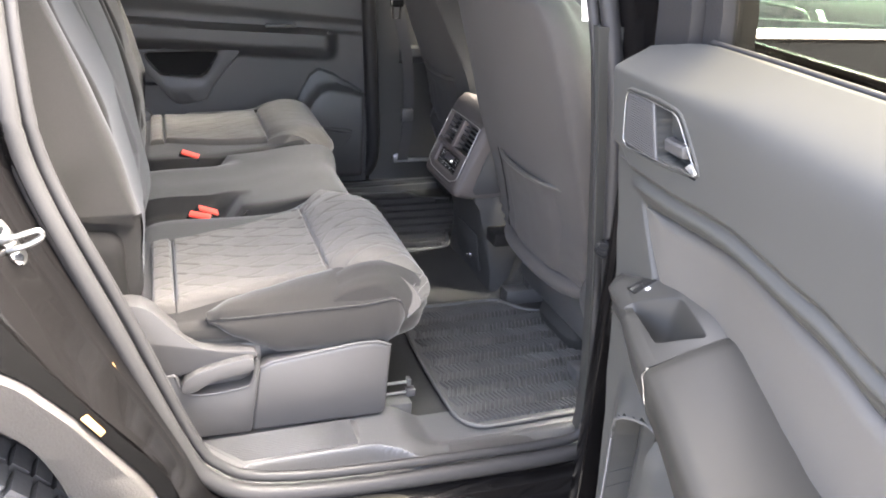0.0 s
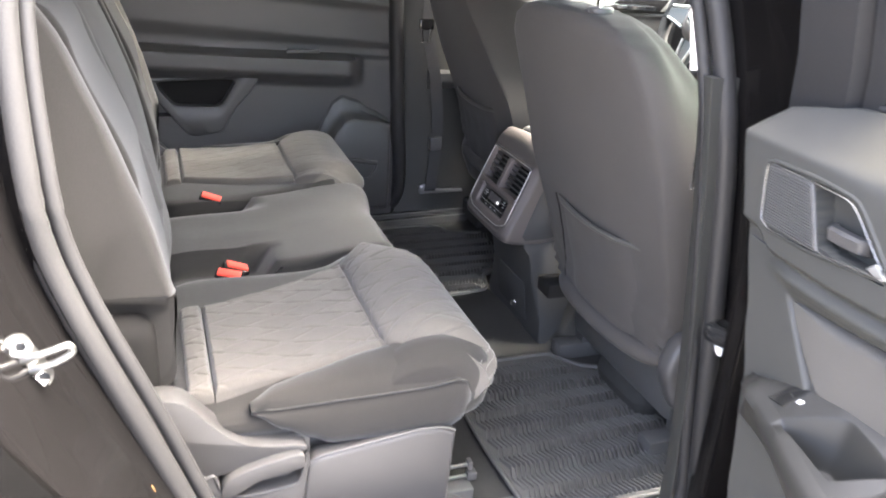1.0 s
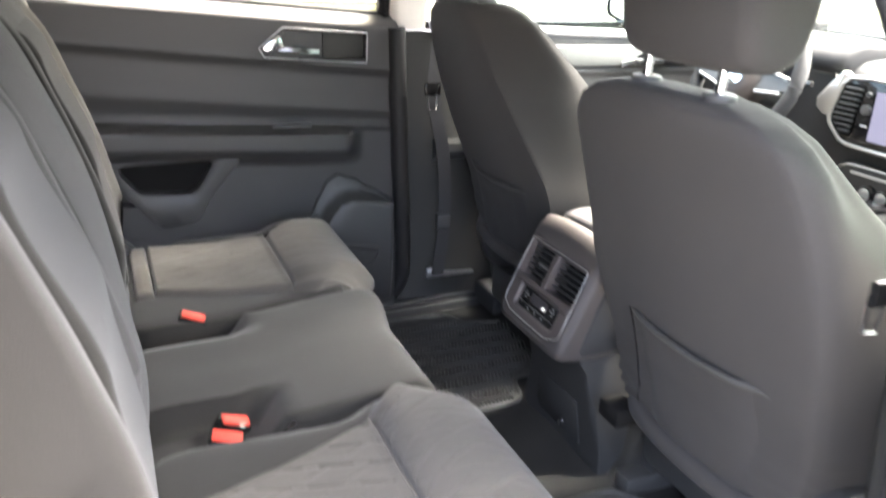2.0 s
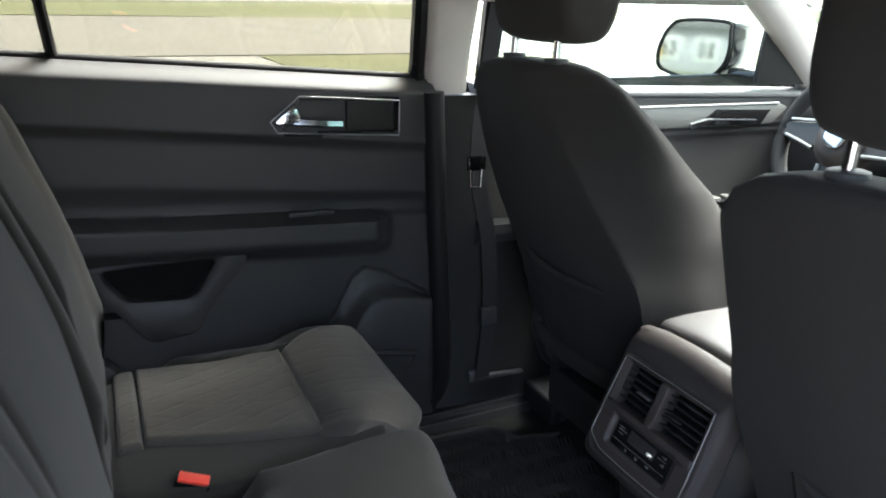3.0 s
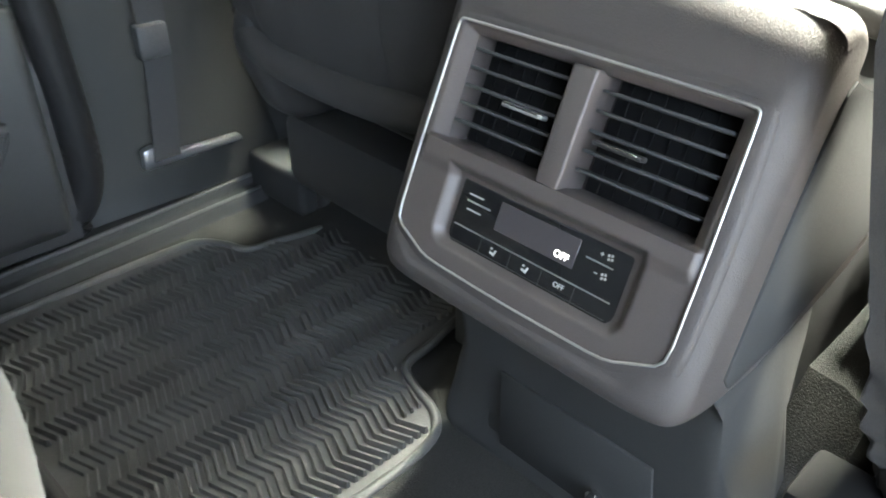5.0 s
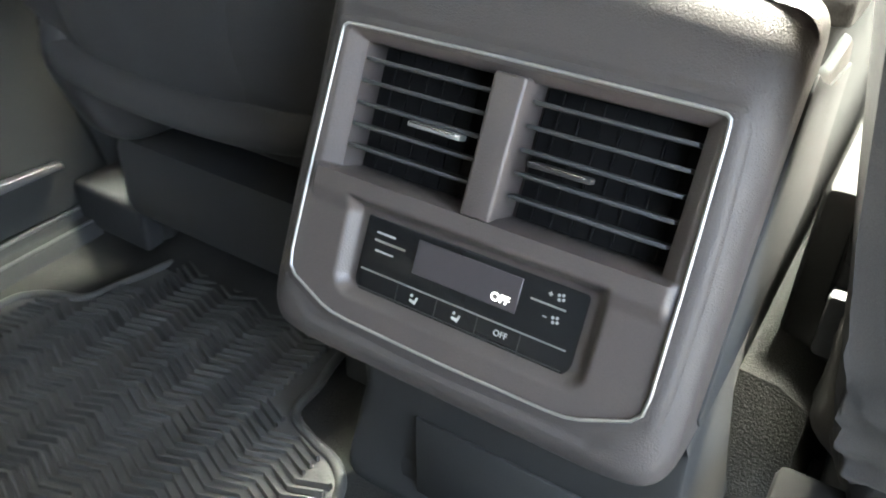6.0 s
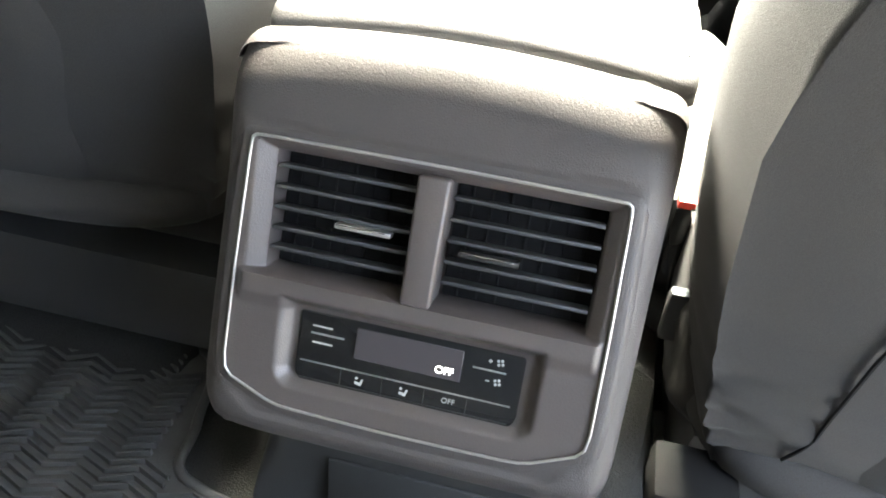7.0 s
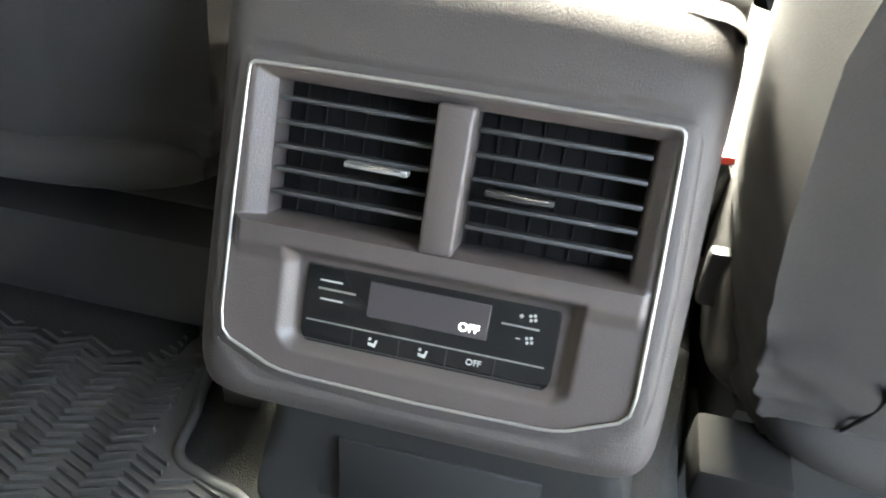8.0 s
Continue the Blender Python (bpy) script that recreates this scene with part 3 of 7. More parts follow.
part("ledge", shell(BM(), sill_left, ramp(-0.35, 0.58, 30), ramp(0.655, 0.80, 70), (0, 0, -0.05)), M["flank"], sill_l, "", 60)
# lighter tubes paint the thin highlights along both ledge edges
for w0, z0, r0 in ((0.6745, 0.0795, 0.0026), (0.6995, 0.0905, 0.0034)):
    part("ledge_edge", tube(BM(), [(u, w0 + 0.05 * (u - 0.2), z0) for u in ramp(-0.34, 0.578, 12)], r0, 8), M["plastic_sill"], sill_l, "sill edge with its highlight in a lighter colour", 70)
bm = BM()
prism(bm, [(0.414, 0.726, 0.154), (0.416, 0.726, 0.182), (0.432, 0.726, 0.186), (0.47, 0.726, 0.168), (0.565, 0.726, 0.164), (0.568, 0.726, 0.154)], (0, -0.015, 0), 0.004)
solid("pillar_foot_trim", bm, M["hub"], "light slot cover at the foot of the pillar", "trim strip", "structure")
bm = BM()
tube(bm, spline([(0.305, 0.704, 0.86), (0.316, 0.706, 0.633), (0.329, 0.708, 0.395), (0.338, 0.711, 0.26), (0.337, 0.715, 0.18), (0.315, 0.722, 0.128), (0.25, 0.728, 0.108), (-0.30, 0.735, 0.104)], 6), 0.023, 12)
solid("door_seal_left", bm, M["seal"], "dark rubber seal round the closed doorway", "door seal", "structure", sharp=60)
# left outer side below and between the doors
bm = BM()
shell(bm, lambda u, v: Vector((u, 0.80 + 0.10 * step(1.2, 0.8, v), v)), ramp(-1.5, 2.0, 4), ramp(-0.1, 0.86, 12), (0, 0.03, 0))
solid("wall_left", bm, M["paint"], "dark painted outer body side", "car body", "structure")
bm = BM()
tube(bm, spline([(-0.62, 0.755, 1.06), (-0.5, 0.69, 1.155), (-0.1, 0.655, 1.185), (0.3, 0.655, 1.17), (0.8, 0.66, 1.155), (1.0, 0.675, 1.13)], 5), 0.028, 10)
solid("roof_rail_left", bm, M["headliner"], "light fabric-covered roof side rail", "roof rail", "structure")
bm = BM()
tube(bm, spline([(0.33, -0.66, 1.17), (0.8, -0.66, 1.155), (1.0, -0.675, 1.13)], 5), 0.028, 10)
solid("roof_rail_right", bm, M["headliner"], "light fabric-covered roof side rail", "roof rail", "structure")


def a_pillar(s, name):
    bm = BM()
    pts = spline([(1.08, s * 0.665, 1.14), (1.26, s * 0.70, 1.02), (1.445, s * 0.735, 0.86), (1.53, s * 0.75, 0.78)], 5)
    tube(bm, pts, 0.062, 12, flat=0.6, up=(0, 1, 0))
    return solid(name, bm, M["beige"], "light beige A-pillar trim", "pillar", "structure", sharp=60)


a_pillar(1, "trim_front_left")
a_pillar(-1, "trim_front_right")
bm = BM()
shell(bm, lambda u, v: Vector((lerp(1.02, 1.80, u), v * lerp(0.68, 0.80, u), lerp(1.215, 0.80, u))), ramp(0, 1, 8), ramp(-1, 1, 8), (0.004, 0, 0.004))
wsh = solid("window_1", bm, M["glass_front"], "clear raked windshield", "windshield", "structure")
wsh.visible_shadow = False
bm = BM()
shell(bm, lambda u, v: Vector((u, skin_y(lerp(0.86, 1.20, v)) + 0.03, lerp(0.86, 1.20, v))), ramp(-1.15, -0.66, 4), ramp(0, 1, 6), (0, -0.004, 0))
w2 = solid("window_2", bm, M["glass_rear"], "tinted rear quarter glass", "window", "structure")
w2.visible_shadow = False


# ---- second-row seats ----
def cushion_profile():
    """Side profile of an outer cushion, x forward and z up."""
    return [(q.x, q.z) for q in spline([(-0.385, 0, 0.29), (-0.395, 0, 0.335), (-0.36, 0, 0.352), (-0.22, 0, 0.354), (-0.09, 0, 0.366), (-0.03, 0, 0.388), (0.025, 0, 0.392), (0.078, 0, 0.374), (0.109, 0, 0.335), (0.108, 0, 0.285), (0.075, 0, 0.248), (-0.10, 0, 0.248), (-0.30, 0, 0.262)], 4, True)]


def top_z(x):
    return curve1([(-0.40, 0.338), (-0.36, 0.352), (-0.22, 0.354), (-0.09, 0.366), (-0.03, 0.387), (0.025, 0.3925), (0.055, 0.382), (0.075, 0.366)], x)


def quilt(x, y, wa=1.0, wb=0.4, ka=0.35, kb=0.42, pitch=0.046):
    """Depth of the stitched grooves: two crossing sets of slanting lines, sewn in long dashes."""
    d = 0.0
    for wt, k, ph in ((wa, -ka, 0.0), (wb, kb, 1.7)):
        a = (y + k * x) / pitch
        i = math.floor(a + 0.5)
        dash = step(-0.75, -0.35, math.cos(x * 95 + 2.3 * i + ph))
        d = max(d, wt * (0.25 + 0.75 * dash) * math.exp(-(((a - i) / 0.052) ** 2)))
    return d


def outer_seat(s):
    """An outer second-row seat; s is -1 on the right, 1 on the left."""
    seat = thing("car_seat", (-0.15, s * 0.43, 0.06), "grey fabric second-row seat with lozenge-quilted cushion" if s < 0 else "grey fabric second-row seat beside the closed door, quilted cushion", "car seat", "second-row seats")
    y_in, y_out = 0.200, 0.646
    plump = 0.010 if s > 0 else 0.0
    deep = 0.35 if s > 0 else 1.0
    fine_step = 0.0028 if s > 0 else 0.0015

    def shape(v, y):
        a = abs(y)
        out = step(0.575, 0.625, a)
        v = v.copy()
        if v.z > 0.31:
            v.z += 0.010 * math.sin(out * math.pi) - 0.016 * step(0.635, 0.665, a)
            v.z += plump
            v.z += -0.022 * out * step(-0.12, -0.30, v.x)
        if v.x > -0.02:
            v.x -= 0.055 * step(0.30, 0.20, a) * step(0.0, 0.09, v.x) + 0.03 * step(0.60, 0.66, a) * step(-0.02, 0.06, v.x)
        if v.z < 0.30 and a > 0.55:
            v.y -= s * 0.02 * step(0.55, 0.66, a)
        return v

    lo, hi = (y_in, y_out) if s > 0 else (-y_out, -y_in)
    cu = part("cushion", loft_y(BM(), cushion_profile(), lo, hi, 0.035, 6, 22, shape), M["fabric_dark"], seat, "plain charcoal cushion bolsters", 60)

    # quilted insert, nose and rear roll
    def pad(x0, x1, a0, a1, puff, lift, slant=0.0):
        def fn(u, v):
            x, a = lerp(x0, x1, u), lerp(a0 + slant * (1 - u), a1 + 0.5 * slant * (1 - u), v)
            e = min(1.0, min(u, 1 - u) * (x1 - x0) / 0.006, min(v, 1 - v) * (a1 - a0) / 0.010)
            z = top_z(x) + plump + lift + puff * (1 - (1 - e) ** 2) - deep * 0.0034 * quilt(x - x0, a) * e
            z += 0.003 * noise.noise((x * 12, s * a * 12, 5))
            return Vector((x, s * a, z))
        return shell(BM(), fn, ramp(0, 1, max(12, int((x1 - x0) / fine_step))), ramp(0, 1, max(20, int((a1 - a0) / fine_step))), (0, 0, -0.02))

    part("cushion_insert", pad(-0.3380, -0.0725, 0.252, 0.567, 0.013, 0.002, 0.088), M["fabric"], seat, "lozenge-quilted grey fabric insert", 70)
    part("rear_roll", pad(-0.378, -0.3405, 0.330, 0.610, 0.011, 0.002), M["fabric"], seat, "narrow gathered fabric roll", 70)

    # the nose wraps over the front edge
    path = [(q.x, q.z) for q in spline([(-0.0715, 0, 0.358), (-0.0695, 0, 0.380), (-0.060, 0, 0.393), (-0.027, 0, 0.409), (0.024, 0, 0.415), (0.073, 0, 0.400), (0.107, 0, 0.364), (0.1165, 0, 0.340), (0.114, 0, 0.330)], 8)]

    def nose(u, v):
        k = u * (len(path) - 1)
        i = min(len(path) - 2, int(k))
        x, z = lerp(path[i][0], path[i + 1][0], k - i), lerp(path[i][1], path[i + 1][1], k - i)
        a_lo = curve1([(0.0, 0.268), (0.22, 0.250), (0.48, 0.206), (0.72, 0.214), (1.0, 0.230)], u)
        a_hi = curve1([(0.0, 0.572), (0.25, 0.590), (0.50, 0.606), (0.72, 0.634), (0.90, 0.648), (1.0, 0.650)], u)
        a = lerp(a_lo, a_hi, v)
        e = min(1.0, min(u, 1 - u) / 0.06, min(v, 1 - v) / 0.05)
        d = 0.003 * (1 - e) ** 2 + deep * 0.0032 * quilt(u * 0.25, a, 0.45, 1.0, 0.35, 0.75) * e
        fold = step(a_lo + 0.075, a_lo, a)
        end = step(a_hi - 0.045, a_hi, a)
        x -= 0.044 * fold * step(-0.06, 0.08, x) + 0.031 * end * step(-0.05, 0.06, x) + 0.006 * step(0.05, 0.0, v)
        return Vector((x, s * a, z + plump - d - 0.020 * end * step(1.0, 0.35, u) - 0.010 * fold))

    ns = part("cushion_nose", shell(BM(), nose, ramp(0, 1, 84 if s > 0 else 150), ramp(0, 1, 150 if s > 0 else 250), (-0.022, 0, -0.022)), M["fabric"], seat, "padded quilted cushion front", 70)
    for uu in (0.74, 0.80):
        part("stitching", tube(BM(), [nose(uu, v) + Vector((0.0006, 0, 0.0006)) for v in ramp(0.88, 0.985, 10)], 0.0004, 5), M["thread"], ns)
    part("stitching", tube(BM(), [nose(u, 0.90) + Vector((0.0006, 0, 0.0006)) for u in ramp(0.62, 0.86, 14)], 0.0004, 5), M["thread"], ns)

    # plain side panel: pointed fold at its rear, a soft crest, a seam and a turned-in lower edge
    def side_row(x):
        ai = curve1([(-0.292, 0.634), (-0.25, 0.611), (-0.20, 0.597), (-0.10, 0.574), (-0.06, 0.578), (-0.02, 0.598), (0.01, 0.610), (0.035, 0.632), (0.056, 0.642)], x)
        zi = curve1([(-0.292, 0.350), (-0.25, 0.361), (-0.20, 0.366), (-0.10, 0.376), (-0.05, 0.388), (0.0, 0.378), (0.03, 0.360), (0.045, 0.346), (0.056, 0.330)], x)
        ao = curve1([(-0.292, 0.646), (-0.25, 0.651), (0.02, 0.652), (0.045, 0.650), (0.056, 0.644)], x)
        zs = curve1([(-0.292, 0.341), (-0.02, 0.342), (0.03, 0.348), (0.046, 0.342), (0.056, 0.325)], x)
        zb = curve1([(-0.292, 0.334), (-0.243, 0.298), (-0.206, 0.276), (-0.17, 0.257), (0.02, 0.250), (0.042, 0.262), (0.056, 0.290)], x)
        f = step(-0.296, -0.262, x) * step(0.010, -0.10, x)
        w = 0.0012 * noise.noise((x * 22, 3.0 * s, 1))
        roll = [(lerp(ai, ao, t) + 0.012 * f * math.sin(math.pi * t), lerp(zi, zs, t) + 0.013 * f * math.sin(math.pi * t) ** 0.8 + w) for t in (0.0, 0.08, 0.2, 0.35, 0.5, 0.65, 0.8, 0.92)]
        low = [(ao + 0.0005, zs + 0.001), (ao - 0.0025, zs - 0.0025), (ao, zs - 0.006), (ao + 0.003, lerp(zs, zb, 0.35)), (ao + 0.002, lerp(zs, zb, 0.7)), (ao - 0.005, lerp(zs, zb, 0.93)), (ao - 0.020, zb), (ao - 0.060, zb)]
        return [Vector((x, s * a, z + plump * 0.6)) for a, z in [(ai - 0.030, zi - 0.05), (ai - 0.008, zi - 0.014)] + roll + low]

    sd = part("side_panel", loft(BM(), [side_row(x) for x in ramp(-0.292, 0.056, 70)]), M["fabric_dark"], seat, "plain charcoal side panel with a seam", 60)
    part("side_stitch", tube(BM(), [side_row(x)[10] + Vector((0, s * 0.0006, 0.0016)) for x in ramp(-0.27, 0.045, 40)], 0.0007, 5), M["vinyl"], sd)
    # backrest
    bp = spline([(-0.392, 0, 0.36), (-0.396, 0, 0.44), (-0.396, 0, 0.505), (-0.399, 0, 0.53), (-0.430, 0, 0.66), (-0.495, 0, 0.85), (-0.535, 0, 0.93), (-0.565, 0, 0.955), (-0.61, 0, 0.93), (-0.605, 0, 0.80), (-0.55, 0, 0.60), (-0.528, 0, 0.525), (-0.525, 0, 0.50), (-0.51, 0, 0.38), (-0.45, 0, 0.33)], 6, True)

    def bshape(v, y):
        a = abs(y)
        v = v.copy()
        xf = curve1([(0.33, -0.392), (0.44, -0.398), (0.66, -0.430), (0.85, -0.495), (0.95, -0.56)], v.z)
        back = step(-0.01, -0.13, v.x - xf)
        front = 1 - step(-0.04, -0.09, v.x - xf)
        bol = step(0.53, 0.585, a) + 0.5 * step(0.27, 0.23, a)
        v.x += 0.016 * bol * front * step(0.36, 0.5, v.z) * step(0.97, 0.85, v.z)
        v.x += 0.003 * noise.noise((y * 14, v.z * 10, 2)) * front
        low = step(0.525, 0.505, v.z)
        a += 0.048 * back * step(0.50, 0.60, a) * (1 - low)
        a += 0.003 * noise.noise((v.x * 9, v.z * 7, 6)) * step(0.55, 0.60, a)
        v.y = s * lerp(a, min(a, 0.560), low)
        return v

    lo, hi = (0.195, 0.613) if s > 0 else (-0.613, -0.195)
    back = part("backrest", loft_y(BM(), [(q.x, q.z) for q in bp], lo, hi, 0.022, 7, 30, bshape), M["fabric_dark"], seat, "charcoal fabric backrest with side bolster", 60)
    def bins(u, v):
        z, a = lerp(0.42, 0.90, u), lerp(0.262, 0.520, v)
        x = curve1([(0.36, -0.392), (0.44, -0.398), (0.66, -0.430), (0.85, -0.495), (0.93, -0.535)], z)
        e = min(1.0, min(u, 1 - u) / 0.03, min(v, 1 - v) / 0.045)
        return Vector((x + 0.003 + 0.009 * (1 - (1 - e) ** 2), s * a, z))
    part("backrest_insert", shell(BM(), bins, ramp(0, 1, 40), ramp(0, 1, 40), (-0.018, 0, 0)), M["fabric_dark"], seat, "charcoal fabric insert", 70)
    # shoulder cover and belt loop on the outer edge
    part("shoulder_cover", loft_y(BM(), [(q.x, q.z) for q in spline([(-0.512, 0, 0.855), (-0.528, 0, 0.935), (-0.565, 0, 0.972), (-0.615, 0, 0.95), (-0.62, 0, 0.88), (-0.56, 0, 0.845)], 4, True)], *((0.57, 0.69) if s > 0 else (-0.69, -0.57)), 0.015, 4, 2), M["plastic_dark"], seat, "dark plastic shoulder cover")
    part("release_knob", box(BM(), (-0.549, s * 0.682 - 0.012, 0.690), (-0.522, s * 0.682 + 0.012, 0.716), 0.006), M["gloss"], seat, "small dark release knob")
    # headrest
    hp = spline([(-0.565, 0, 1.00), (-0.555, 0, 1.06), (-0.57, 0, 1.13), (-0.61, 0, 1.15), (-0.655, 0, 1.13), (-0.665, 0, 1.06), (-0.64, 0, 0.995), (-0.60, 0, 0.985)], 5, True)
    cy = s * 0.42
    part("headrest", loft_y(BM(), [(q.x, q.z) for q in hp], cy - 0.13, cy + 0.13, 0.035, 6, 6), M["fabric_dark"], seat, "charcoal fabric headrest", 60)
    for dy in (-0.06, 0.06):
        part("headrest_post", tube(BM(), [(-0.58, cy + dy, 0.93), (-0.61, cy + dy, 1.01)], 0.0055, 10), M["chrome"], seat, "chrome headrest post")
    # side shield, hinge cover and lever on the outer flank
    yo = 0.655
    sh = [(-0.228, 0.112), (-0.212, 0.238), (-0.195, 0.250), (-0.035, 0.268), (0.0, 0.267), (0.030, 0.256), (0.022, 0.118), (0.012, 0.108)]
    shp = part("side_shield", prism(BM(), [(x, s * (yo - 0.03), z) for x, z in sh], (0, s * 0.036, 0), 0.007, 3), M["plastic"], seat, "smooth grey plastic side shield")
    part("shield_edge", tube(BM(), [(x, s * (yo + 0.002), z) for x, z in ((-0.214, 0.232), (-0.208, 0.243), (-0.190, 0.251), (-0.035, 0.2685), (0.002, 0.2675), (0.028, 0.257))], 0.0032, 8), M["plastic"], shp, "rolled upper edge", 70)
    hc = spline([(-0.47, 0, 0.36), (-0.43, 0, 0.388), (-0.385, 0, 0.382), (-0.345, 0, 0.335), (-0.30, 0, 0.296), (-0.225, 0, 0.282), (-0.214, 0, 0.272), (-0.23, 0, 0.266), (-0.30, 0, 0.258), (-0.345, 0, 0.250), (-0.40, 0, 0.262), (-0.46, 0, 0.28)], 4, True)
    part("hinge_cover", prism(BM(), [(q.x, s * (yo - 0.035), q.z) for q in hc], (0, s * 0.043, 0), 0.005, 2), M["plastic"], seat, "grey plastic hinge cover with sloping shoulder")
    lc = [(-0.46, 0.275), (-0.375, 0.258), (-0.352, 0.250), (-0.340, 0.222), (-0.315, 0.208), (-0.240, 0.212), (-0.222, 0.222), (-0.214, 0.268), (-0.208, 0.255), (-0.228, 0.114), (-0.34, 0.118), (-0.46, 0.14)]
    part("lower_cover", prism(BM(), [(x, s * (yo - 0.035), z) for x, z in lc], (0, s * 0.045, 0), 0.004, 2), M["plastic"], seat, "grey plastic lower side cover")
    lev = part("lever_recess", box(BM(), (-0.36, s * (yo - 0.02) - 0.006, 0.195), (-0.205, s * (yo - 0.02) + 0.006, 0.285), 0.002), M["plastic_dark"], seat, "shadowed lever recess")
    lp = spline([(-0.342, 0, 0.226), (-0.330, 0, 0.250), (-0.29, 0, 0.266), (-0.228, 0, 0.276), (-0.220, 0, 0.262), (-0.226, 0, 0.250), (-0.285, 0, 0.240), (-0.322, 0, 0.222)], 4, True)
    part("lever", prism(BM(), [(q.x, s * (yo - 0.012), q.z) for q in lp], (0, s * 0.036, 0), 0.005, 3), M["plastic"], lev, "grey fold lever")
    part("recess_edge", tube(BM(), [(q.x, s * (yo + 0.010), q.z) for q in spline([(-0.372, 0, 0.236), (-0.352, 0, 0.252), (-0.340, 0, 0.222), (-0.312, 0, 0.207), (-0.244, 0, 0.210), (-0.224, 0, 0.222), (-0.214, 0, 0.266)], 5)], 0.0030, 8), M["plastic"], lev, "raised edge round the lever recess", 70)
    # near-black colour imitates the shadow under the backrest
    part("hinge_bracket", box(BM(), (-0.50, s * 0.59 - 0.035, 0.28), (-0.412, s * 0.59 + 0.035, 0.488), 0.03, 5), M["matte_black"], seat, "hinge bracket with the backrest's shade in its colour")
    # slide rails under the cushion
    part("seat_base", box(BM(), (-0.40, s * 0.42 - 0.19, 0.10), (0.01, s * 0.42 + 0.19, 0.265), 0.02), M["plastic_dark"], seat)
    for dy in (-0.17, 0.19):
        part("slide_rail", box(BM(), (-0.42, s * 0.42 + s * dy - 0.02, 0.062), (0.085, s * 0.42 + s * dy + 0.02, 0.102), 0.004), M["plastic_dark"], seat)
    for dz in (0.0, 0.024):
        bar = part("slide_bar", tube(BM(), [(-0.05, s * 0.60, 0.108 + dz), (0.082, s * 0.60, 0.108 + dz)], 0.003, 8), M["steel"], seat)
        part("end_cap", box(BM(), (0.080, s * 0.60 - 0.008, 0.100 + dz), (0.098 - dz * 0.4, s * 0.60 + 0.008, 0.117 + dz), 0.002), M["plastic"], bar)
    return seat


outer_seat(-1)
outer_seat(1)

mid = thing("middle_car_seat", (-0.15, 0.0, 0.06), "plain charcoal fabric middle seat of the second row", "car seat", "second-row seats")
mp = [(q.x, q.z) for q in spline([(-0.385, 0, 0.29), (-0.395, 0, 0.345), (-0.36, 0, 0.360), (-0.22, 0, 0.364), (-0.09, 0, 0.374), (0.0, 0, 0.388), (0.032, 0, 0.382), (0.052, 0, 0.355), (0.054, 0, 0.30), (0.03, 0, 0.262), (-0.10, 0, 0.255), (-0.30, 0, 0.262)], 4, True)]


def mid_shape(v, y):
    v = v.copy()
    v.x += (0.016 + 0.026 * step(0.02, 0.20, y)) * step(-0.06, 0.04, v.x)
    # wells for the belt buckles at the rear corners
    if v.z > 0.32:
        w = step(0.105, 0.125, abs(y - 0.015)) * step(-0.195, -0.215, v.x)
        v.z -= 0.045 * w
        v.z += 0.003 * noise.noise((v.x * 10, y * 10, 8))
    return v


part("cushion", loft_y(BM(), mp, -0.192, 0.212, 0.018, 5, 26, mid_shape), M["fabric_dark"], mid, "", 60)
bp = [(q.x, q.z) for q in spline([(-0.392, 0, 0.36), (-0.398, 0, 0.44), (-0.430, 0, 0.66), (-0.495, 0, 0.85), (-0.535, 0, 0.93), (-0.565, 0, 0.95), (-0.61, 0, 0.93), (-0.605, 0, 0.80), (-0.55, 0, 0.60), (-0.51, 0, 0.38), (-0.45, 0, 0.33)], 5, True)]
part("backrest", loft_y(BM(), bp, -0.188, 0.188, 0.02, 5, 10, lambda v, y: Vector((v.x + 0.012 * math.cos(y / 0.19 * 1.5) * step(-0.575, -0.545, v.x), v.y, v.z))), M["fabric_dark"], mid, "", 60)


def buckle(x, y, z, turn, dip, label):
    """Upright buckle with its red button on top."""
    b = thing("seat_belt_buckle", (x, y, z - 0.06), label, "seat belt buckle", "belt buckles")
    mt = Matrix.Translation((x, y, z)) @ Matrix.Rotation(radians(turn), 4, "Z") @ Matrix.Rotation(radians(dip), 4, "Y") @ Matrix.Rotation(radians(14), 4, "X")
    part("body", box(BM(), (-0.027, -0.0125, -0.055), (0.027, 0.0125, -0.004), 0.004, 2, mt), M["gloss"], b, "black buckle housing")
    part("button", box(BM(), (-0.0225, -0.0095, -0.008), (0.0225, 0.0095, 0.0), 0.002, 2, mt), M["red"], b, "bright red release button")
    part("strap", box(BM(), (-0.022, -0.002, -0.10), (0.022, 0.002, -0.05), 0.001, 1, mt), M["belt"], b)
    return b


buckle(-0.255, -0.131, 0.343, 9, 22, "black belt buckle with red button in the seat well")
buckle(-0.277, -0.190, 0.355, -16, 9, "black belt buckle with red button beside the quilted cushion")
buckle(-0.278, 0.214, 0.370, -14, 16, "single black belt buckle with red button by the far seat")


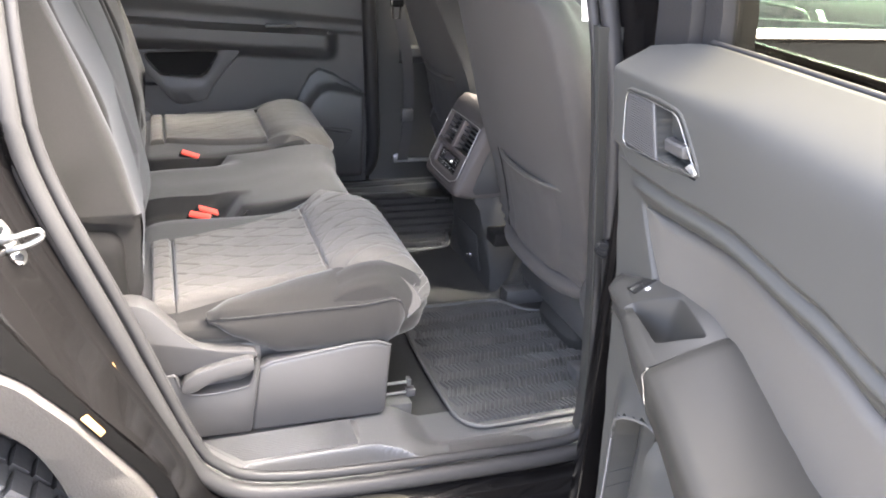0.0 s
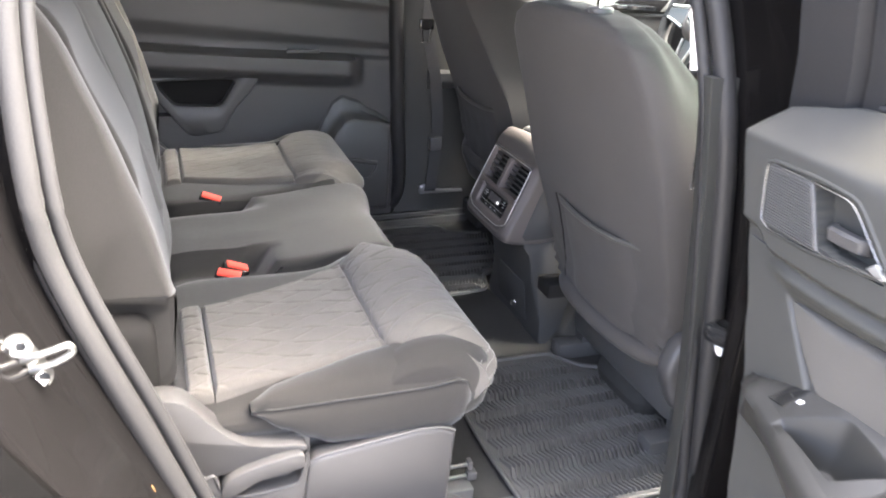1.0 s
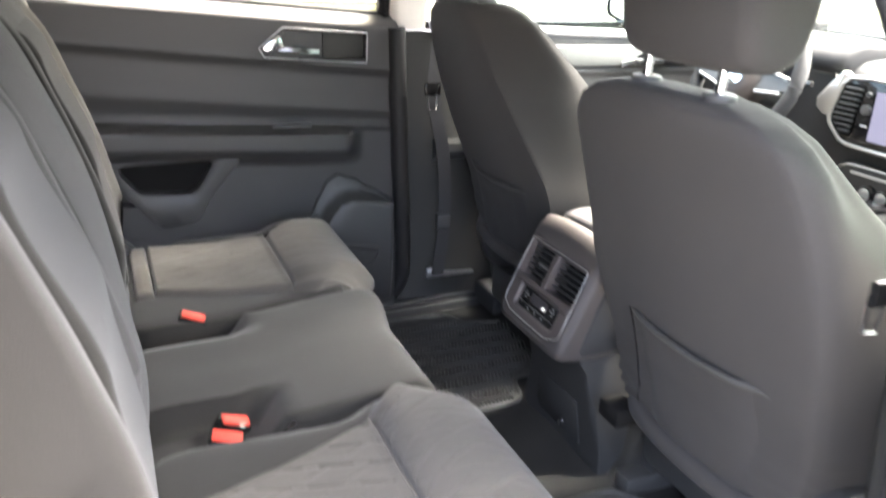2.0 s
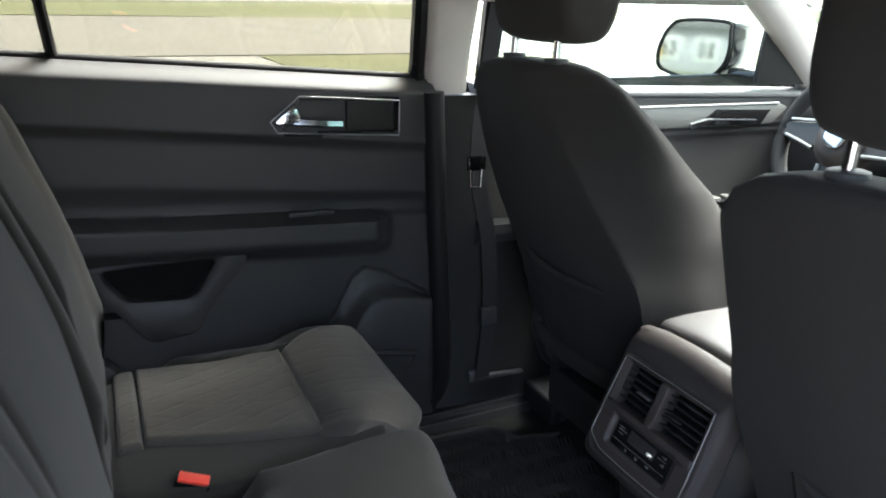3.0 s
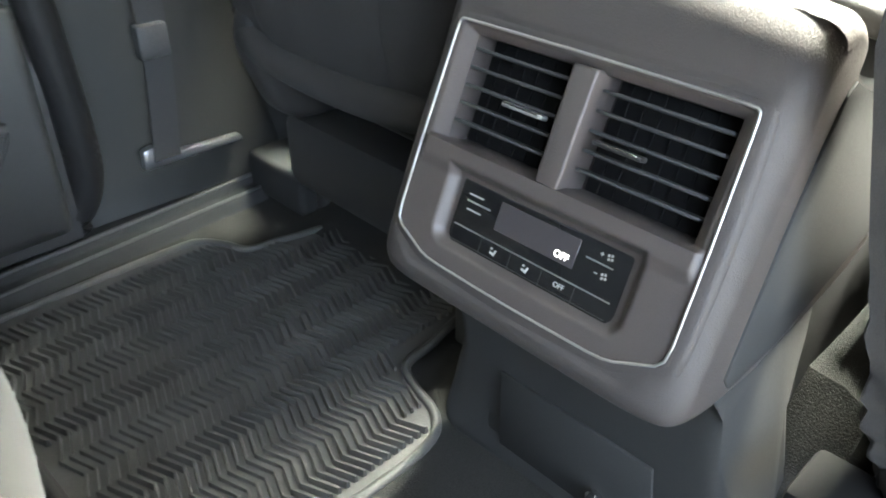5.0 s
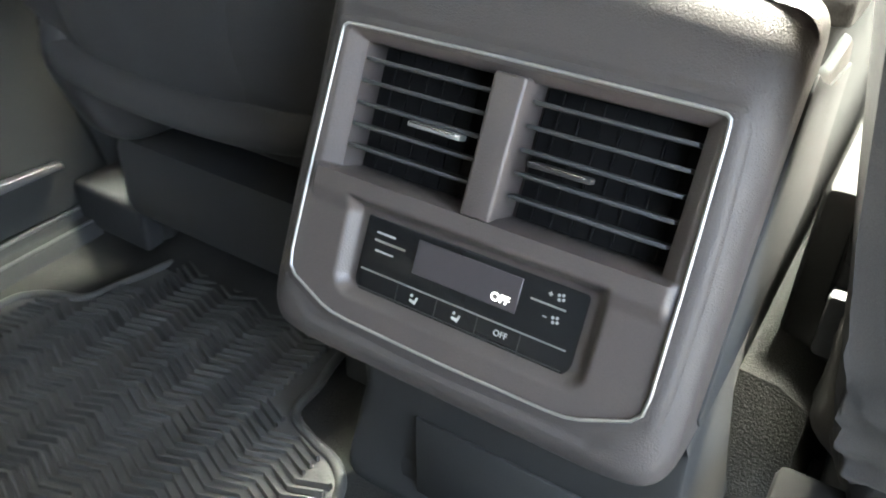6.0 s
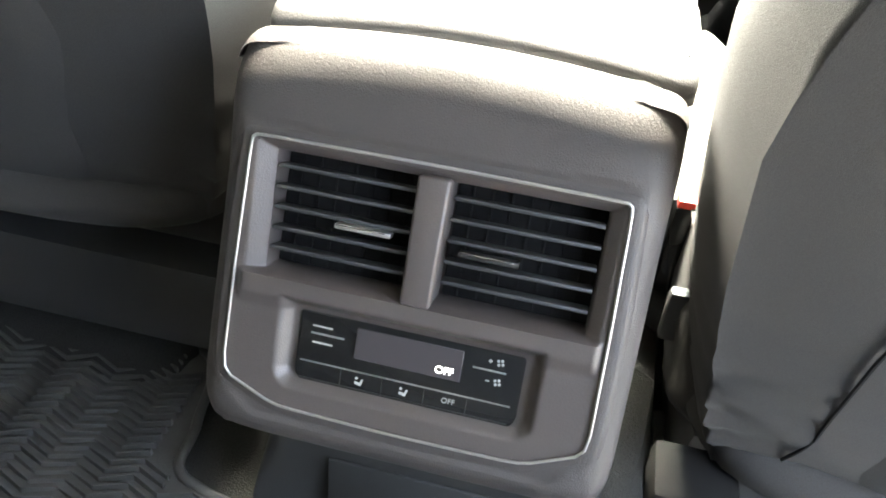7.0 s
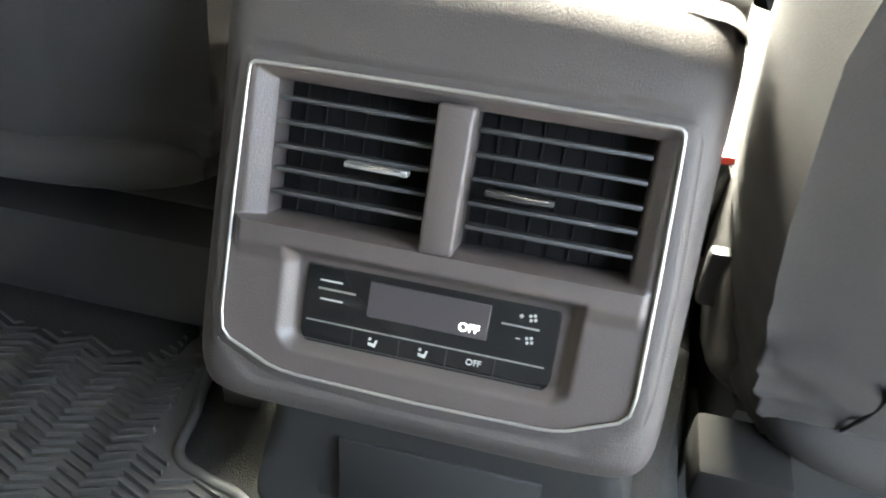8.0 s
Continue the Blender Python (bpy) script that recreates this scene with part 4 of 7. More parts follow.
# ---- front seats ----
def front_seat(s, lift, dx, name, label):
    cy = s * 0.395
    e = thing(name, (0.65, cy, 0.08), label, "car seat", "front seats")

    def rake(z):
        return dx - 0.068 * max(0.0, min(1.2, (z - 0.42) / 0.46))

    def up(z):
        return lift * (1.0 + 0.3 * step(0.72, 0.45, z))

    def wrinkle(pts, z):
        """Cloth folds on the lower bolsters."""
        k = step(0.25, 0.29, z) * step(0.44, 0.34, z)
        for q in pts:
            d = k * step(0.10, 0.17, abs(q.y)) * 0.0026 * math.sin(z * 170 + abs(q.y) * 110 + 5 * noise.noise((z * 16, abs(q.y) * 14, s)))
            q.x -= d
            q.y += d * (0.7 if q.y > 0 else -0.7)
        return pts

    # backrest: sections from bottom to top, flat rear panel between rounded bolsters
    def sec(z, xr, xf, rear, front, bol):
        xf2 = xf + bol
        side = (lerp(xr, xf2, 0.7), lerp(rear, front, 0.8) * 1.02)
        c = min(0.97 * rear, curve1([(0.42, 0.262), (0.46, 0.256), (0.50, 0.238), (0.56, 0.208), (0.62, 0.178), (0.68, 0.146), (0.75, 0.108), (0.84, 0.085)] if s > 0 else [(0.42, 0.244), (0.50, 0.247), (0.56, 0.243), (0.60, 0.238), (0.64, 0.231), (0.84, 0.222)], z))
        fore = [side, (xf2 - 0.012, front), (xf2, front * 0.92), (lerp(xf2, xf, 0.75), front * 0.74), (xf, front * 0.5)]
        outer = [(xr - 0.009, rear * 0.45), (xr + 0.003, rear * 0.90), (xr + 0.018, rear * 0.985), (xr + 0.050, rear * 1.02)] + fore
        # towards the car's middle the panel ends in a crease that slants in as it rises
        inner = [(xr - 0.010, c * 0.55), (xr - 0.001, c - 0.010), (xr + 0.007, c + 0.004), (lerp(xr + 0.004, side[0], 0.5), max(lerp(c, side[1], 0.58), c + 0.012))] + fore
        left, right = (outer, inner) if s < 0 else (inner, outer)
        pts = [(xr - 0.014, 0)] + right + [(a, -b) for a, b in left[::-1]]
        dip = curve1([(0.26, 0.04), (0.37, 0.07), (0.45, 0.11), (0.53, 0.15), (0.58, 0.18), (0.62, 0.16), (0.68, 0.05), (0.74, 0.0)], z) if s < 0 else 0.12 * step(0.80, 0.72, z)

        def nip(q):
            """The bolster towards the car's middle draws in near the cushion."""
            return q.y * (1 - dip * step(0.3, 0.85, (q.x - xr) / (xf2 - xr))) if q.y * s < 0 else q.y
        return [Vector((q.x + rake(z), cy + nip(q), z + up(z))) for q in wrinkle(spline([(a, b, 0) for a, b in pts], 3, True), z)]

    prof = [(0.252, 0.475, 0.60, 0.176, 0.18, 0.04), (0.268, 0.456, 0.61, 0.193, 0.20, 0.06), (0.32, 0.442, 0.61, 0.212, 0.225, 0.08), (0.45, 0.418, 0.585, 0.236, 0.255, 0.085), (0.58, 0.393, 0.545, 0.254, 0.282, 0.08),
            (0.68, 0.376, 0.512, 0.256, 0.262, 0.065), (0.735, 0.366, 0.490, 0.250, 0.236, 0.048), (0.785, 0.357, 0.470, 0.240, 0.208, 0.028), (0.828, 0.350, 0.455, 0.224, 0.190, 0.012), (0.856, 0.346, 0.443, 0.202, 0.176, 0.004), (0.876, 0.347, 0.432, 0.166, 0.146, 0.0), (0.888, 0.354, 0.420, 0.118, 0.105, 0.0), (0.893, 0.366, 0.408, 0.06, 0.055, 0.0)]
    # refine between the given heights
    zs = []
    for i in range(len(prof) - 1):
        n = 14 if prof[i][0] < 0.44 else 4
        for k in range(n):
            zs.append([lerp(a, b, k / n) for a, b in zip(prof[i], prof[i + 1])])
    zs.append(list(prof[-1]))
    part("backrest", loft(BM(), [sec(*r) for r in zs]), M["fabric_front"], e, "dark fabric backrest with rounded shoulders", 70)

    RH = [(r[0], r[3]) for r in prof]

    def rear(z, y, off=0.0):
        """A place on the rear panel, off metres behind it."""
        x = curve1([(r[0], r[1]) for r in prof], z) + rake(z)
        q = min(1.0, abs(y) / curve1(RH, z))
        return Vector((x - 0.014 + 0.017 * (q / 0.90) ** 2 + 0.02 * step(0.90, 1.0, q) - off, cy + y, z + up(z)))

    # map pocket, its rolled edge, lower hem and seams on the rear panel
    def pocket(u, v):
        y = lerp(-0.172, 0.160, v) * -s
        z = lerp(0.285, (0.496 if s < 0 else 0.466) - 0.006 * math.cos(y * 14), u)
        y *= min(1.0, curve1(RH, z) / 0.236)
        e2 = min(1.0, min(v, 1 - v) / 0.35, u / 0.15)
        return rear(z, y, -0.006 + 0.012 * step(0.0, 0.6, min(v, 1 - v) / 0.35) + 0.004 * step(0.7, 1.0, u) * e2 + 0.0015 * noise.noise((y * 25, z * 18, s)))
    pk = part("map_pocket", shell(BM(), pocket, ramp(0, 1, 24), ramp(0, 1, 36), (0.010, 0, 0)), M["fabric_front"], e, "flat map pocket with piped top edge", 60)
    part("pocket_piping", tube(BM(), [pocket(1.0, v) + Vector((-0.001, 0, 0.002)) for v in ramp(0, 1, 30)], 0.0055, 8), M["vinyl"], pk, "rolled grey pocket edge")
    part("bottom_hem", tube(BM(), [rear(0.276 + 0.008 * abs(y / 0.195) ** 3, y, 0.010 - 0.028 * abs(y / 0.195) ** 8) for y in ramp(-0.195, 0.195, 36)], 0.017, 12, flat=1.15), M["fabric_front"], e, "thick rolled lower hem", 70)
    part("side_seam", tube(BM(), [rear(z, s * 0.93 * curve1(RH, z), -0.001) for z in ramp(0.30, 0.85, 36)], 0.0018, 6), M["fabric_front"], e)
    if s < 0:
        part("inner_seam", tube(BM(), [rear(z, -s * curve1([(0.30, 0.152), (0.335, 0.143), (0.55, 0.142)], z), 0.0046) for z in ramp(0.30, 0.50, 24)], 0.0014, 6), M["matte_black"], e, "dark seam between back panel and bolster")
    # headrest and posts
    hz = 0.925 + lift
    hp = spline([(0.285 + dx, 0, hz + 0.012), (0.271 + dx, 0, hz + 0.08), (0.285 + dx, 0, hz + 0.18), (0.327 + dx, 0, hz + 0.198), (0.377 + dx, 0, hz + 0.18), (0.391 + dx, 0, hz + 0.09), (0.371 + dx, 0, hz + 0.010), (0.329 + dx, 0, hz - 0.004)], 5, True)

    def hshape(v, y):
        v = v.copy()
        q = min(1.0, abs(y - cy) / 0.128)
        v.z -= 0.014 * q ** 6 * (1 if v.z > hz + 0.1 else -1.0)
        v.x += 0.010 * q * q
        return v
    part("headrest", loft_y(BM(), [(q.x, q.z) for q in hp], cy - 0.128, cy + 0.128, 0.022, 7, 8, hshape), M["fabric_front"], e, "dark fabric headrest", 70)
    for dy in (-0.074, 0.074):
        post = part("headrest_post", tube(BM(), [(0.304 + dx, cy + dy, 0.87 + lift), (0.308 + dx, cy + dy, hz + 0.04)], 0.007, 12), M["chrome"], e, "chrome headrest post")
        part("guide_collar", disc(BM(), (0.306 + dx, cy + dy, 0.889 + lift), (0, 0, 1), 0.021, 0.010, 20, 0.003), M["plastic_sill"], post, "grey oval guide collar")
    # cushion
    cp = [(q.x, q.z) for q in spline([(0.50, 0, 0.26), (0.50, 0, 0.30), (0.56, 0, 0.335), (0.75, 0, 0.345), (0.92, 0, 0.372), (1.0, 0, 0.362), (1.03, 0, 0.32), (1.0, 0, 0.28), (0.75, 0, 0.25)], 5, True)]

    def cshape(v, y):
        v = v.copy()
        b = step(0.17, 0.23, abs(y - cy))
        v.x += dx
        v.z += 0.035 * b * step(0.28, 0.33, v.z) + lift * 0.5
        v.y += 0.006 * noise.noise((v.x * 30, v.z * 26, 4)) * b
        return v
    part("cushion", loft_y(BM(), cp, cy - 0.225, cy + 0.225, 0.04, 6, 16, cshape), M["fabric_front"], e, "dark fabric cushion with creased side bolsters", 60)
    # base, rails, covers
    part("seat_frame", box(BM(), (0.50 + dx, cy - 0.20, 0.13), (0.95 + dx, cy + 0.20, 0.24), 0.02), M["plastic_dark"], e)
    for sy in (-0.19, 0.19):
        part("rail", box(BM(), (0.46 if s < 0 else 0.60, cy + sy - 0.022, 0.065), (1.0, cy + sy + 0.022, 0.105), 0.004), M["plastic_dark"], e)
        if s < 0 or sy < 0:
            part("rail_leg", box(BM(), (0.52, cy + sy - 0.02, 0.09), (0.60, cy + sy + 0.02, 0.16), 0.004), M["plastic_dark"], e)
    oy = cy + s * (0.210 if s < 0 else 0.140)
    ox = dx
    part("recliner_cover", loft_y(BM(), [(q.x + ox, q.z + lift) for q in spline([(0.45, 0, 0.245), (0.435, 0, 0.30), (0.46, 0, 0.352), (0.52, 0, 0.365), (0.60, 0, 0.33), (0.75, 0, 0.30), (0.75, 0, 0.19), (0.55, 0, 0.18), (0.48, 0, 0.195)], 4, True)], min(oy, oy + s * 0.045), max(oy, oy + s * 0.045), 0.014, 4, 2), M["plastic"], e, "smooth grey recliner cover", 60)
    if s > 0:
        part("rail_cover", box(BM(), (0.574, 0.585, 0.066), (0.74, 0.722, 0.132), 0.010, 3), M["flank"], e, "black plastic rail end cover")
    iy = cy - s * 0.200
    # added block keeps windshield light out of the gap by the console
    part("gap_blocker", box(BM(), (0.63 + dx, min(s * 0.130, cy - s * 0.214), 0.09), (1.02 + dx, max(s * 0.130, cy - s * 0.214), 0.372), 0.012), M["flank"], e, "added dark filler that blocks light beside the console")
    if s < 0:
        part("inner_bracket", box(BM(), (0.412 + dx, iy - 0.031, 0.232), (0.466 + dx, iy + 0.030, 0.268), 0.006), M["matte_black"], e, "dark plastic hinge bracket")
    part("belt_anchor", box(BM(), (0.540 + dx, iy - s * 0.028 - 0.009, 0.295), (0.553 + dx, iy - s * 0.028 + 0.009, 0.343), 0.004), M["plastic_sill"], e, "pale plastic anchor cover")
    by = cy - s * 0.226
    bk = part("buckle", box(BM(), (0.622 + dx, by - 0.014, 0.28), (0.644 + dx, by + 0.014, 0.368), 0.004), M["gloss"], e, "black belt buckle")
    part("buckle_button", box(BM(), (0.624 + dx, by - 0.0125, 0.364), (0.642 + dx, by + 0.0125, 0.374), 0.002), M["red"], bk, "red release button")
    return e


front_seat(-1, 0.0, 0.0, "front_passenger_seat", "dark fabric front passenger seat with map pocket")
front_seat(1, 0.058, 0.06, "driver_seat", "dark fabric driver seat behind the steering wheel")
bm = BM()
box(bm, (0.50, -0.50, 0.06), (0.90, -0.30, 0.15), 0.045, 4)
solid("under_seat_duct", bm, M["carpet"], "carpeted hump under the front passenger seat", "floor duct", "structure")


# ---- centre console ----
con = thing("center_console", (0.65, 0.0, 0.06), "grey plastic centre console with rear vents and climate panel", "console")
DOWN, OUT = Vector((-0.3982, 0, -0.9173)), Vector((-0.9173, 0, 0.3982))
TOP = Vector((0.40, 0, 0.50)) - OUT * 0.0105      # the bright trim line lies 10.5 mm proud of this


def onp(a, b, c=0.0):
    """A place on the rear panel: a to the right as one faces it, b down from its top edge, c out of it."""
    return TOP + Vector((0, -a, 0)) + DOWN * b + OUT * c


PM = Matrix(((0, DOWN.x * -1, OUT.x, TOP.x), (-1, 0, 0, TOP.y), (0, -DOWN.z, OUT.z, TOP.z), (0, 0, 0, 1)))   # local x right, y up, z out


def pbox(lo, hi, bevel=0.001, seg=2):
    """A box in panel coordinates (a, b, c)."""
    return box(BM(), (lo[0], -hi[1], lo[2]), (hi[0], -lo[1], hi[2]), bevel, seg, PM)


def ppoly(pts, c, depth, bevel=0.0, seg=2):
    return prism(BM(), [(a, -b, c) for a, b in pts], (0, 0, depth), bevel, seg, PM)


# body: rounded rear bulge, hollow where the vents and the climate unit sit
prof = [(q.x, q.z) for q in spline([(0.342, 0, 0.330), (0.334, 0, 0.340), (0.336, 0, 0.355), (0.352, 0, 0.392), (0.376, 0, 0.447), (0.400, 0, 0.502), (0.407, 0, 0.519), (0.415, 0, 0.534), (0.428, 0, 0.546), (0.442, 0, 0.5505), (0.455, 0, 0.547), (0.463, 0, 0.535), (0.467, 0, 0.510), (0.52, 0, 0.490), (0.60, 0, 0.48), (0.60, 0, 0.36), (0.45, 0, 0.322), (0.38, 0, 0.322)], 10, True)]


def con_shape(v, y):
    v = v.copy()
    k = (y / 0.124) ** 2
    v.z -= 0.010 * k * step(0.50, 0.55, v.z)
    d = v - TOP
    b = d.dot(DOWN)
    if d.dot(OUT) > -0.02 and -0.001 < b < 0.1565 and abs(y) < 0.1085 + 0.00001 and abs(y) < lerp(0.104, 0.108, b / 0.14) - max(0, b - 0.141) * 2.3:
        v -= OUT * 0.0300
    elif d.dot(OUT) > -0.02 and -0.008 < b < 0.164 and abs(y) < lerp(0.110, 0.114, b / 0.14) - max(0, b - 0.146) * 1.6:
        v -= OUT * 0.0022
    elif v.x < 0.43:
        v.x += 0.012 * k ** 5
    return v


part("housing", loft_y(BM(), prof, -0.124, 0.124, 0.012, 6, 70, con_shape), M["pad"], con, "soft grained grey rear housing", 70)
# moulded panel: one sheet with sloped recesses for the vents and the climate unit, and a soft crossbar between them
BEZ = M["panel"]


def panel_height(a, b):
    w = lerp(0.1045, 0.1085, b / 0.141) - max(0.0, b - 0.141) * 2.36
    if abs(a) > w + 0.0006 or b < -0.0018 or b > 0.1566:
        return 0.002
    if -0.0904 < a < 0.0939 and 0.0068 < b < 0.0752:
        return -0.016
    h = 0.0100
    f = min((a + 0.1012) / 0.0105, (0.1012 - a) / 0.0072, (b - 0.0010) / 0.0056, (0.0770 - b) / 0.0016)
    h -= 0.0062 * min(1.0, max(0.0, f))
    h += 0.0036 * step(0.0748, 0.0775, b) * (1 - step(0.0870, 0.0975, b)) * min(1.0, max(0.0, (0.1045 - abs(a)) / 0.004))
    qx, qy = 0.0775 - 0.013 - abs(a + 0.0003), 0.1440 - 0.013 - b
    d = 0.013 + (min(qx, qy) if qx > 0 and qy > 0 else (qx if qy > 0 else qy) if qx > 0 or qy > 0 else -math.hypot(qx, qy))
    d = min(d, (b - 0.086) * 1.2)
    h -= 0.0070 * step(0.0, 0.0085, d)
    return h


def panel_lines(lo, hi, n, extra):
    return sorted([q for q in ramp(lo, hi, n) if min(abs(q - e) for e in extra) > 0.0005] + extra)


def panel_sheet():
    bm = BM()
    al = panel_lines(-0.1100, 0.1100, 180, [-0.0905, -0.0902, 0.0937, 0.0940])
    bl = panel_lines(-0.0050, 0.1600, 140, [0.0067, 0.0070, 0.0750, 0.0753])
    rows = [[bm.verts.new(onp(a, b, panel_height(a, b))) for a in al] for b in bl]
    for r0, r1 in zip(rows, rows[1:]):
        for i in range(len(al) - 1):
            bm.faces.new((r0[i], r1[i], r1[i + 1], r0[i + 1]))
    return bm


part("bezel", panel_sheet(), BEZ, con, "warm grey moulded panel with recesses and crossbar", 50)
part("center_post", ppoly([(-0.0085, 0.005), (0.0095, 0.005), (0.0085, 0.0775), (-0.0085, 0.0775)], -0.0150, 0.0290, 0.002, 3), BEZ, con, "warm grey post between the vents")
# dark flat cheeks behind the soft housing
for s in (-1, 1):
    edge = [(0.384, 0.347), (0.395, 0.379), (0.414, 0.430), (0.433, 0.474), (0.447, 0.500), (0.456, 0.506), (0.475, 0.496), (0.52, 0.480), (0.598, 0.469), (0.598, 0.373), (0.45, 0.337), (0.392, 0.336)]
    part("side_cheek", prism(BM(), [(x, s * 0.1222, z) for x, z in edge], (0, s * 0.0036, 0), 0.0012), M["flank"], con, "dark matte cheek behind the housing edge")
# bright trim line round the panel
rim = [onp(a, b, 0.0112) for a, b in ((-0.1005, -0.0005), (0.0, -0.0012), (0.1005, -0.0005), (0.1035, 0.002), (0.1060, 0.070), (0.1075, 0.1405), (0.0735, 0.1550), (0.0, 0.1562), (-0.0735, 0.1550), (-0.1075, 0.1405), (-0.1060, 0.070), (-0.1035, 0.002))]
fine = []
for i, q in enumerate(rim):
    nx = rim[(i + 1) % len(rim)]
    for k in range(6):
        fine.append(q.lerp(nx, k / 6))
fine = [(fine[i - 1] + 2 * fine[i] + fine[(i + 1) % len(fine)]) / 4 for i in range(len(fine))]
part("chrome_rim", tube(BM(), fine, 0.0009, 8, True, up=OUT), M["satin"], con, "thin bright trim line", 70)

cen = sum(fine, Vector()) / len(fine)


def ring_row(k, c):
    out = []
    for q in fine:
        r = q - cen
        r -= OUT * r.dot(OUT)
        out.append(q + r.normalized() * k + OUT * (c - 0.0112))
    return out


part("gasket", loft(BM(), [ring_row(-0.003, 0.003), ring_row(-0.003, 0.0095), ring_row(0.0, 0.0102), ring_row(0.006, 0.0096), ring_row(0.010, 0.0072), ring_row(0.010, 0.003), ring_row(-0.003, 0.003)], cap=False), M["pad"], con, "soft edge round the panel", 60)

# vents
for a0, a1, k in ((-0.0900, -0.0090, 0), (0.0100, 0.0935, 1)):
    v = part("air_vent", pbox((a0, 0.0072, -0.0155), (a1, 0.0748, -0.0140)), M["matte_black"], con, "dark vent duct with horizontal slats")
    for i in range(5):
        b = 0.0155 + 0.0118 * i
        sl_ = BM()
        box(sl_, (a0 + 0.001, -0.0011, -0.0070), (a1 - 0.001, 0.0011, 0.0058), 0.0006, 2, PM @ Matrix.Translation((0, -b, -0.0005)) @ Matrix.Rotation(radians(-3), 4, "X"))
        part("slat", sl_, M["vent_edge"], v)
    for i in range(7):
        a = lerp(a0, a1, (i + 0.8) / 7.6)
        part("guide_vane", pbox((a - 0.0007, 0.008, -0.0142), (a + 0.0007, 0.074, -0.0128), 0.0003, 1), M["matte_black"], v)
    t0, t1, tb = ((-0.0510, -0.0190, 0.0415), (0.0190, 0.0520, 0.0435))[k]
    part("slider_tab", pbox((t0, tb - 0.0014, 0.004), (t1, tb + 0.0016, 0.0115), 0.0008, 2), M["satin" if k == 0 else "vent_dark"], v, "bright slider tab" if k == 0 else "grey slider tab")
    part("tab_line", pbox((t0 + 0.001, tb - 0.0012, 0.0112), (t1 - 0.003, tb - 0.0003, 0.0121), 0.0003, 1), M["chrome"], v)

# climate unit
cl = part("climate_panel", ppoly([(-0.0650, 0.0955), (0.0640, 0.0955), (0.0652, 0.0962), (0.0658, 0.098), (0.0660, 0.1315), (0.0650, 0.1350), (0.0630, 0.1375), (0.0595, 0.1390), (-0.0595, 0.1390), (-0.0630, 0.1375), (-0.0650, 0.1350), (-0.0660, 0.1315), (-0.0655, 0.0962)], 0.0012, 0.0030, 0.0012), M["gloss"], con, "gloss black climate control panel")
part("display", pbox((-0.0315, 0.0992, 0.0040), (0.0310, 0.1180, 0.0047), 0.0003, 1), M["display"], cl, "dim greyish display")
letters("OFF", 0.0062, PM @ Matrix.Translation((0.0215, -0.1133, 0.0049)), M["lit"], cl, "lit_word")
letters("OFF", 0.0046, PM @ Matrix.Translation((0.0265, -0.1310, 0.0046)), M["mark"], cl, "key_word")
for a0, a1, b, w, mt in ((-0.0585, -0.0385, 0.1080, 0.0005, "satin"), (-0.0580, -0.0460, 0.1035, 0.0004, "mark"), (-0.0570, -0.0450, 0.1135, 0.0004, "mark"), (-0.0632, 0.0615, 0.1258, 0.00035, "satin"), (0.0370, 0.0560, 0.1070, 0.0004, "satin")):
    part("marking", pbox((a0, b - w, 0.0041), (a1, b + w, 0.0047), 0, 1), M[mt], cl)
part("key_groove", pbox((-0.0632, 0.1362, 0.0041), (0.0615, 0.1368, 0.0045), 0, 1), M["vent_dark"], cl)
for b in (0.1015, 0.1133):
    for i in range(4):
        an = 2 * math.pi * (i + 0.35) / 4
        part("fan_mark", disc(BM(), onp(0.0520 + 0.0016 * math.cos(an), b + 0.0016 * math.sin(an), 0.0041), OUT, 0.0008, 0.0005, 10), M["mark"], cl)
part("plus_mark", pbox((0.0452, 0.1012, 0.0041), (0.0474, 0.1018, 0.0046), 0, 1), M["mark"], cl)
part("plus_mark", pbox((0.0460, 0.1004, 0.0041), (0.0466, 0.1026, 0.0046), 0, 1), M["mark"], cl)
part("minus_mark", pbox((0.0452, 0.1131, 0.0041), (0.0474, 0.1136, 0.0046), 0, 1), M["mark"], cl)
for a in (-0.0270, -0.0003):
    part("seat_mark", ppoly([(a - 0.002, 0.1332), (a + 0.0018, 0.1340), (a + 0.0030, 0.1300), (a + 0.0018, 0.1300), (a + 0.0010, 0.1322), (a - 0.002, 0.1318)], 0.0041, 0.0005), M["mark"], cl)
    part("seat_mark", disc(BM(), onp(a - 0.0012, 0.1298, 0.0041), OUT, 0.0008, 0.0005, 10), M["mark"], cl)
for i in range(1, 5):
    part("key_gap", pbox((-0.0632 + 0.025 * i, 0.1262, 0.0041), (-0.0630 + 0.025 * i + 0.0003, 0.1375, 0.0044), 0, 1), M["vent_dark"], cl)
part("dust_speck", disc(BM(), onp(0.048, -0.0285, 0.0045), OUT, 0.0008, 0.0005, 8), M["white"], con)

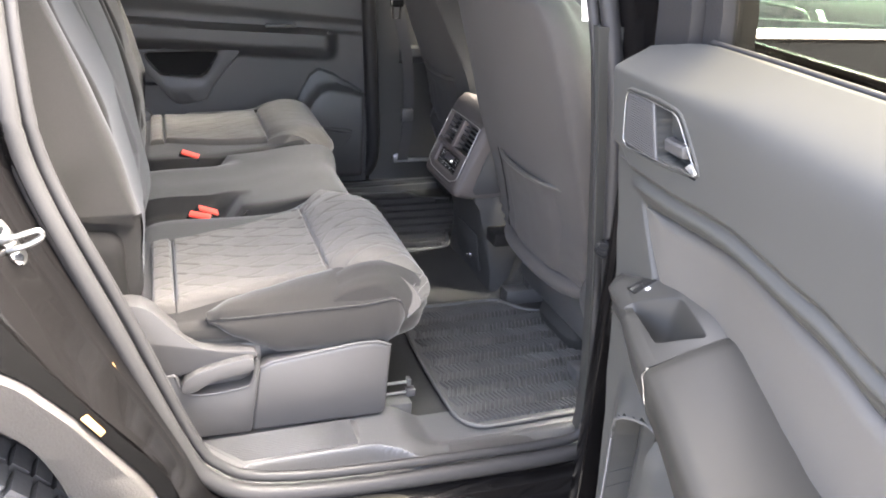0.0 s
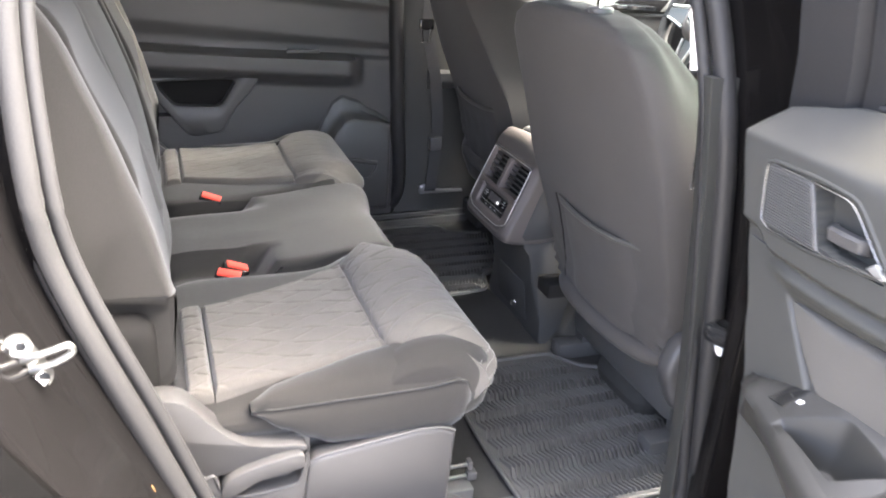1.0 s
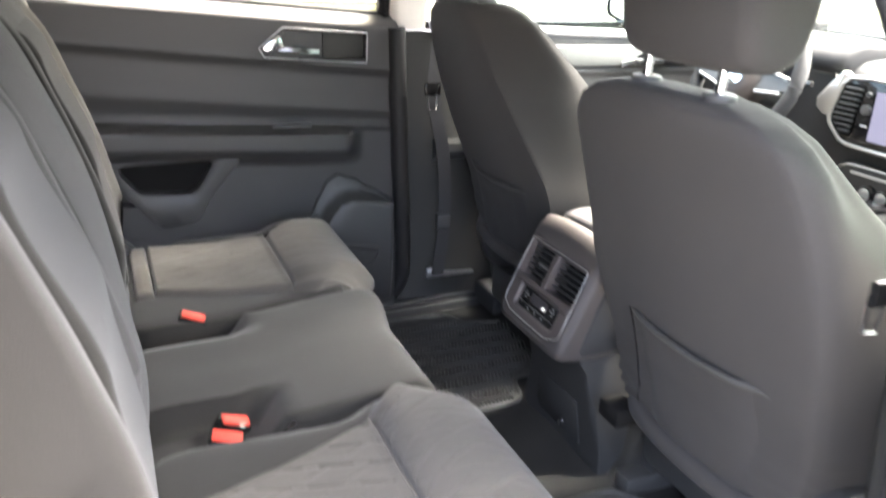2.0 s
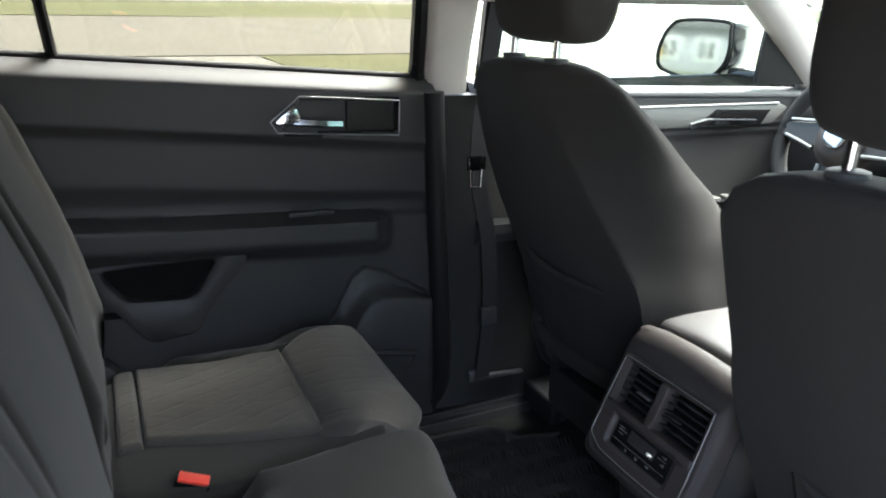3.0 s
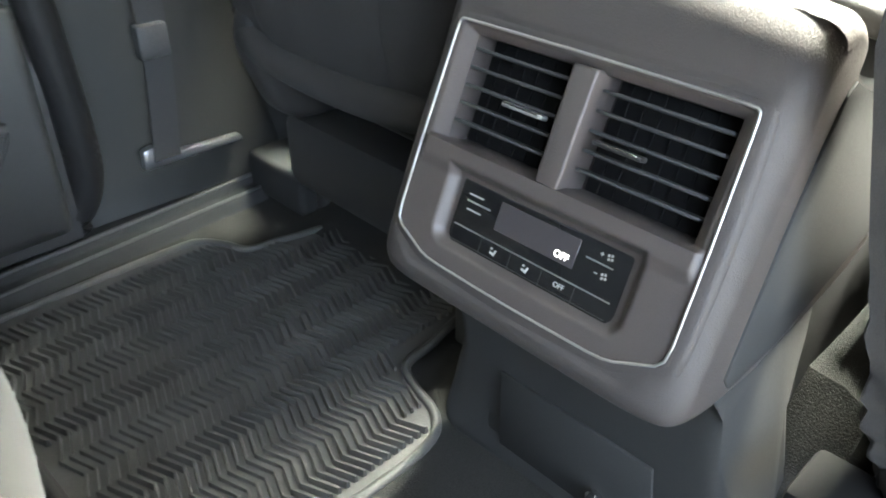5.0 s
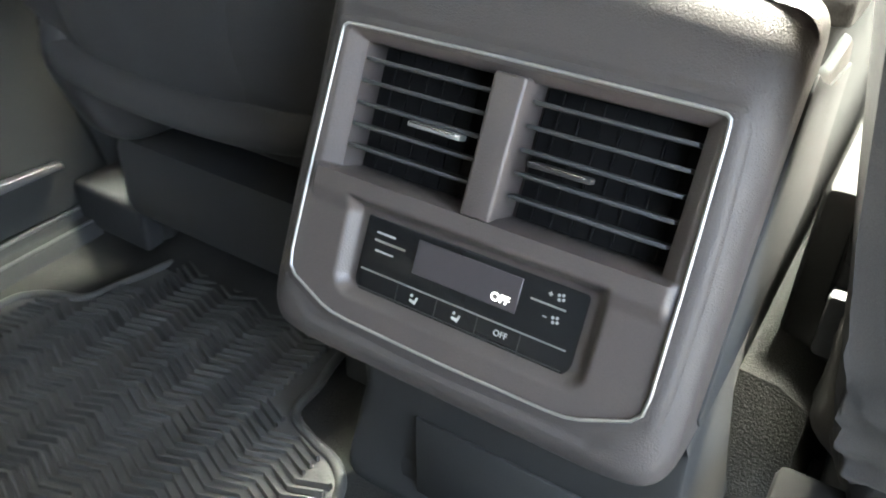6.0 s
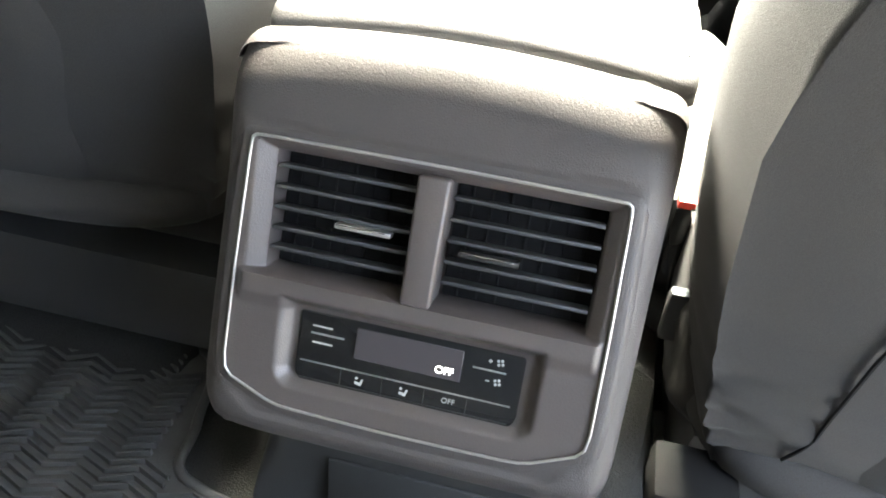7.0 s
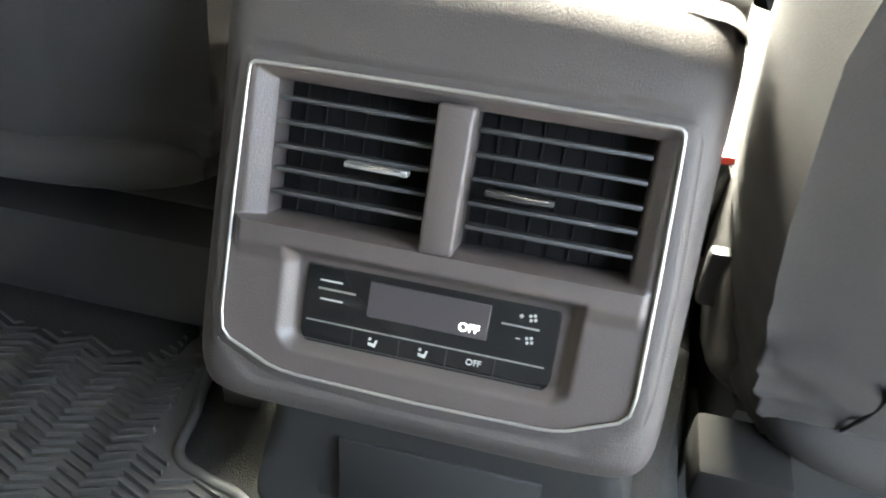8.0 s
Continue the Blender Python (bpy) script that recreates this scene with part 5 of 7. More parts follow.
# armrest lid
lid = [(q.x, q.z) for q in spline([(0.4725, 0, 0.539), (0.4755, 0, 0.547), (0.489, 0, 0.5525), (0.53, 0, 0.5555), (0.62, 0, 0.555), (0.78, 0, 0.550), (0.80, 0, 0.545), (0.79, 0, 0.54), (0.62, 0, 0.528), (0.485, 0, 0.531)], 5, True)]
arm = part("armrest_lid", loft_y(BM(), lid, -0.129, 0.129, 0.010, 5, 14, lambda v, y: Vector((v.x + 0.006 * (y / 0.129) ** 4, y, v.z - 0.013 * (y / 0.129) ** 2))), M["lid"], con, "padded grained armrest lid", 60)
for s in (-1, 1):
    part("lid_stitch", tube(BM(), [(x, s * 0.121, curve1([(0.489, 0.5525), (0.53, 0.5555), (0.62, 0.555), (0.78, 0.550)], x) - 0.0105) for x in ramp(0.50, 0.77, 20)], 0.0009, 5), M["thread"], arm)
part("lid_gap", box(BM(), (0.47, -0.114, 0.480), (0.62, 0.114, 0.530), 0.006), M["plastic_dark"], con)
# body forward of the housing and lower rear panel
part("side_body", box(BM(), (0.44, -0.118, 0.07), (1.30, 0.118, 0.535), 0.02, 3), M["flank"], con, "dark plastic console flanks")
low = [(q.x, q.z) for q in spline([(0.395, 0, 0.335), (0.405, 0, 0.30), (0.425, 0, 0.22), (0.440, 0, 0.13), (0.445, 0, 0.065), (0.52, 0, 0.065), (0.52, 0, 0.335)], 5, True)]
part("lower_panel", loft_y(BM(), low, -0.115, 0.115, 0.014, 5, 4, lambda v, y: Vector((v.x, y * (1.06 + 0.30 * step(0.26, 0.07, v.z)), v.z))), M["flank"], con, "dark recessed lower console panel", 60)
part("access_cover", prism(BM(), [(0.4285, -0.075, 0.20), (0.4285, 0.075, 0.20), (0.4405, 0.082, 0.10), (0.4405, -0.082, 0.10)], (-0.003, 0, -0.0005), 0.001), M["flank"], con, "flat access cover")
lt = part("latch", disc(BM(), (0.434, -0.028, 0.124), (-1, 0, 0.1), 0.0075, 0.006, 16, 0.001), M["chrome"], con, "small chrome latch ring")
part("latch_key", box(BM(), (0.420, -0.031, 0.118), (0.430, -0.025, 0.131), 0.001), M["chrome"], lt)
# gear lever stub and tray further forward
part("gear_plate", box(BM(), (0.84, -0.085, 0.533), (1.22, 0.085, 0.548), 0.006), M["gloss"], con, "gloss black gear surround")
gl = part("gear_lever", tube(BM(), [(1.02, 0.02, 0.545), (1.01, 0.02, 0.62)], 0.013, 12), M["chrome"], con)
part("gear_knob", loft_y(BM(), [(q.x, q.z) for q in spline([(0.975, 0, 0.62), (0.97, 0, 0.66), (1.0, 0, 0.68), (1.04, 0, 0.665), (1.045, 0, 0.625), (1.01, 0, 0.61)], 4, True)], -0.006, 0.046, 0.014, 4, 2), M["vinyl"], gl)


# ---- rubber floor mats ----
def floor_mat(name, outline, label, ymid, z0):
    e = thing(name, (0.4, ymid, z0), label, "floor mat", "rubber floor mats")
    ol = spline([(x, y, 0) for x, y in outline], 6, True)
    part("base", prism(BM(), [(q.x, q.y, z0) for q in ol], (0, 0, 0.007)), M["rubber"], e)
    part("rim", tube(BM(), [(q.x, q.y, z0 + 0.0075) for q in ol], 0.0055, 8, True), M["rubber"], e, "raised rubber edge", 70)
    pin = shrink([Vector((q.x, q.y)) for q in ol], 0.008)

    def inside(x, y):
        c = False
        for i in range(len(pin)):
            a, b = pin[i], pin[i - 1]
            if (a.y > y) != (b.y > y) and x < (b.x - a.x) * (y - a.y) / (b.y - a.y) + a.x:
                c = not c
        return c
    # zigzag ribs: long bands of slanted bars, every other band slanted the other way
    verts, faces = [], []
    pitch, band = 0.0098, 0.0300

    def lift(y):
        """Broad flutes across the mat."""
        return 0.0045 * (0.5 + 0.5 * math.cos(2 * math.pi * (y - ymid) / 0.12))
    y0, y1 = min(q.y for q in pin) + 0.009, max(q.y for q in pin)
    x0, x1 = min(q.x for q in pin), max(q.x for q in pin)
    nb = int((y1 - y0) / band) + 1
    for j in range(nb):
        ya, yb = y0 + j * band, y0 + (j + 1) * band
        flip = 1 if j % 2 else -1
        n = int((x1 - x0) / pitch) + 3
        for i in range(-2, n):
            xm = x0 + i * pitch
            sl = 0.0055 * flip
            h = 0.0046
            if not all(inside(xm + ss, yy) for ss, yy in ((-sl, ya), (sl, yb))):
                continue
            k = len(verts)
            w = 0.0024
            for yy, ss in ((ya, -sl), (yb, sl)):
                xx = xm + ss
                zz = z0 + 0.0066 + lift(yy)
                verts += [(xx - w, yy, zz - 0.0046), (xx - w * 0.5, yy, zz + h), (xx + w * 0.5, yy, zz + h), (xx + w, yy, zz - 0.0046)]
            faces += [(k, k + 1, k + 5, k + 4), (k + 1, k + 2, k + 6, k + 5), (k + 2, k + 3, k + 7, k + 6), (k, k + 3, k + 2, k + 1), (k + 4, k + 5, k + 6, k + 7)]
    me = bpy.data.meshes.new("rib")
    me.from_pydata([(a - e.location.x, b - e.location.y, c - e.location.z) for a, b, c in verts], [], faces)
    me.materials.append(M["rubber"])
    rb = new("rib", me)
    rb.parent = e
    tagged(rb, "fine zigzag rubber ribs", kind="stuff")
    return e


floor_mat("floor_mat", [(0.166, -0.61), (0.163, -0.45), (0.175, -0.22), (0.20, -0.205), (0.33, -0.205), (0.43, -0.205), (0.455, -0.225), (0.50, -0.275), (0.60, -0.31), (0.625, -0.36), (0.625, -0.66), (0.60, -0.695), (0.40, -0.702), (0.235, -0.704), (0.192, -0.694), (0.171, -0.662)], "black ribbed rubber mat in the near footwell", -0.45, 0.067)
floor_mat("floor_mat", [(0.12, 0.60), (0.12, 0.40), (0.13, 0.19), (0.16, 0.15), (0.30, 0.14), (0.40, 0.143), (0.437, 0.168), (0.450, 0.212), (0.468, 0.245), (0.525, 0.255), (0.62, 0.30), (0.63, 0.50), (0.52, 0.55), (0.470, 0.562), (0.453, 0.595), (0.433, 0.622), (0.40, 0.631), (0.25, 0.633), (0.15, 0.630)], "black ribbed rubber mat in the far footwell", 0.4, 0.067)


# ---- open right rear door ----
door = thing("door_1", (0.262, -0.92, 0.0), "open rear door with dark grey trim card and padded armrest", "car door", kind="structure")
door.rotation_euler.z = math.atan2(-0.995, -0.10)


def dp(u, z, w=0.0):
    """A place on the open door: u from the hinge edge, z up, w towards the cabin side."""
    return Vector((u, -w, z))


def swoosh(u):
    return curve1([(-0.03, 0.716), (0.04, 0.712), (0.075, 0.693), (0.16, 0.694), (0.308, 0.702), (0.463, 0.689), (0.553, 0.673), (0.75, 0.625), (1.02, 0.54)], u)


def insert_top(u):
    return curve1([(0.09, 0.664), (0.13, 0.668), (0.318, 0.676), (0.474, 0.660), (0.565, 0.641), (0.75, 0.592), (1.0, 0.515)], u)


def recess(u):
    return curve1([(0.10, 0.004), (0.16, 0.012), (0.30, 0.026), (0.53, 0.012), (0.80, 0.004)], u)


def insert_left(z):
    return 0.098 + (0.670 - z) * 0.76


def insert_low(u):
    return curve1([(0.085, 0.541), (0.12, 0.555), (0.151, 0.569), (0.179, 0.579), (0.228, 0.586), (0.268, 0.586), (0.328, 0.573), (0.40, 0.554), (0.456, 0.538), (0.524, 0.518), (0.8, 0.488), (1.0, 0.468)], u)


def card_top(u):
    return curve1([(-0.036, 0.846), (0.0, 0.853), (0.05, 0.862), (0.10, 0.866), (0.25, 0.867), (0.6, 0.866), (1.03, 0.858)], u)


def crest(u, z):
    """How far the sloping top of the card falls back above its crest line."""
    soft = lerp(0.0016, 0.011, step(0.08, 0.40, u))
    x = (z - curve1([(0.0, 0.816), (0.16, 0.817), (0.27, 0.822), (0.45, 0.818), (1.0, 0.80)], u)) / soft
    return 1.38 * soft * (math.log(1 + math.exp(x)) if x < 30 else x)


def pocket_top(u):
    return curve1([(0.143, 0.311), (0.161, 0.345), (0.197, 0.380), (0.24, 0.398), (0.30, 0.40)], u)


def pocket_left(z):
    return curve1([(0.03, 0.19), (0.10, 0.182), (0.204, 0.163), (0.278, 0.147), (0.311, 0.143)], z)


def card_w(u, z):
    zs = swoosh(u)
    w = -0.006 + 0.010 * step(zs - 0.002, zs + 0.010, z)
    w -= crest(u, z)
    w += 0.008 * math.exp(-(((z - zs + 0.013) / 0.0095) ** 2)) * step(0.06, 0.12, u)
    w -= recess(u) * step(insert_top(u) + 0.002, insert_top(u) - 0.014, z) * step(insert_left(z), insert_left(z) + 0.010, u) * step(0.43, 0.46, z)
    w += 0.028 * step(0.42, 0.34, z) * step(0.27, 0.31, u)
    w += 0.026 * step(0.45, 0.37, z) ** 1.6 * step(0.125, 0.19, u) * step(0.31, 0.27, u)
    if z < pocket_top(u) and pocket_left(z) < u < 0.268:
        w -= 0.045
    # hollow behind the door handle and the grille
    if 0.119 + (0.795 - z) * 0.40 < u < 0.236 and 0.735 < z < 0.795 and z < 0.795 - max(0, u - 0.178) * 0.85:
        w -= 0.022
    return w


us = sorted(ramp(-0.036, 0.26, 110) + ramp(0.265, 1.02, 90))
bm = BM()


def card_edge(z):
    """The card's front edge slants rearwards towards its foot."""
    return curve1([(0.03, 0.136), (0.19, 0.118), (0.316, 0.104), (0.40, 0.085), (0.53, 0.068), (0.603, 0.047), (0.712, 0.014), (0.815, -0.016), (0.822, -0.012), (0.846, 0.0), (0.87, 0.01)], z)


def card_pt(u, v):
    z = lerp(0.03, card_top(u), v)
    k = max(0.0, 1 - (u + 0.036) / 0.24)
    uu = u + (card_edge(z) + 0.036) * k
    return dp(uu, z, card_w(uu, z) - 0.004 * step(0.008, 0.0, u + 0.036))


shell(bm, card_pt, us, ramp(0, 0.61, 70) + ramp(0.614, 0.86, 130) + ramp(0.864, 0.925, 16) + ramp(0.93, 1, 40), (0, 0.02, 0))
part("trim_card", bm, M["door_card"], door, "dark grey moulded door card", 50)


def ins_fn(u, v):
    uu = lerp(0.108, 1.0, u)
    hi = insert_top(uu) - 0.010
    lo = max(insert_low(uu) - 0.012, 0.668 - (uu - 0.106) * 1.3)
    lo = min(lo, hi - 0.004)
    z = lerp(lo, hi, v)
    e = min(1.0, u * 14, v * 8, (1 - v) * 8)
    return dp(uu, z, -recess(uu) - 0.007 + 0.011 * (1 - (1 - e) ** 2) + 0.001 * noise.noise((uu * 9, z * 9, 0)))


part("door_insert", shell(BM(), ins_fn, ramp(0, 1, 160), ramp(0, 1, 24), (0, 0.008, 0)), M["vinyl"], door, "warm grey padded leatherette insert", 60)


# armrest
def arm_sec(u):
    wi = -recess(u)
    wo = curve1([(0.085, 0.006), (0.12, 0.028), (0.31, 0.066), (0.51, 0.098), (0.9, 0.10), (1.0, 0.08)], u)
    zi = insert_low(u) + 0.002
    zo = curve1([(0.085, 0.540), (0.12, 0.549), (0.31, 0.532), (0.51, 0.500), (0.8, 0.485), (1.0, 0.47)], u)
    h = curve1([(0.085, 0.05), (0.30, 0.085), (0.6, 0.10), (1.0, 0.08)], u)
    return wi, wo, zi, zo, h


def skew(u, k):
    """Lets the joint between hard front and pad run slanting across the armrest."""
    return u + 0.022 * (1 - k) * step(0.24, 0.30, u) * step(0.45, 0.31, u)


def arm_loop(u, grow=0.0):
    wi, wo, zi, zo, h = arm_sec(u)
    return [dp(skew(u, 0), zi + grow, wi - 0.012), dp(skew(u, 0), zi + grow, wi + 0.004), dp(skew(u, 0.5), lerp(zi, zo, 0.5) + 0.003 + grow, lerp(wi, wo, 0.5)), dp(skew(u, 0.9), zo + 0.004 + grow, wo - 0.016), dp(u, zo - 0.001 + grow * 0.5, wo - 0.005 + grow), dp(u, zo - 0.010, wo + grow),
            dp(u, zo - h * 0.6, wo - 0.010 + grow), dp(u, zo - h, lerp(wi, wo, 0.45)), dp(u, zo - h - 0.02, wi - 0.012)]


TRAY = [(0.174, 0.025), (0.236, -0.012), (0.312, -0.005), (0.276, 0.038)]


def tray_depth(u, w):
    """Depth of the pull tray: a basin with rounded corners and steep walls."""
    acc = 0.0
    for i in range(4):
        (ax, ay), (bx, by) = TRAY[i], TRAY[(i + 1) % 4]
        n = math.hypot(bx - ax, by - ay)
        d = -((bx - ax) * (w - ay) - (by - ay) * (u - ax)) / n
        acc += math.exp(min(60.0, max(-60.0, d / 0.0022)))
    return acc


def tray_drop(u, w):
    d = -0.0022 * math.log(tray_depth(u, w))
    return 0.052 * step(0.0, 0.013, d) ** 0.8


def arm_frame():
    """The armrest's hard front part with its pull tray."""
    secs = []
    for u in ramp(0.085, 0.165, 10) + ramp(0.167, 0.304, 130):
        wi, wo, zi, zo, h = arm_sec(u)
        row = [dp(skew(u, 0), zi, wi - 0.012)]
        for k in ramp(0, 1, 90):
            w = lerp(wi, wo - 0.016, k)
            uu = skew(u, k * 0.9)
            z = lerp(zi, zo + 0.004, k) + 0.002 * math.sin(k * math.pi)
            row.append(dp(uu, z - tray_drop(uu, w), w))
        secs.append(row + [dp(u, zo - 0.001, wo - 0.005), dp(u, zo - 0.010, wo), dp(u, zo - h * 0.6, wo - 0.010), dp(u, zo - h, lerp(wi, wo, 0.45)), dp(u, zo - h - 0.02, wi - 0.012)])
    return loft(BM(), secs)


part("armrest_frame", arm_frame(), M["armrest"], door, "hard dark armrest front with open pull tray", 50)
bm = BM()
loft(bm, [arm_loop(u, 0.004 * step(0.305, 0.32, u)) for u in [0.306, 0.309, 0.313, 0.318, 0.325] + ramp(0.34, 1.0, 24)])
part("armrest_pad", bm, M["vinyl_dark"], door, "padded leatherette armrest", 60)
part("pad_edge", tube(BM(), [arm_loop(0.306)[i] + Vector((0, 0, 0.001)) for i in range(4, 7)], 0.0012, 6), M["satin"], door, "thin bright edge of the armrest pad")


def on_arm(u, w, up=0.0):
    wi, wo, zi, zo, h = arm_sec(u)
    k = (w - wi) / (wo - 0.016 - wi)
    return dp(u, lerp(zi, zo + 0.004, k) + 0.002 * math.sin(max(0.0, min(1.0, k)) * math.pi) + up, w)


sw = part("window_switch", prism(BM(), [on_arm(u, w, 0.0002) for u, w in ((0.146, 0.016), (0.153, -0.005), (0.178, -0.009), (0.170, 0.015))], (0, 0, 0.0016), 0.0006), M["gloss"], door, "black window switch with pale mark")
part("switch_lip", tube(BM(), [on_arm(0.162, 0.003, 0.003), on_arm(0.172, 0.006, 0.003)], 0.0005, 6), M["chrome"], sw)
part("switch_mark", prism(BM(), [on_arm(u, w, 0.0012) for u, w in ((0.178, 0.007), (0.179, 0.003), (0.184, 0.002), (0.183, 0.006))], (0, 0, 0.0008), 0.0003, 1), M["white"], sw)

# handle plate: grille, hollow, lever, bright frame
PL = [(0.042, 0.796), (0.120, 0.7985), (0.182, 0.797), (0.246, 0.741), (0.165, 0.731), (0.068, 0.723), (0.052, 0.73)]


def rim_loop(k):
    c = Vector((sum(p[0] for p in PL) / len(PL), sum(p[1] for p in PL) / len(PL)))
    pts = []
    for i in range(len(PL)):
        a, b = Vector(PL[i]), Vector(PL[(i + 1) % len(PL)])
        for j in range(6):
            q = a.lerp(b, j / 6)
            q = q + (q - c).normalized() * k
            pts.append(q)
    pts = [(pts[i - 1] + 2 * pts[i] + pts[(i + 1) % len(pts)]) / 4 for i in range(len(pts))]
    return pts


part("handle_frame", tube(BM(), [dp(q.x, q.y, 0.0035) for q in rim_loop(0.003)], 0.0028, 8, True, up=(0, 1, 0)), M["door_card"], door, "raised plastic frame", 70)
part("handle_rim", tube(BM(), [dp(q.x, q.y, 0.0075) for q in rim_loop(-0.002)], 0.0007, 6, True, up=(0, 1, 0)), M["steel"], door, "thin bright trim line", 70)
part("handle_corner", prism(BM(), [dp(0.226, 0.752, 0.001), dp(0.243, 0.742, 0.001), dp(0.236, 0.738, 0.001), dp(0.215, 0.742, 0.001)], (0, -0.006, 0), 0.002), M["satin"], door, "bright corner of the handle plate")
gp = part("speaker_grille", prism(BM(), [dp(0.046, 0.793, 0.002), dp(0.117, 0.7955, 0.002), dp(0.145, 0.732, 0.002), dp(0.068, 0.727, 0.002), dp(0.056, 0.733, 0.002)], (0, -0.004, 0), 0.001), M["plastic"], door, "finely ribbed speaker grille")
for i in range(22):
    z = 0.7300 + 0.0029 * i
    u0 = lerp(0.057, 0.047, (z - 0.73) / 0.063)
    u1 = lerp(0.144, 0.117, (z - 0.73) / 0.063)
    part("grille_rib", box(BM(), (u0 + 0.002, -0.0076, z), (u1 - 0.002, -0.0055, z + 0.0015), 0), M["plastic_dark"], gp)
part("grille_divider", tube(BM(), [dp(0.118, 0.796, 0.005), dp(0.147, 0.730, 0.005)], 0.0016, 6), M["plastic_sill"], door)
part("handle_lever", loft(BM(), [[dp(u, z + dz, w + dw) for dz, dw in ((0.005, -0.006), (0.005, 0.003), (0.002, 0.006), (-0.010, 0.003), (-0.013, -0.006))] for u, z, w in ((0.142, 0.754, -0.014), (0.147, 0.754, -0.007), (0.170, 0.755, -0.005), (0.192, 0.756, -0.006), (0.197, 0.756, -0.014))]), M["plastic"], door, "grey rolled inside door handle", 40)

part("parting_line", tube(BM(), [dp(u, 0.7015 - 0.05 * u, card_w(u, 0.70) + 0.0003) for u in ramp(0.030, 0.066, 6)], 0.0011, 6), M["belt"], door)
# front lower pocket
lip = [(0.185, 0.07), (0.165, 0.19), (0.150, 0.262), (0.1425, 0.305), (0.148, 0.328), (0.162, 0.347), (0.197, 0.381), (0.24, 0.399), (0.262, 0.402)]
part("pocket_lip", tube(BM(), [dp(q.x, q.y, card_w(q.x - 0.004, q.y + 0.004) + 0.0005) for q in spline([(a, b, 0) for a, b in lip], 6)], 0.0022, 8), M["plastic_sill"], door, "thin bright edge of the door pocket", 70)

# outer skin, window frame, glass, seals
bm = BM()
shell(bm, lambda u, v: dp(u, lerp(-0.10, 0.868, v), -0.115 - 0.03 * math.sin(v * 2.6)), ramp(0.0, 1.05, 10), ramp(0, 1, 14), (0, 0.012, 0))
part("outer_skin", bm, M["paint"], door, "glossy dark painted outer skin", 60)
bm = BM()
box(bm, (-0.002, 0.022, -0.08), (0.03, 0.118, 0.80), 0.006)
part("hinge_face", bm, M["paint"], door)
bm = BM()
box(bm, (0.0, 0.022, -0.09), (1.04, 0.11, 0.03), 0.006)
part("bottom_face", bm, M["paint"], door)
part("belt_seal", tube(BM(), [dp(u, card_top(u) + 0.001, -0.072) for u in ramp(0.10, 1.02, 40)], 0.0042, 8), M["seal"], door, "black window belt seal", 70)
def post(u0, u1, w, d, top):
    """A flat window post leaning rearwards as it rises."""
    secs = []
    for z, du, dw in ((0.80, 0.0, 0.0), (0.90, 0.002, 0.008), (1.0, 0.006, 0.03), (1.10, 0.012, 0.058), (top, 0.02, 0.085)):
        secs.append([dp(u0 + du, z, w + dw), dp(u0 + du + 0.006, z, w + dw + d), dp(u1 + du - 0.006, z, w + dw + d), dp(u1 + du, z, w + dw), dp(u1 + du, z, w + dw - 0.03), dp(u0 + du, z, w + dw - 0.03)])
    return loft(BM(), secs)


part("window_post", post(-0.040, 0.062, -0.087, 0.020, 1.19), M["seal"], door, "broad dark window post", 50)
part("glass_channel", post(0.060, 0.112, -0.097, 0.016, 1.19), M["seal"], door, "rubber glass channel", 50)
fr_pts = [dp(-0.01, 1.17, 0.0), dp(0.12, 1.195, 0.015), dp(0.28, 1.21, 0.02), dp(0.55, 1.215, 0.03), dp(0.85, 1.19, 0.02), dp(0.96, 1.10, -0.02), dp(1.02, 0.92, -0.07), dp(1.02, 0.84, -0.085)]
part("window_frame", tube(BM(), spline(fr_pts, 6), 0.028, 10, flat=0.8, up=(0, 1, 0)), M["flank"], door, "dark window frame", 60)
part("pane", shell(BM(), lambda u, v: dp(lerp(0.09, 1.0, u) + 0.06 * v * (1 - u) - 0.05 * v * u, lerp(0.80, 1.19, v), -0.094 + 0.11 * v * v), ramp(0, 1, 10), ramp(0, 1, 8), (0, 0.004, 0)), M["glass_rear"], door, "closed green-tinted window pane")
cks = part("check_strap", box(BM(), (-0.085, 0.070, 0.476), (0.0, 0.084, 0.490), 0.004), M["steel"], door, "steel door check strap")
part("strap_roller", disc(BM(), (-0.062, 0.070, 0.484), (0, -1, 0), 0.010, 0.006, 18, 0.002), M["white"], cks, "white plastic roller")
for zz in (0.22, 0.66):
    hg = part("hinge", box(BM(), (-0.05, 0.055, zz), (0.004, 0.095, zz + 0.06), 0.006), M["paint"], door)
    part("hinge_pin", disc(BM(), (-0.03, 0.10, zz - 0.01), (0, 0, 1), 0.009, 0.08, 12, 0.002), M["paint"], hg)
part("wiring_boot", tube(BM(), spline([(-0.06, 0.06, 0.52), (-0.04, 0.035, 0.525), (0.0, 0.05, 0.53)], 5), 0.014, 10), M["gloss"], door)


# ---- closed left rear door ----
ld = thing("door_2", (0.0, 0.72, 0.1), "closed rear door with dark trim card and chrome handle", "car door", kind="structure")


def belt(x):
    return lerp(0.940, 0.884, (x + 0.5) / 0.8)


def lp_(x, z, w=0.0):
    return Vector((x, 0.715 - w, z))


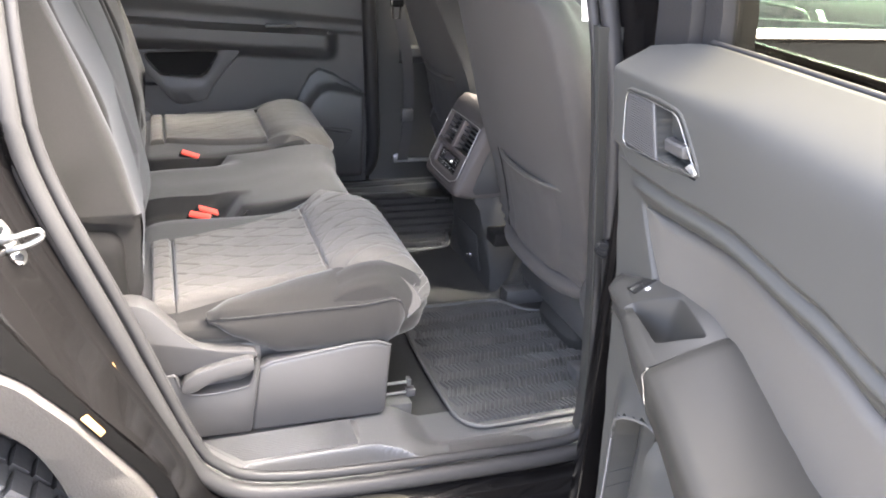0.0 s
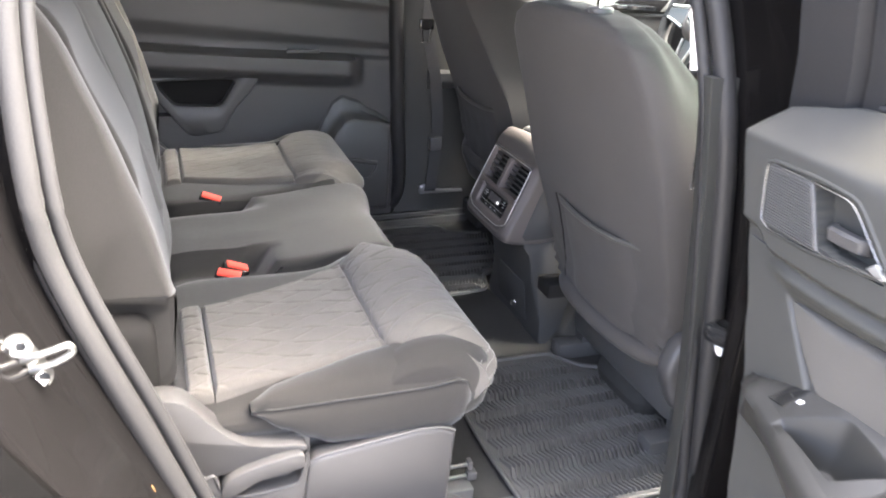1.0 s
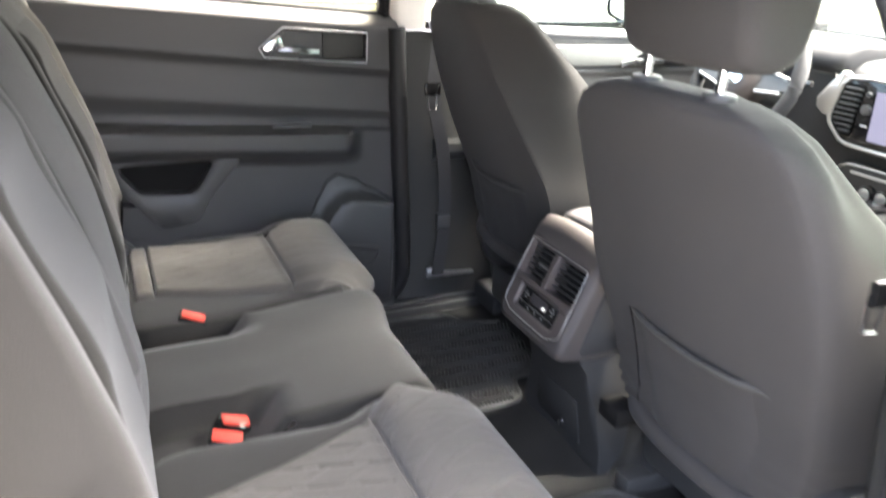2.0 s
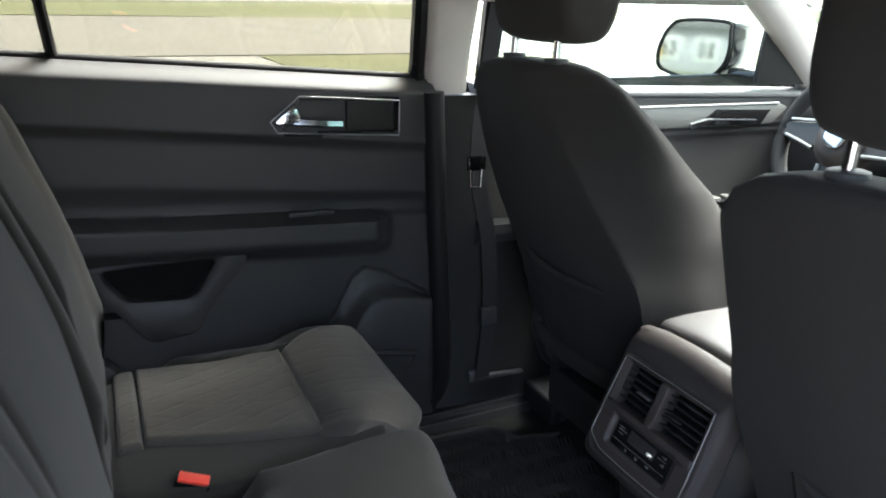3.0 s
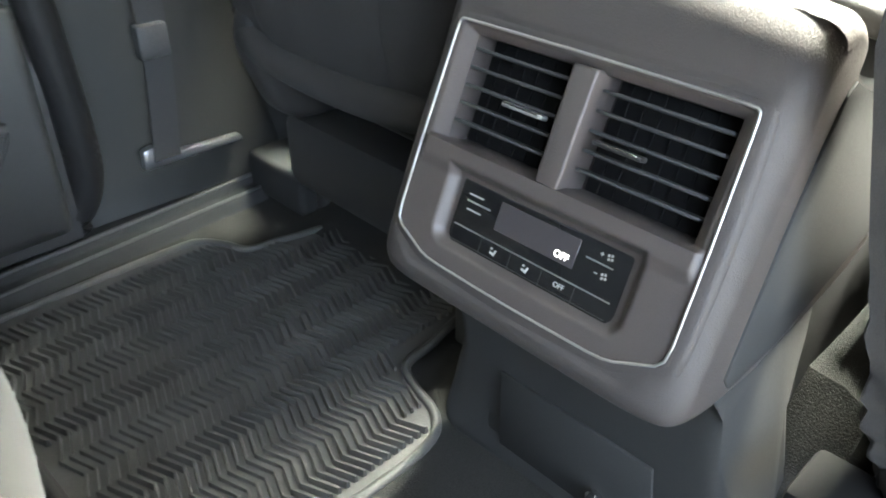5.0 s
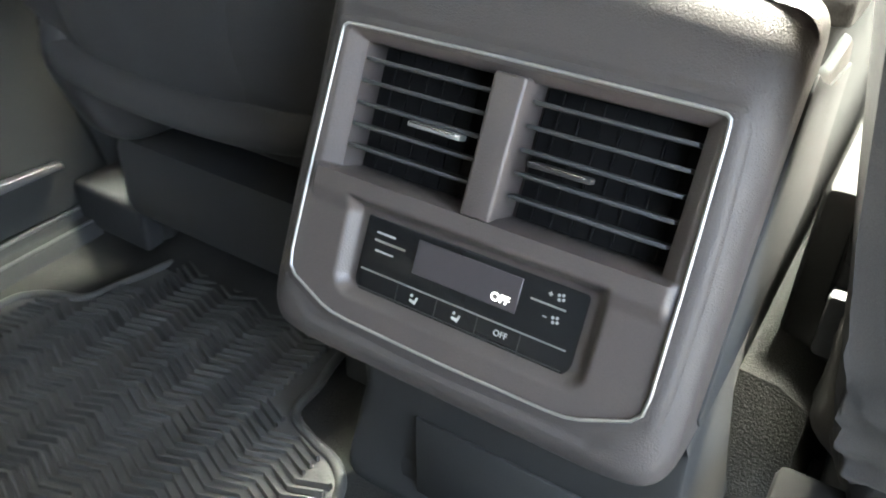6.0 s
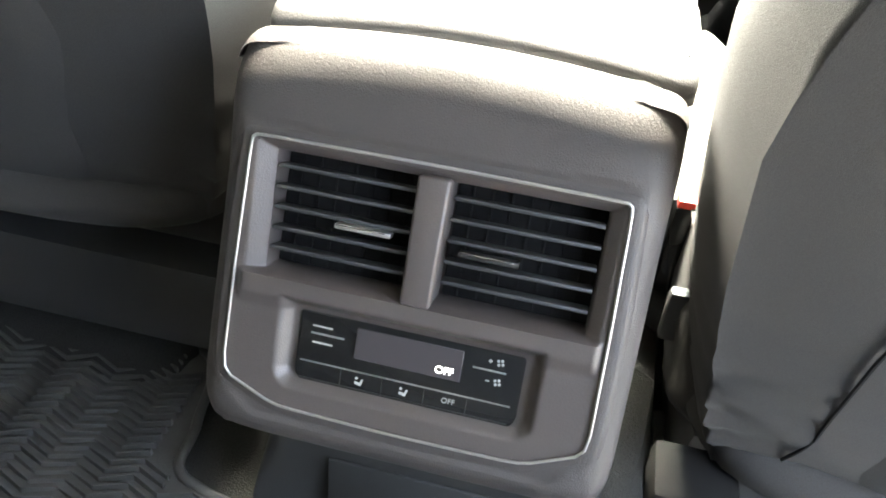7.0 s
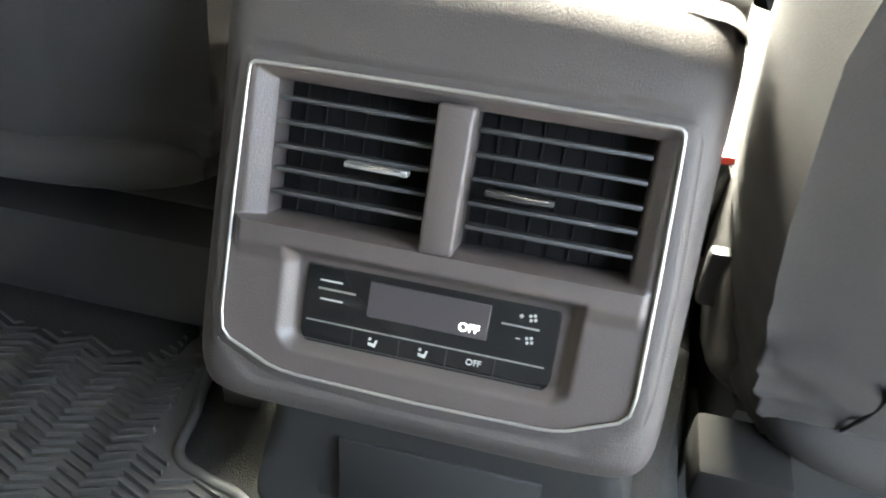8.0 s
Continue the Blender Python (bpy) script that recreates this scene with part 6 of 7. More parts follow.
def lcard_w(x, z):
    zc = lerp(0.815, 0.754, (x + 0.44) / 0.64)
    za = lerp(0.640, 0.607, (x + 0.44) / 0.62)
    w = 0.012 * step(zc - 0.004, zc + 0.012, z) + 0.006 * math.exp(-(((z - zc) / 0.010) ** 2))
    w -= 0.035 * step(belt(x) - 0.03, belt(x) + 0.002, z)
    w -= 0.014 * step(zc - 0.10, za + 0.02, z) * step(za - 0.01, za + 0.004, z)
    arm = step(za - 0.10, za - 0.045, z) * step(za + 0.004, za - 0.010, z) * step(0.22, 0.16, x)
    w += 0.050 * arm
    w += 0.014 * step(0.36, 0.28, z)
    # pull hollow under the armrest
    if -0.40 < x and z > 0.44 and z < 0.548 and x < -0.19 + (z - 0.44) * 0.85:
        w -= 0.028
    if -0.03 < x < 0.222 and 0.783 < z < 0.852 and x > 0.0 - (0.852 - z) * 0.6 + 0.02:
        w -= 0.016
    return w


bm = BM()
shell(bm, lambda u, v: lp_(u, lerp(0.10, belt(u), v), lcard_w(u, lerp(0.10, belt(u), v))), ramp(-0.64, 0.312, 190), ramp(0, 1, 170), (0, 0.03, 0))
part("trim_card", bm, M["plastic"], ld, "dark moulded door card", 50)
PO = [(-0.415, 0.550), (-0.080, 0.556), (-0.176, 0.445), (-0.205, 0.388), (-0.298, 0.376), (-0.405, 0.512)]
PI = [(-0.378, 0.539), (-0.157, 0.545), (-0.203, 0.474), (-0.222, 0.462), (-0.335, 0.468), (-0.374, 0.518)]


def pull_row(t, w):
    """A rounded loop between the pocket's outer edge (0) and its opening (1)."""
    pts = [Vector((lerp(o[0], i[0], t), lerp(o[1], i[1], t))) for o, i in zip(PO, PI)]
    fine_ = [pts[k].lerp(pts[(k + 1) % 6], j / 6) for k in range(6) for j in range(6)]
    fine_ = [(fine_[k - 1] + 2 * fine_[k] + fine_[(k + 1) % 36]) / 4 for k in range(36)]
    return [lp_(q.x, q.y, w) for q in fine_]


bm = BM()
loft(bm, [pull_row(0.0, -0.010), pull_row(0.0, 0.004), pull_row(0.06, 0.009), pull_row(0.5, 0.012), pull_row(0.9, 0.009), pull_row(1.0, 0.004), pull_row(1.02, -0.030)], cap=False)
part("pull_rim", bm, M["plastic"], ld, "broad bevelled edge of the pull pocket", 40)
# thin black sheet over the hollow's bottom deepens the shade in it
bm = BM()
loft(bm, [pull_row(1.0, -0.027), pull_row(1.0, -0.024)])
part("pocket_floor", bm, M["matte_black"], ld, "pull pocket floor with its shade in the colour")
HP = [(-0.043, 0.812), (0.016, 0.860), (0.226, 0.846), (0.225, 0.774), (-0.03, 0.790)]
lr = []
for i in range(5):
    for j in range(6):
        q = Vector(HP[i]).lerp(Vector(HP[(i + 1) % 5]), j / 6)
        lr.append(lp_(q.x, q.y, 0.017))
part("handle_rim", tube(BM(), lr, 0.0017, 8, True, up=(0, 1, 0)), M["hub"], ld, "thin satin trim line", 70)
part("speaker_grille", box(BM(), (0.115, 0.708, 0.785), (0.218, 0.716, 0.848), 0.002), M["door_card"], ld, "dark speaker grille")
part("handle_base", prism(BM(), [lp_(-0.038, 0.811, 0.006), lp_(0.006, 0.846, 0.006), lp_(0.022, 0.812, 0.006), lp_(-0.02, 0.798, 0.006)], (0, -0.016, 0), 0.004), M["chrome"], ld, "polished handle base")
part("handle_lever", loft(BM(), [[lp_(x, z + dz, w + dw) for dz, dw in ((0.007, 0), (0.006, 0.008), (-0.004, 0.010), (-0.008, 0.004), (-0.006, -0.003))] for x, z, w in ((-0.012, 0.812, 0.010), (0.03, 0.808, 0.014), (0.07, 0.805, 0.016), (0.102, 0.803, 0.014))]), M["chrome"], ld, "chrome inside door handle", 60)
part("lock_slot", box(BM(), (-0.02, 0.672, 0.622), (0.075, 0.690, 0.632), 0.003), M["plastic"], ld, "pale switch strip")
part("armrest_end", disc(BM(), lp_(0.178, 0.606, 0.035), (0, -1, 0), 0.004, 0.004, 12), M["chrome"], ld)
def holder_arc(x):
    return curve1([(0.045, 0.33), (0.075, 0.375), (0.10, 0.425), (0.122, 0.465), (0.151, 0.482), (0.194, 0.468), (0.24, 0.440), (0.296, 0.408)], x)


def holder_lip(x):
    return curve1([(0.045, 0.285), (0.075, 0.318), (0.102, 0.355), (0.134, 0.400), (0.150, 0.418), (0.176, 0.426), (0.248, 0.416), (0.296, 0.404)], x)


def holder_row(x):
    za, zl = holder_arc(x), holder_lip(x)
    k = step(0.040, 0.10, x) * step(0.312, 0.285, x)
    rows_ = ((-0.004, za + 0.010), (0.010, za + 0.004), (0.012, za - 0.002), (0.010, lerp(za, zl, 0.4)), (0.024, lerp(za, zl, 0.82)), (0.050, zl + 0.004), (0.056, zl), (0.059, zl - 0.008), (0.058, 0.30), (0.054, 0.21), (0.046, 0.145), (0.034, 0.125), (-0.004, 0.118))
    return [lp_(x, z, w if w < 0 else w * lerp(0.35, 1.0, k)) for w, z in rows_]


sp = part("bottle_holder", loft(BM(), [holder_row(x) for x in ramp(0.045, 0.296, 44)]), M["plastic_dark"], ld, "scooped bottle holder at the door foot", 50)
part("pocket_bar", tube(BM(), spline([lp_(0.085, 0.316, 0.058), lp_(0.13, 0.307, 0.060), lp_(0.19, 0.298, 0.061), lp_(0.250, 0.287, 0.060)], 5), 0.006, 8, flat=1.3), M["plastic"], sp, "curved pocket edge", 70)
part("pocket_line", tube(BM(), spline([lp_(0.250, 0.284, 0.060), lp_(0.243, 0.265, 0.059), lp_(0.220, 0.240, 0.057), lp_(0.158, 0.236, 0.057), lp_(0.10, 0.240, 0.056)], 5), 0.0026, 6), M["plastic"], sp, "", 70)
bm = BM()
shell(bm, lambda u, v: Vector((u, lerp(0.765, 0.672, v), lerp(belt(u) - 0.04, 1.185, v))), ramp(-0.63, 0.295, 6), ramp(0, 1, 5), (0, 0.004, 0))
part("pane", bm, M["glass_rear"], ld, "clear side window").visible_shadow = False
part("divider_bar", tube(BM(), [(-0.412, 0.760, 0.91), (-0.438, 0.672, 1.175)], 0.011, 8), M["gloss"], ld, "black window divider bar")
part("belt_strip", tube(BM(), [(x, 0.748, belt(x) + 0.004) for x in ramp(-0.63, 0.30, 20)], 0.007, 8), M["seal"], ld, "window belt seal", 70)
part("window_frame", tube(BM(), [(0.285, 0.755, 0.87), (0.278, 0.715, 1.02), (0.262, 0.665, 1.16)], 0.018, 8), M["gloss"], ld, "black rear window frame post")
part("frame_top", tube(BM(), spline([(0.262, 0.668, 1.165), (-0.1, 0.668, 1.19), (-0.5, 0.69, 1.17), (-0.66, 0.76, 1.0)], 5), 0.016, 8), M["gloss"], ld)


# ---- left front door ----
fd = thing("door_3", (0.95, 0.72, 0.1), "closed front door with silver trim band and chrome handle", "car door", kind="structure")


def fbelt(x):
    return lerp(0.868, 0.838, (x - 0.45) / 0.95)


def fcard_w(x, z):
    w = 0.010 * step(0.745, 0.752, z) - 0.016 * step(fbelt(x) - 0.028, fbelt(x) + 0.002, z)
    w += 0.008 * math.exp(-(((z - 0.738) / 0.010) ** 2))
    w += 0.060 * step(0.47, 0.53, z) * step(0.567, 0.553, z) * step(1.40, 1.32, x)
    w += 0.02 * step(0.34, 0.26, z) + 0.055 * step(0.42, 0.36, z) * step(0.66, 0.70, x)
    return w


bm = BM()
shell(bm, lambda u, v: Vector((u, 0.715 + 0.05 * step(0.66, 0.62, u) - fcard_w(u, lerp(0.12, fbelt(u), v)), lerp(0.12, fbelt(u), v))), ramp(0.43, 1.45, 80), ramp(0, 1, 140), (0, 0.03, 0))
part("trim_card", bm, M["plastic_dark"], fd, "dark moulded door card", 50)
band = [(0.66, 0.812), (1.285, 0.806), (1.315, 0.793), (1.265, 0.752), (0.66, 0.757)]
bt = part("trim_band", prism(BM(), [(x, 0.708, z) for x, z in band], (0, -0.009, 0), 0.003), M["band"], fd, "wide matt silver trim band")
part("band_edge", tube(BM(), [(x, 0.699, lerp(0.811, 0.806, (x - 0.67) / 0.61)) for x in ramp(0.67, 1.28, 8)], 0.0030, 8), M["satin"], bt, "bright upper edge of the band", 70)
part("handle_hollow", prism(BM(), [(1.03, 0.700, 0.768), (1.075, 0.700, 0.797), (1.255, 0.700, 0.790), (1.225, 0.700, 0.752), (1.05, 0.700, 0.757)], (0, -0.003, 0), 0.001), M["gloss"], fd, "dark handle hollow")
part("handle_lever", loft(BM(), [[Vector((x, 0.690 - w - dw, z + dz)) for dz, dw in ((0.008, 0), (0.006, 0.01), (-0.006, 0.01), (-0.008, 0))] for x, z, w in ((0.985, 0.759, 0), (1.03, 0.770, 0.006), (1.08, 0.768, 0.01), (1.19, 0.763, 0.008))]), M["chrome"], fd, "chrome inside door handle", 60)
part("switch_plate", box(BM(), (1.00, 0.650, 0.560), (1.16, 0.700, 0.571), 0.004), M["gloss"], fd, "gloss black switch plate")
for i in range(3):
    part("window_switch", box(BM(), (1.02 + 0.045 * i, 0.658, 0.570), (1.045 + 0.045 * i, 0.690, 0.578), 0.003), M["satin"], fd)
bm = BM()
shell(bm, lambda u, v: Vector((lerp(0.43, lerp(1.40, 1.0, v), u), lerp(0.765, 0.675, v), lerp(fbelt(lerp(0.43, 1.40, u)) - 0.03, 1.165, v))), ramp(0, 1, 6), ramp(0, 1, 5), (0, 0.004, 0))
part("pane", bm, M["glass"], fd, "clear side window").visible_shadow = False
bm = BM()
shell(bm, lambda u, v: Vector((u, lerp(0.70, 0.768, v), fbelt(u) - 0.010 + 0.012 * math.sin(v * math.pi))), ramp(0.43, 1.42, 20), ramp(0, 1, 8), (0, 0, -0.01))
part("belt_seal", bm, M["plastic_sill"], fd, "grey window belt seal", 70)
part("mirror_triangle", prism(BM(), [(1.205, 0.712, 0.855), (1.45, 0.712, 0.845), (1.24, 0.690, 1.085), (1.21, 0.690, 1.09)], (0, 0.014, 0.002), 0.003), M["door_card"], fd, "dark corner trim by the mirror")
part("window_frame", tube(BM(), [(0.44, 0.755, 0.86), (0.435, 0.715, 1.02), (0.425, 0.665, 1.16)], 0.016, 8), M["gloss"], fd)

# door mirror outside
mr = thing("door_mirror", (1.36, 1.05, 0.80), "dark door mirror reflecting lawn and house", "mirror")
A, B = Vector((1.27, 1.18, 0)), Vector((1.34, 0.95, 0))
n_in = Vector((-0.957, -0.291, 0.032)).normalized()
ol = [(0.02, 0.05), (0.04, 0.10), (0.16, 0.150), (0.36, 0.168), (0.9, 0.166), (0.97, 0.14), (0.96, 0.06), (0.76, 0.008), (0.55, 0.0), (0.12, 0.022)]
ring = [A.lerp(B, s) + Vector((0.036 * (h - 0.085), 0, 0.832 + h)) for s, h in ol]
rg = spline(ring, 4, True)
cc = sum(rg, Vector()) / len(rg)
bm = BM()
loft(bm, [[cc + (q - cc) * k - n_in * d for q in rg] for k, d in ((1.07, -0.009), (1.10, 0.0), (1.11, 0.04), (1.0, 0.09), (0.75, 0.125), (0.3, 0.14))])
part("housing", bm, M["gloss"], mr, "gloss dark mirror housing", 50)
bm = BM()
loft(bm, [[q + n_in * 0.0125 for q in rg], [q + n_in * 0.0150 for q in rg]])
part("mirror_glass", bm, M["mirror"], mr, "clear mirror glass")
part("glass_rim", tube(BM(), [cc + (q - cc) * 1.02 + n_in * 0.016 for q in rg], 0.0055, 8, True, up=n_in), M["matte_black"], mr, "dark rim round the mirror glass", 70)
part("arm", box(BM(), (1.33, 0.78, 0.83), (1.42, 0.96, 0.875), 0.015, 3), M["gloss"], mr)

# right front door: skin with bright strip outside, plain card inside
rd = thing("door_4", (0.95, -0.9, 0.0), "closed dark front door with bright belt strip", "car door", kind="structure")
bm = BM()
shell(bm, lambda u, v: Vector((u, skin_y(lerp(-0.02, 0.868, v)), lerp(-0.02, 0.868, v))), ramp(0.437, 1.55, 10), ramp(0, 1, 20), (0, 0.02, 0))
part("outer_skin", bm, M["paint"], rd, "glossy dark painted skin", 60)
part("belt_strip", box(BM(), (0.40, -0.957, 0.860), (1.55, -0.935, 0.874), 0.004), M["chrome"], rd, "bright metal belt strip")
bm = BM()
shell(bm, lambda u, v: Vector((lerp(0.42, lerp(1.50, 1.0, v), u), skin_y(lerp(0.87, 1.19, v)) + 0.015, lerp(0.87, 1.19, v))), ramp(0, 1, 8), ramp(0, 1, 8), (0, 0.004, 0))
# this pane is tinted green to imitate a reflection of trees
part("pane", bm, M["glass_reflection"], rd, "clear side window").visible_shadow = False
bm = BM()
shell(bm, lambda u, v: Vector((u, -0.74 + fcard_w(u, lerp(0.12, fbelt(u), v)), lerp(0.12, fbelt(u), v))), ramp(0.46, 1.45, 60), ramp(0, 1, 90), (0, -0.03, 0))
part("trim_card", bm, M["plastic_dark"], rd, "dark moulded door card", 50)
part("trim_band", prism(BM(), [(x, -0.733, z) for x, z in band], (0, 0.009, 0), 0.003), M["band"], rd, "matt silver trim band")
bm = BM()
shell(bm, lambda u, v: Vector((lerp(0.36, 0.425, u) - 0.10 * v * v, skin_y(lerp(0.82, 1.2, v)), lerp(0.80, 1.2, v))), ramp(0, 1, 3), ramp(0, 1, 8), (0, 0.02, 0))
part("pillar_cover", bm, M["gloss"], rd, "gloss black pillar cover", 60)
part("frame_top", tube(BM(), spline([(0.33, -0.70, 1.20), (0.8, -0.70, 1.19), (1.05, -0.72, 1.14), (1.5, -0.86, 0.89)], 5), 0.02, 8), M["gloss"], rd)

# ---- dashboard ----
db = thing("dashboard", (1.55, 0.0, 0.35), "dark grey dashboard with vents, screen and silver trim", "dashboard")
dprof = [(q.x, q.z) for q in spline([(1.33, 0, 0.45), (1.30, 0, 0.60), (1.31, 0, 0.72), (1.33, 0, 0.80), (1.40, 0, 0.832), (1.60, 0, 0.835), (1.80, 0, 0.80), (1.95, 0, 0.70), (1.90, 0, 0.40), (1.5, 0, 0.36)], 5, True)]
part("body", loft_y(BM(), dprof, -0.74, 0.74, 0.03, 4, 12), M["dash"], db, "soft grained dashboard body", 60)
part("trim_band", box(BM(), (1.296, -0.70, 0.655), (1.318, -0.16, 0.70), 0.006), M["satin"], db, "satin silver trim band")
hood = [(q.x, q.z) for q in spline([(1.29, 0, 0.82), (1.33, 0, 0.868), (1.42, 0, 0.88), (1.55, 0, 0.85), (1.5, 0, 0.80), (1.35, 0, 0.79)], 4, True)]
part("instrument_hood", loft_y(BM(), hood, 0.20, 0.57, 0.03, 5, 4), M["dash"], db, "dark hood over the instruments", 60)
cl2 = part("instrument_cluster", box(BM(), (1.325, 0.23, 0.70), (1.345, 0.54, 0.82), 0.008), M["gloss"], db, "gloss black instrument cluster")
for cy, nd in ((0.285, (-0.050, -0.004)), (0.455, (0.03, -0.035))):
    part("gauge_ring", tube(BM(), [(1.322, cy + 0.052 * math.cos(a), 0.775 + 0.052 * math.sin(a)) for a in [2 * math.pi * i / 28 for i in range(28)]], 0.003, 6, True, up=(1, 0, 0)), M["satin"], cl2)
    part("dial_face", disc(BM(), (1.325, cy, 0.775), (-1, 0, 0), 0.048, 0.002, 28), M["vent_dark"], cl2)
    part("needle", tube(BM(), [(1.3195, cy, 0.763), (1.3195, cy + nd[0], 0.763 + nd[1])], 0.0028, 6), M["red"], cl2, "red gauge needle")
# centre stack: frame, screen, vents, knobs
def mirror_outline(half):
    """A closed outline in y and z from its left half, top first."""
    return half + [(-y, z) for y, z in half[::-1]]


def plate(outline, x, depth, bevel=0.003):
    return prism(BM(), [(x, y, z) for y, z in outline], (-depth, 0, 0), bevel)


def ring_tube(outline, x, r, flat=1.0):
    pts = []
    for i in range(len(outline)):
        a, b = Vector(outline[i]), Vector(outline[(i + 1) % len(outline)])
        pts += [a.lerp(b, j / 5) for j in range(5)]
    pts = [(pts[i - 1] + 2 * pts[i] + pts[(i + 1) % len(pts)]) / 4 for i in range(len(pts))]
    return tube(BM(), [(x, q.x, q.y) for q in pts], r, 8, True, flat=flat, up=(1, 0, 0))


STACK = mirror_outline([(0.160, 0.805), (0.190, 0.702), (0.184, 0.684), (0.136, 0.641)])
part("stack_backing", plate(STACK, 1.305, 0.034), M["gloss"], db, "dark plate behind screen and vents")
part("stack_frame", ring_tube(STACK, 1.270, 0.0055), M["satin"], db, "angular silver frame round screen and vents", 60)
for s in (-1, 1):
    part("frame_wing", prism(BM(), [(1.30, s * y, z) for y, z in ((0.243, 0.738), (0.180, 0.812), (0.168, 0.806), (0.192, 0.735), (0.194, 0.700), (0.216, 0.699), (0.240, 0.714))], (-0.026, 0, 0), 0.004), M["satin"], db, "silver wing beside the vent")
sc_ = part("touch_screen", plate(mirror_outline([(0.094, 0.792), (0.106, 0.658)]), 1.272, 0.006, 0.002), M["gloss"], db, "dark touch screen with lit picture")
part("screen_picture", box(BM(), (1.2645, -0.066, 0.664), (1.2655, 0.066, 0.780), 0), M["screen"], sc_)
for s in (-1, 1):
    v = part("air_vent", plate([(s * 0.102, 0.788), (s * 0.152, 0.788), (s * 0.178, 0.702), (s * 0.150, 0.664), (s * 0.122, 0.662)], 1.272, 0.003, 0.001), M["matte_black"], db, "dark vent with horizontal slats")
    for i in range(9):
        z = 0.673 + 0.0128 * i
        y0 = lerp(0.122, 0.103, (z - 0.662) / 0.126)
        y1 = curve1([(0.662, 0.146), (0.702, 0.174), (0.788, 0.150)], z)
        part("slat", box(BM(), (1.260, min(s * y0, s * y1), z), (1.270, max(s * y0, s * y1), z + 0.005), 0.001, 1), M["plastic_sill"], v)
    for zz, rr in ((0.735, 0.012), (0.772, 0.006)):
        part("screen_knob", disc(BM(), (1.265, s * 0.079, zz), (-1, 0, 0), rr, 0.014, 20, 0.002), M["plastic_sill"], sc_)
    part("screen_key", box(BM(), (1.264, s * 0.083 - 0.009, 0.694), (1.266, s * 0.083 + 0.009, 0.698), 0), M["white"], sc_)
CLIM = mirror_outline([(0.109, 0.602), (0.160, 0.549), (0.136, 0.506)])
hv = part("climate_panel", plate(CLIM, 1.30, 0.036, 0.006), M["vent_dark"], db, "dark climate control row")
part("climate_rim", ring_tube(CLIM, 1.264, 0.0026), M["satin"], hv, "thin silver rim", 60)
part("climate_bar", box(BM(), (1.261, -0.088, 0.580), (1.266, 0.088, 0.587), 0.002), M["satin"], hv)
for y, rr in ((-0.099, 0.022), (-0.023, 0.021), (0.023, 0.021), (0.099, 0.022)):
    k = part("rotary_knob", disc(BM(), (1.264, y, 0.545), (-1, 0, 0), rr, 0.020, 28, 0.003), M["gloss"], hv, "dark knob with a silver face")
    part("knob_face", disc(BM(), (1.2445, y, 0.545), (-1, 0, 0), rr * 0.68, 0.003, 24, 0.001), M["satin"], k)
part("hazard_key", box(BM(), (1.285, 0.020, 0.478), (1.31, 0.045, 0.492), 0.001), M["red"], db, "red warning key")

# steering wheel
stw = thing("steering_wheel", (1.22, 0.385, 0.70), "dark leather steering wheel with silver spokes", "steering wheel")
tilt = Matrix.Translation((1.165, 0.385, 0.765)) @ Matrix.Rotation(radians(-68), 4, "Y")
part("rim", tube(BM(), [tilt @ Vector((0.170 * math.cos(a), 0.170 * math.sin(a), 0)) for a in [2 * math.pi * i / 48 for i in range(48)]], 0.0185, 12, True, up=(0.4, 0, 0.9)), M["dash"], stw, "grey leather rim", 70)
hub = BM()
loft(hub, [[tilt @ Vector((k * r * math.cos(a), k * 1.12 * r * math.sin(a), d)) for a, r in [(2 * math.pi * i / 32, 0.064 + 0.006 * math.cos(4 * math.pi * i / 32)) for i in range(32)]] for k, d in ((1.0, -0.03), (1.04, 0.0), (0.95, 0.022), (0.6, 0.032), (0.15, 0.034))])
hubp = part("hub", hub, M["panel"], stw, "grey hub pad", 60)
part("emblem", disc(BM(), tilt @ Vector((0, 0, 0.034)), tilt.to_3x3() @ Vector((0, 0, 1)), 0.030, 0.004, 28, 0.001), M["chrome"], hubp, "round bright emblem")
for a0 in (90, 270, 180):
    a = radians(a0)
    ca, sa = math.cos(a), math.sin(a)
    px, py = -sa, ca
    sec = []
    for r, w in ((0.055, 0.040), (0.10, 0.030), (0.14, 0.024), (0.166, 0.022)):
        sec.append([tilt @ Vector((r * ca + px * w * q, r * sa + py * w * q, h)) for q, h in ((-1, 0.0), (-0.7, 0.014), (0.7, 0.014), (1, 0.0), (0.7, -0.010), (-0.7, -0.010))])
    sp_ = part("spoke", loft(BM(), sec), M["plastic_dark"], stw)
    for q0, q1 in ((-0.75, -0.9), (0.85, 0.55)):
        part("spoke_trim", tube(BM(), [tilt @ Vector((r * ca + px * w * q, r * sa + py * w * q, 0.016)) for r, w, q in ((0.066, 0.040, q0), (0.11, 0.032, lerp(q0, q1, 0.5)), (0.150, 0.026, q1))], 0.0045, 8), M["satin"], sp_, "silver spoke inlay", 60)
part("column", tube(BM(), [tilt @ Vector((0, 0, -0.02)), tilt @ Vector((0, 0, -0.20))], 0.045, 16), M["plastic_dark"], stw)
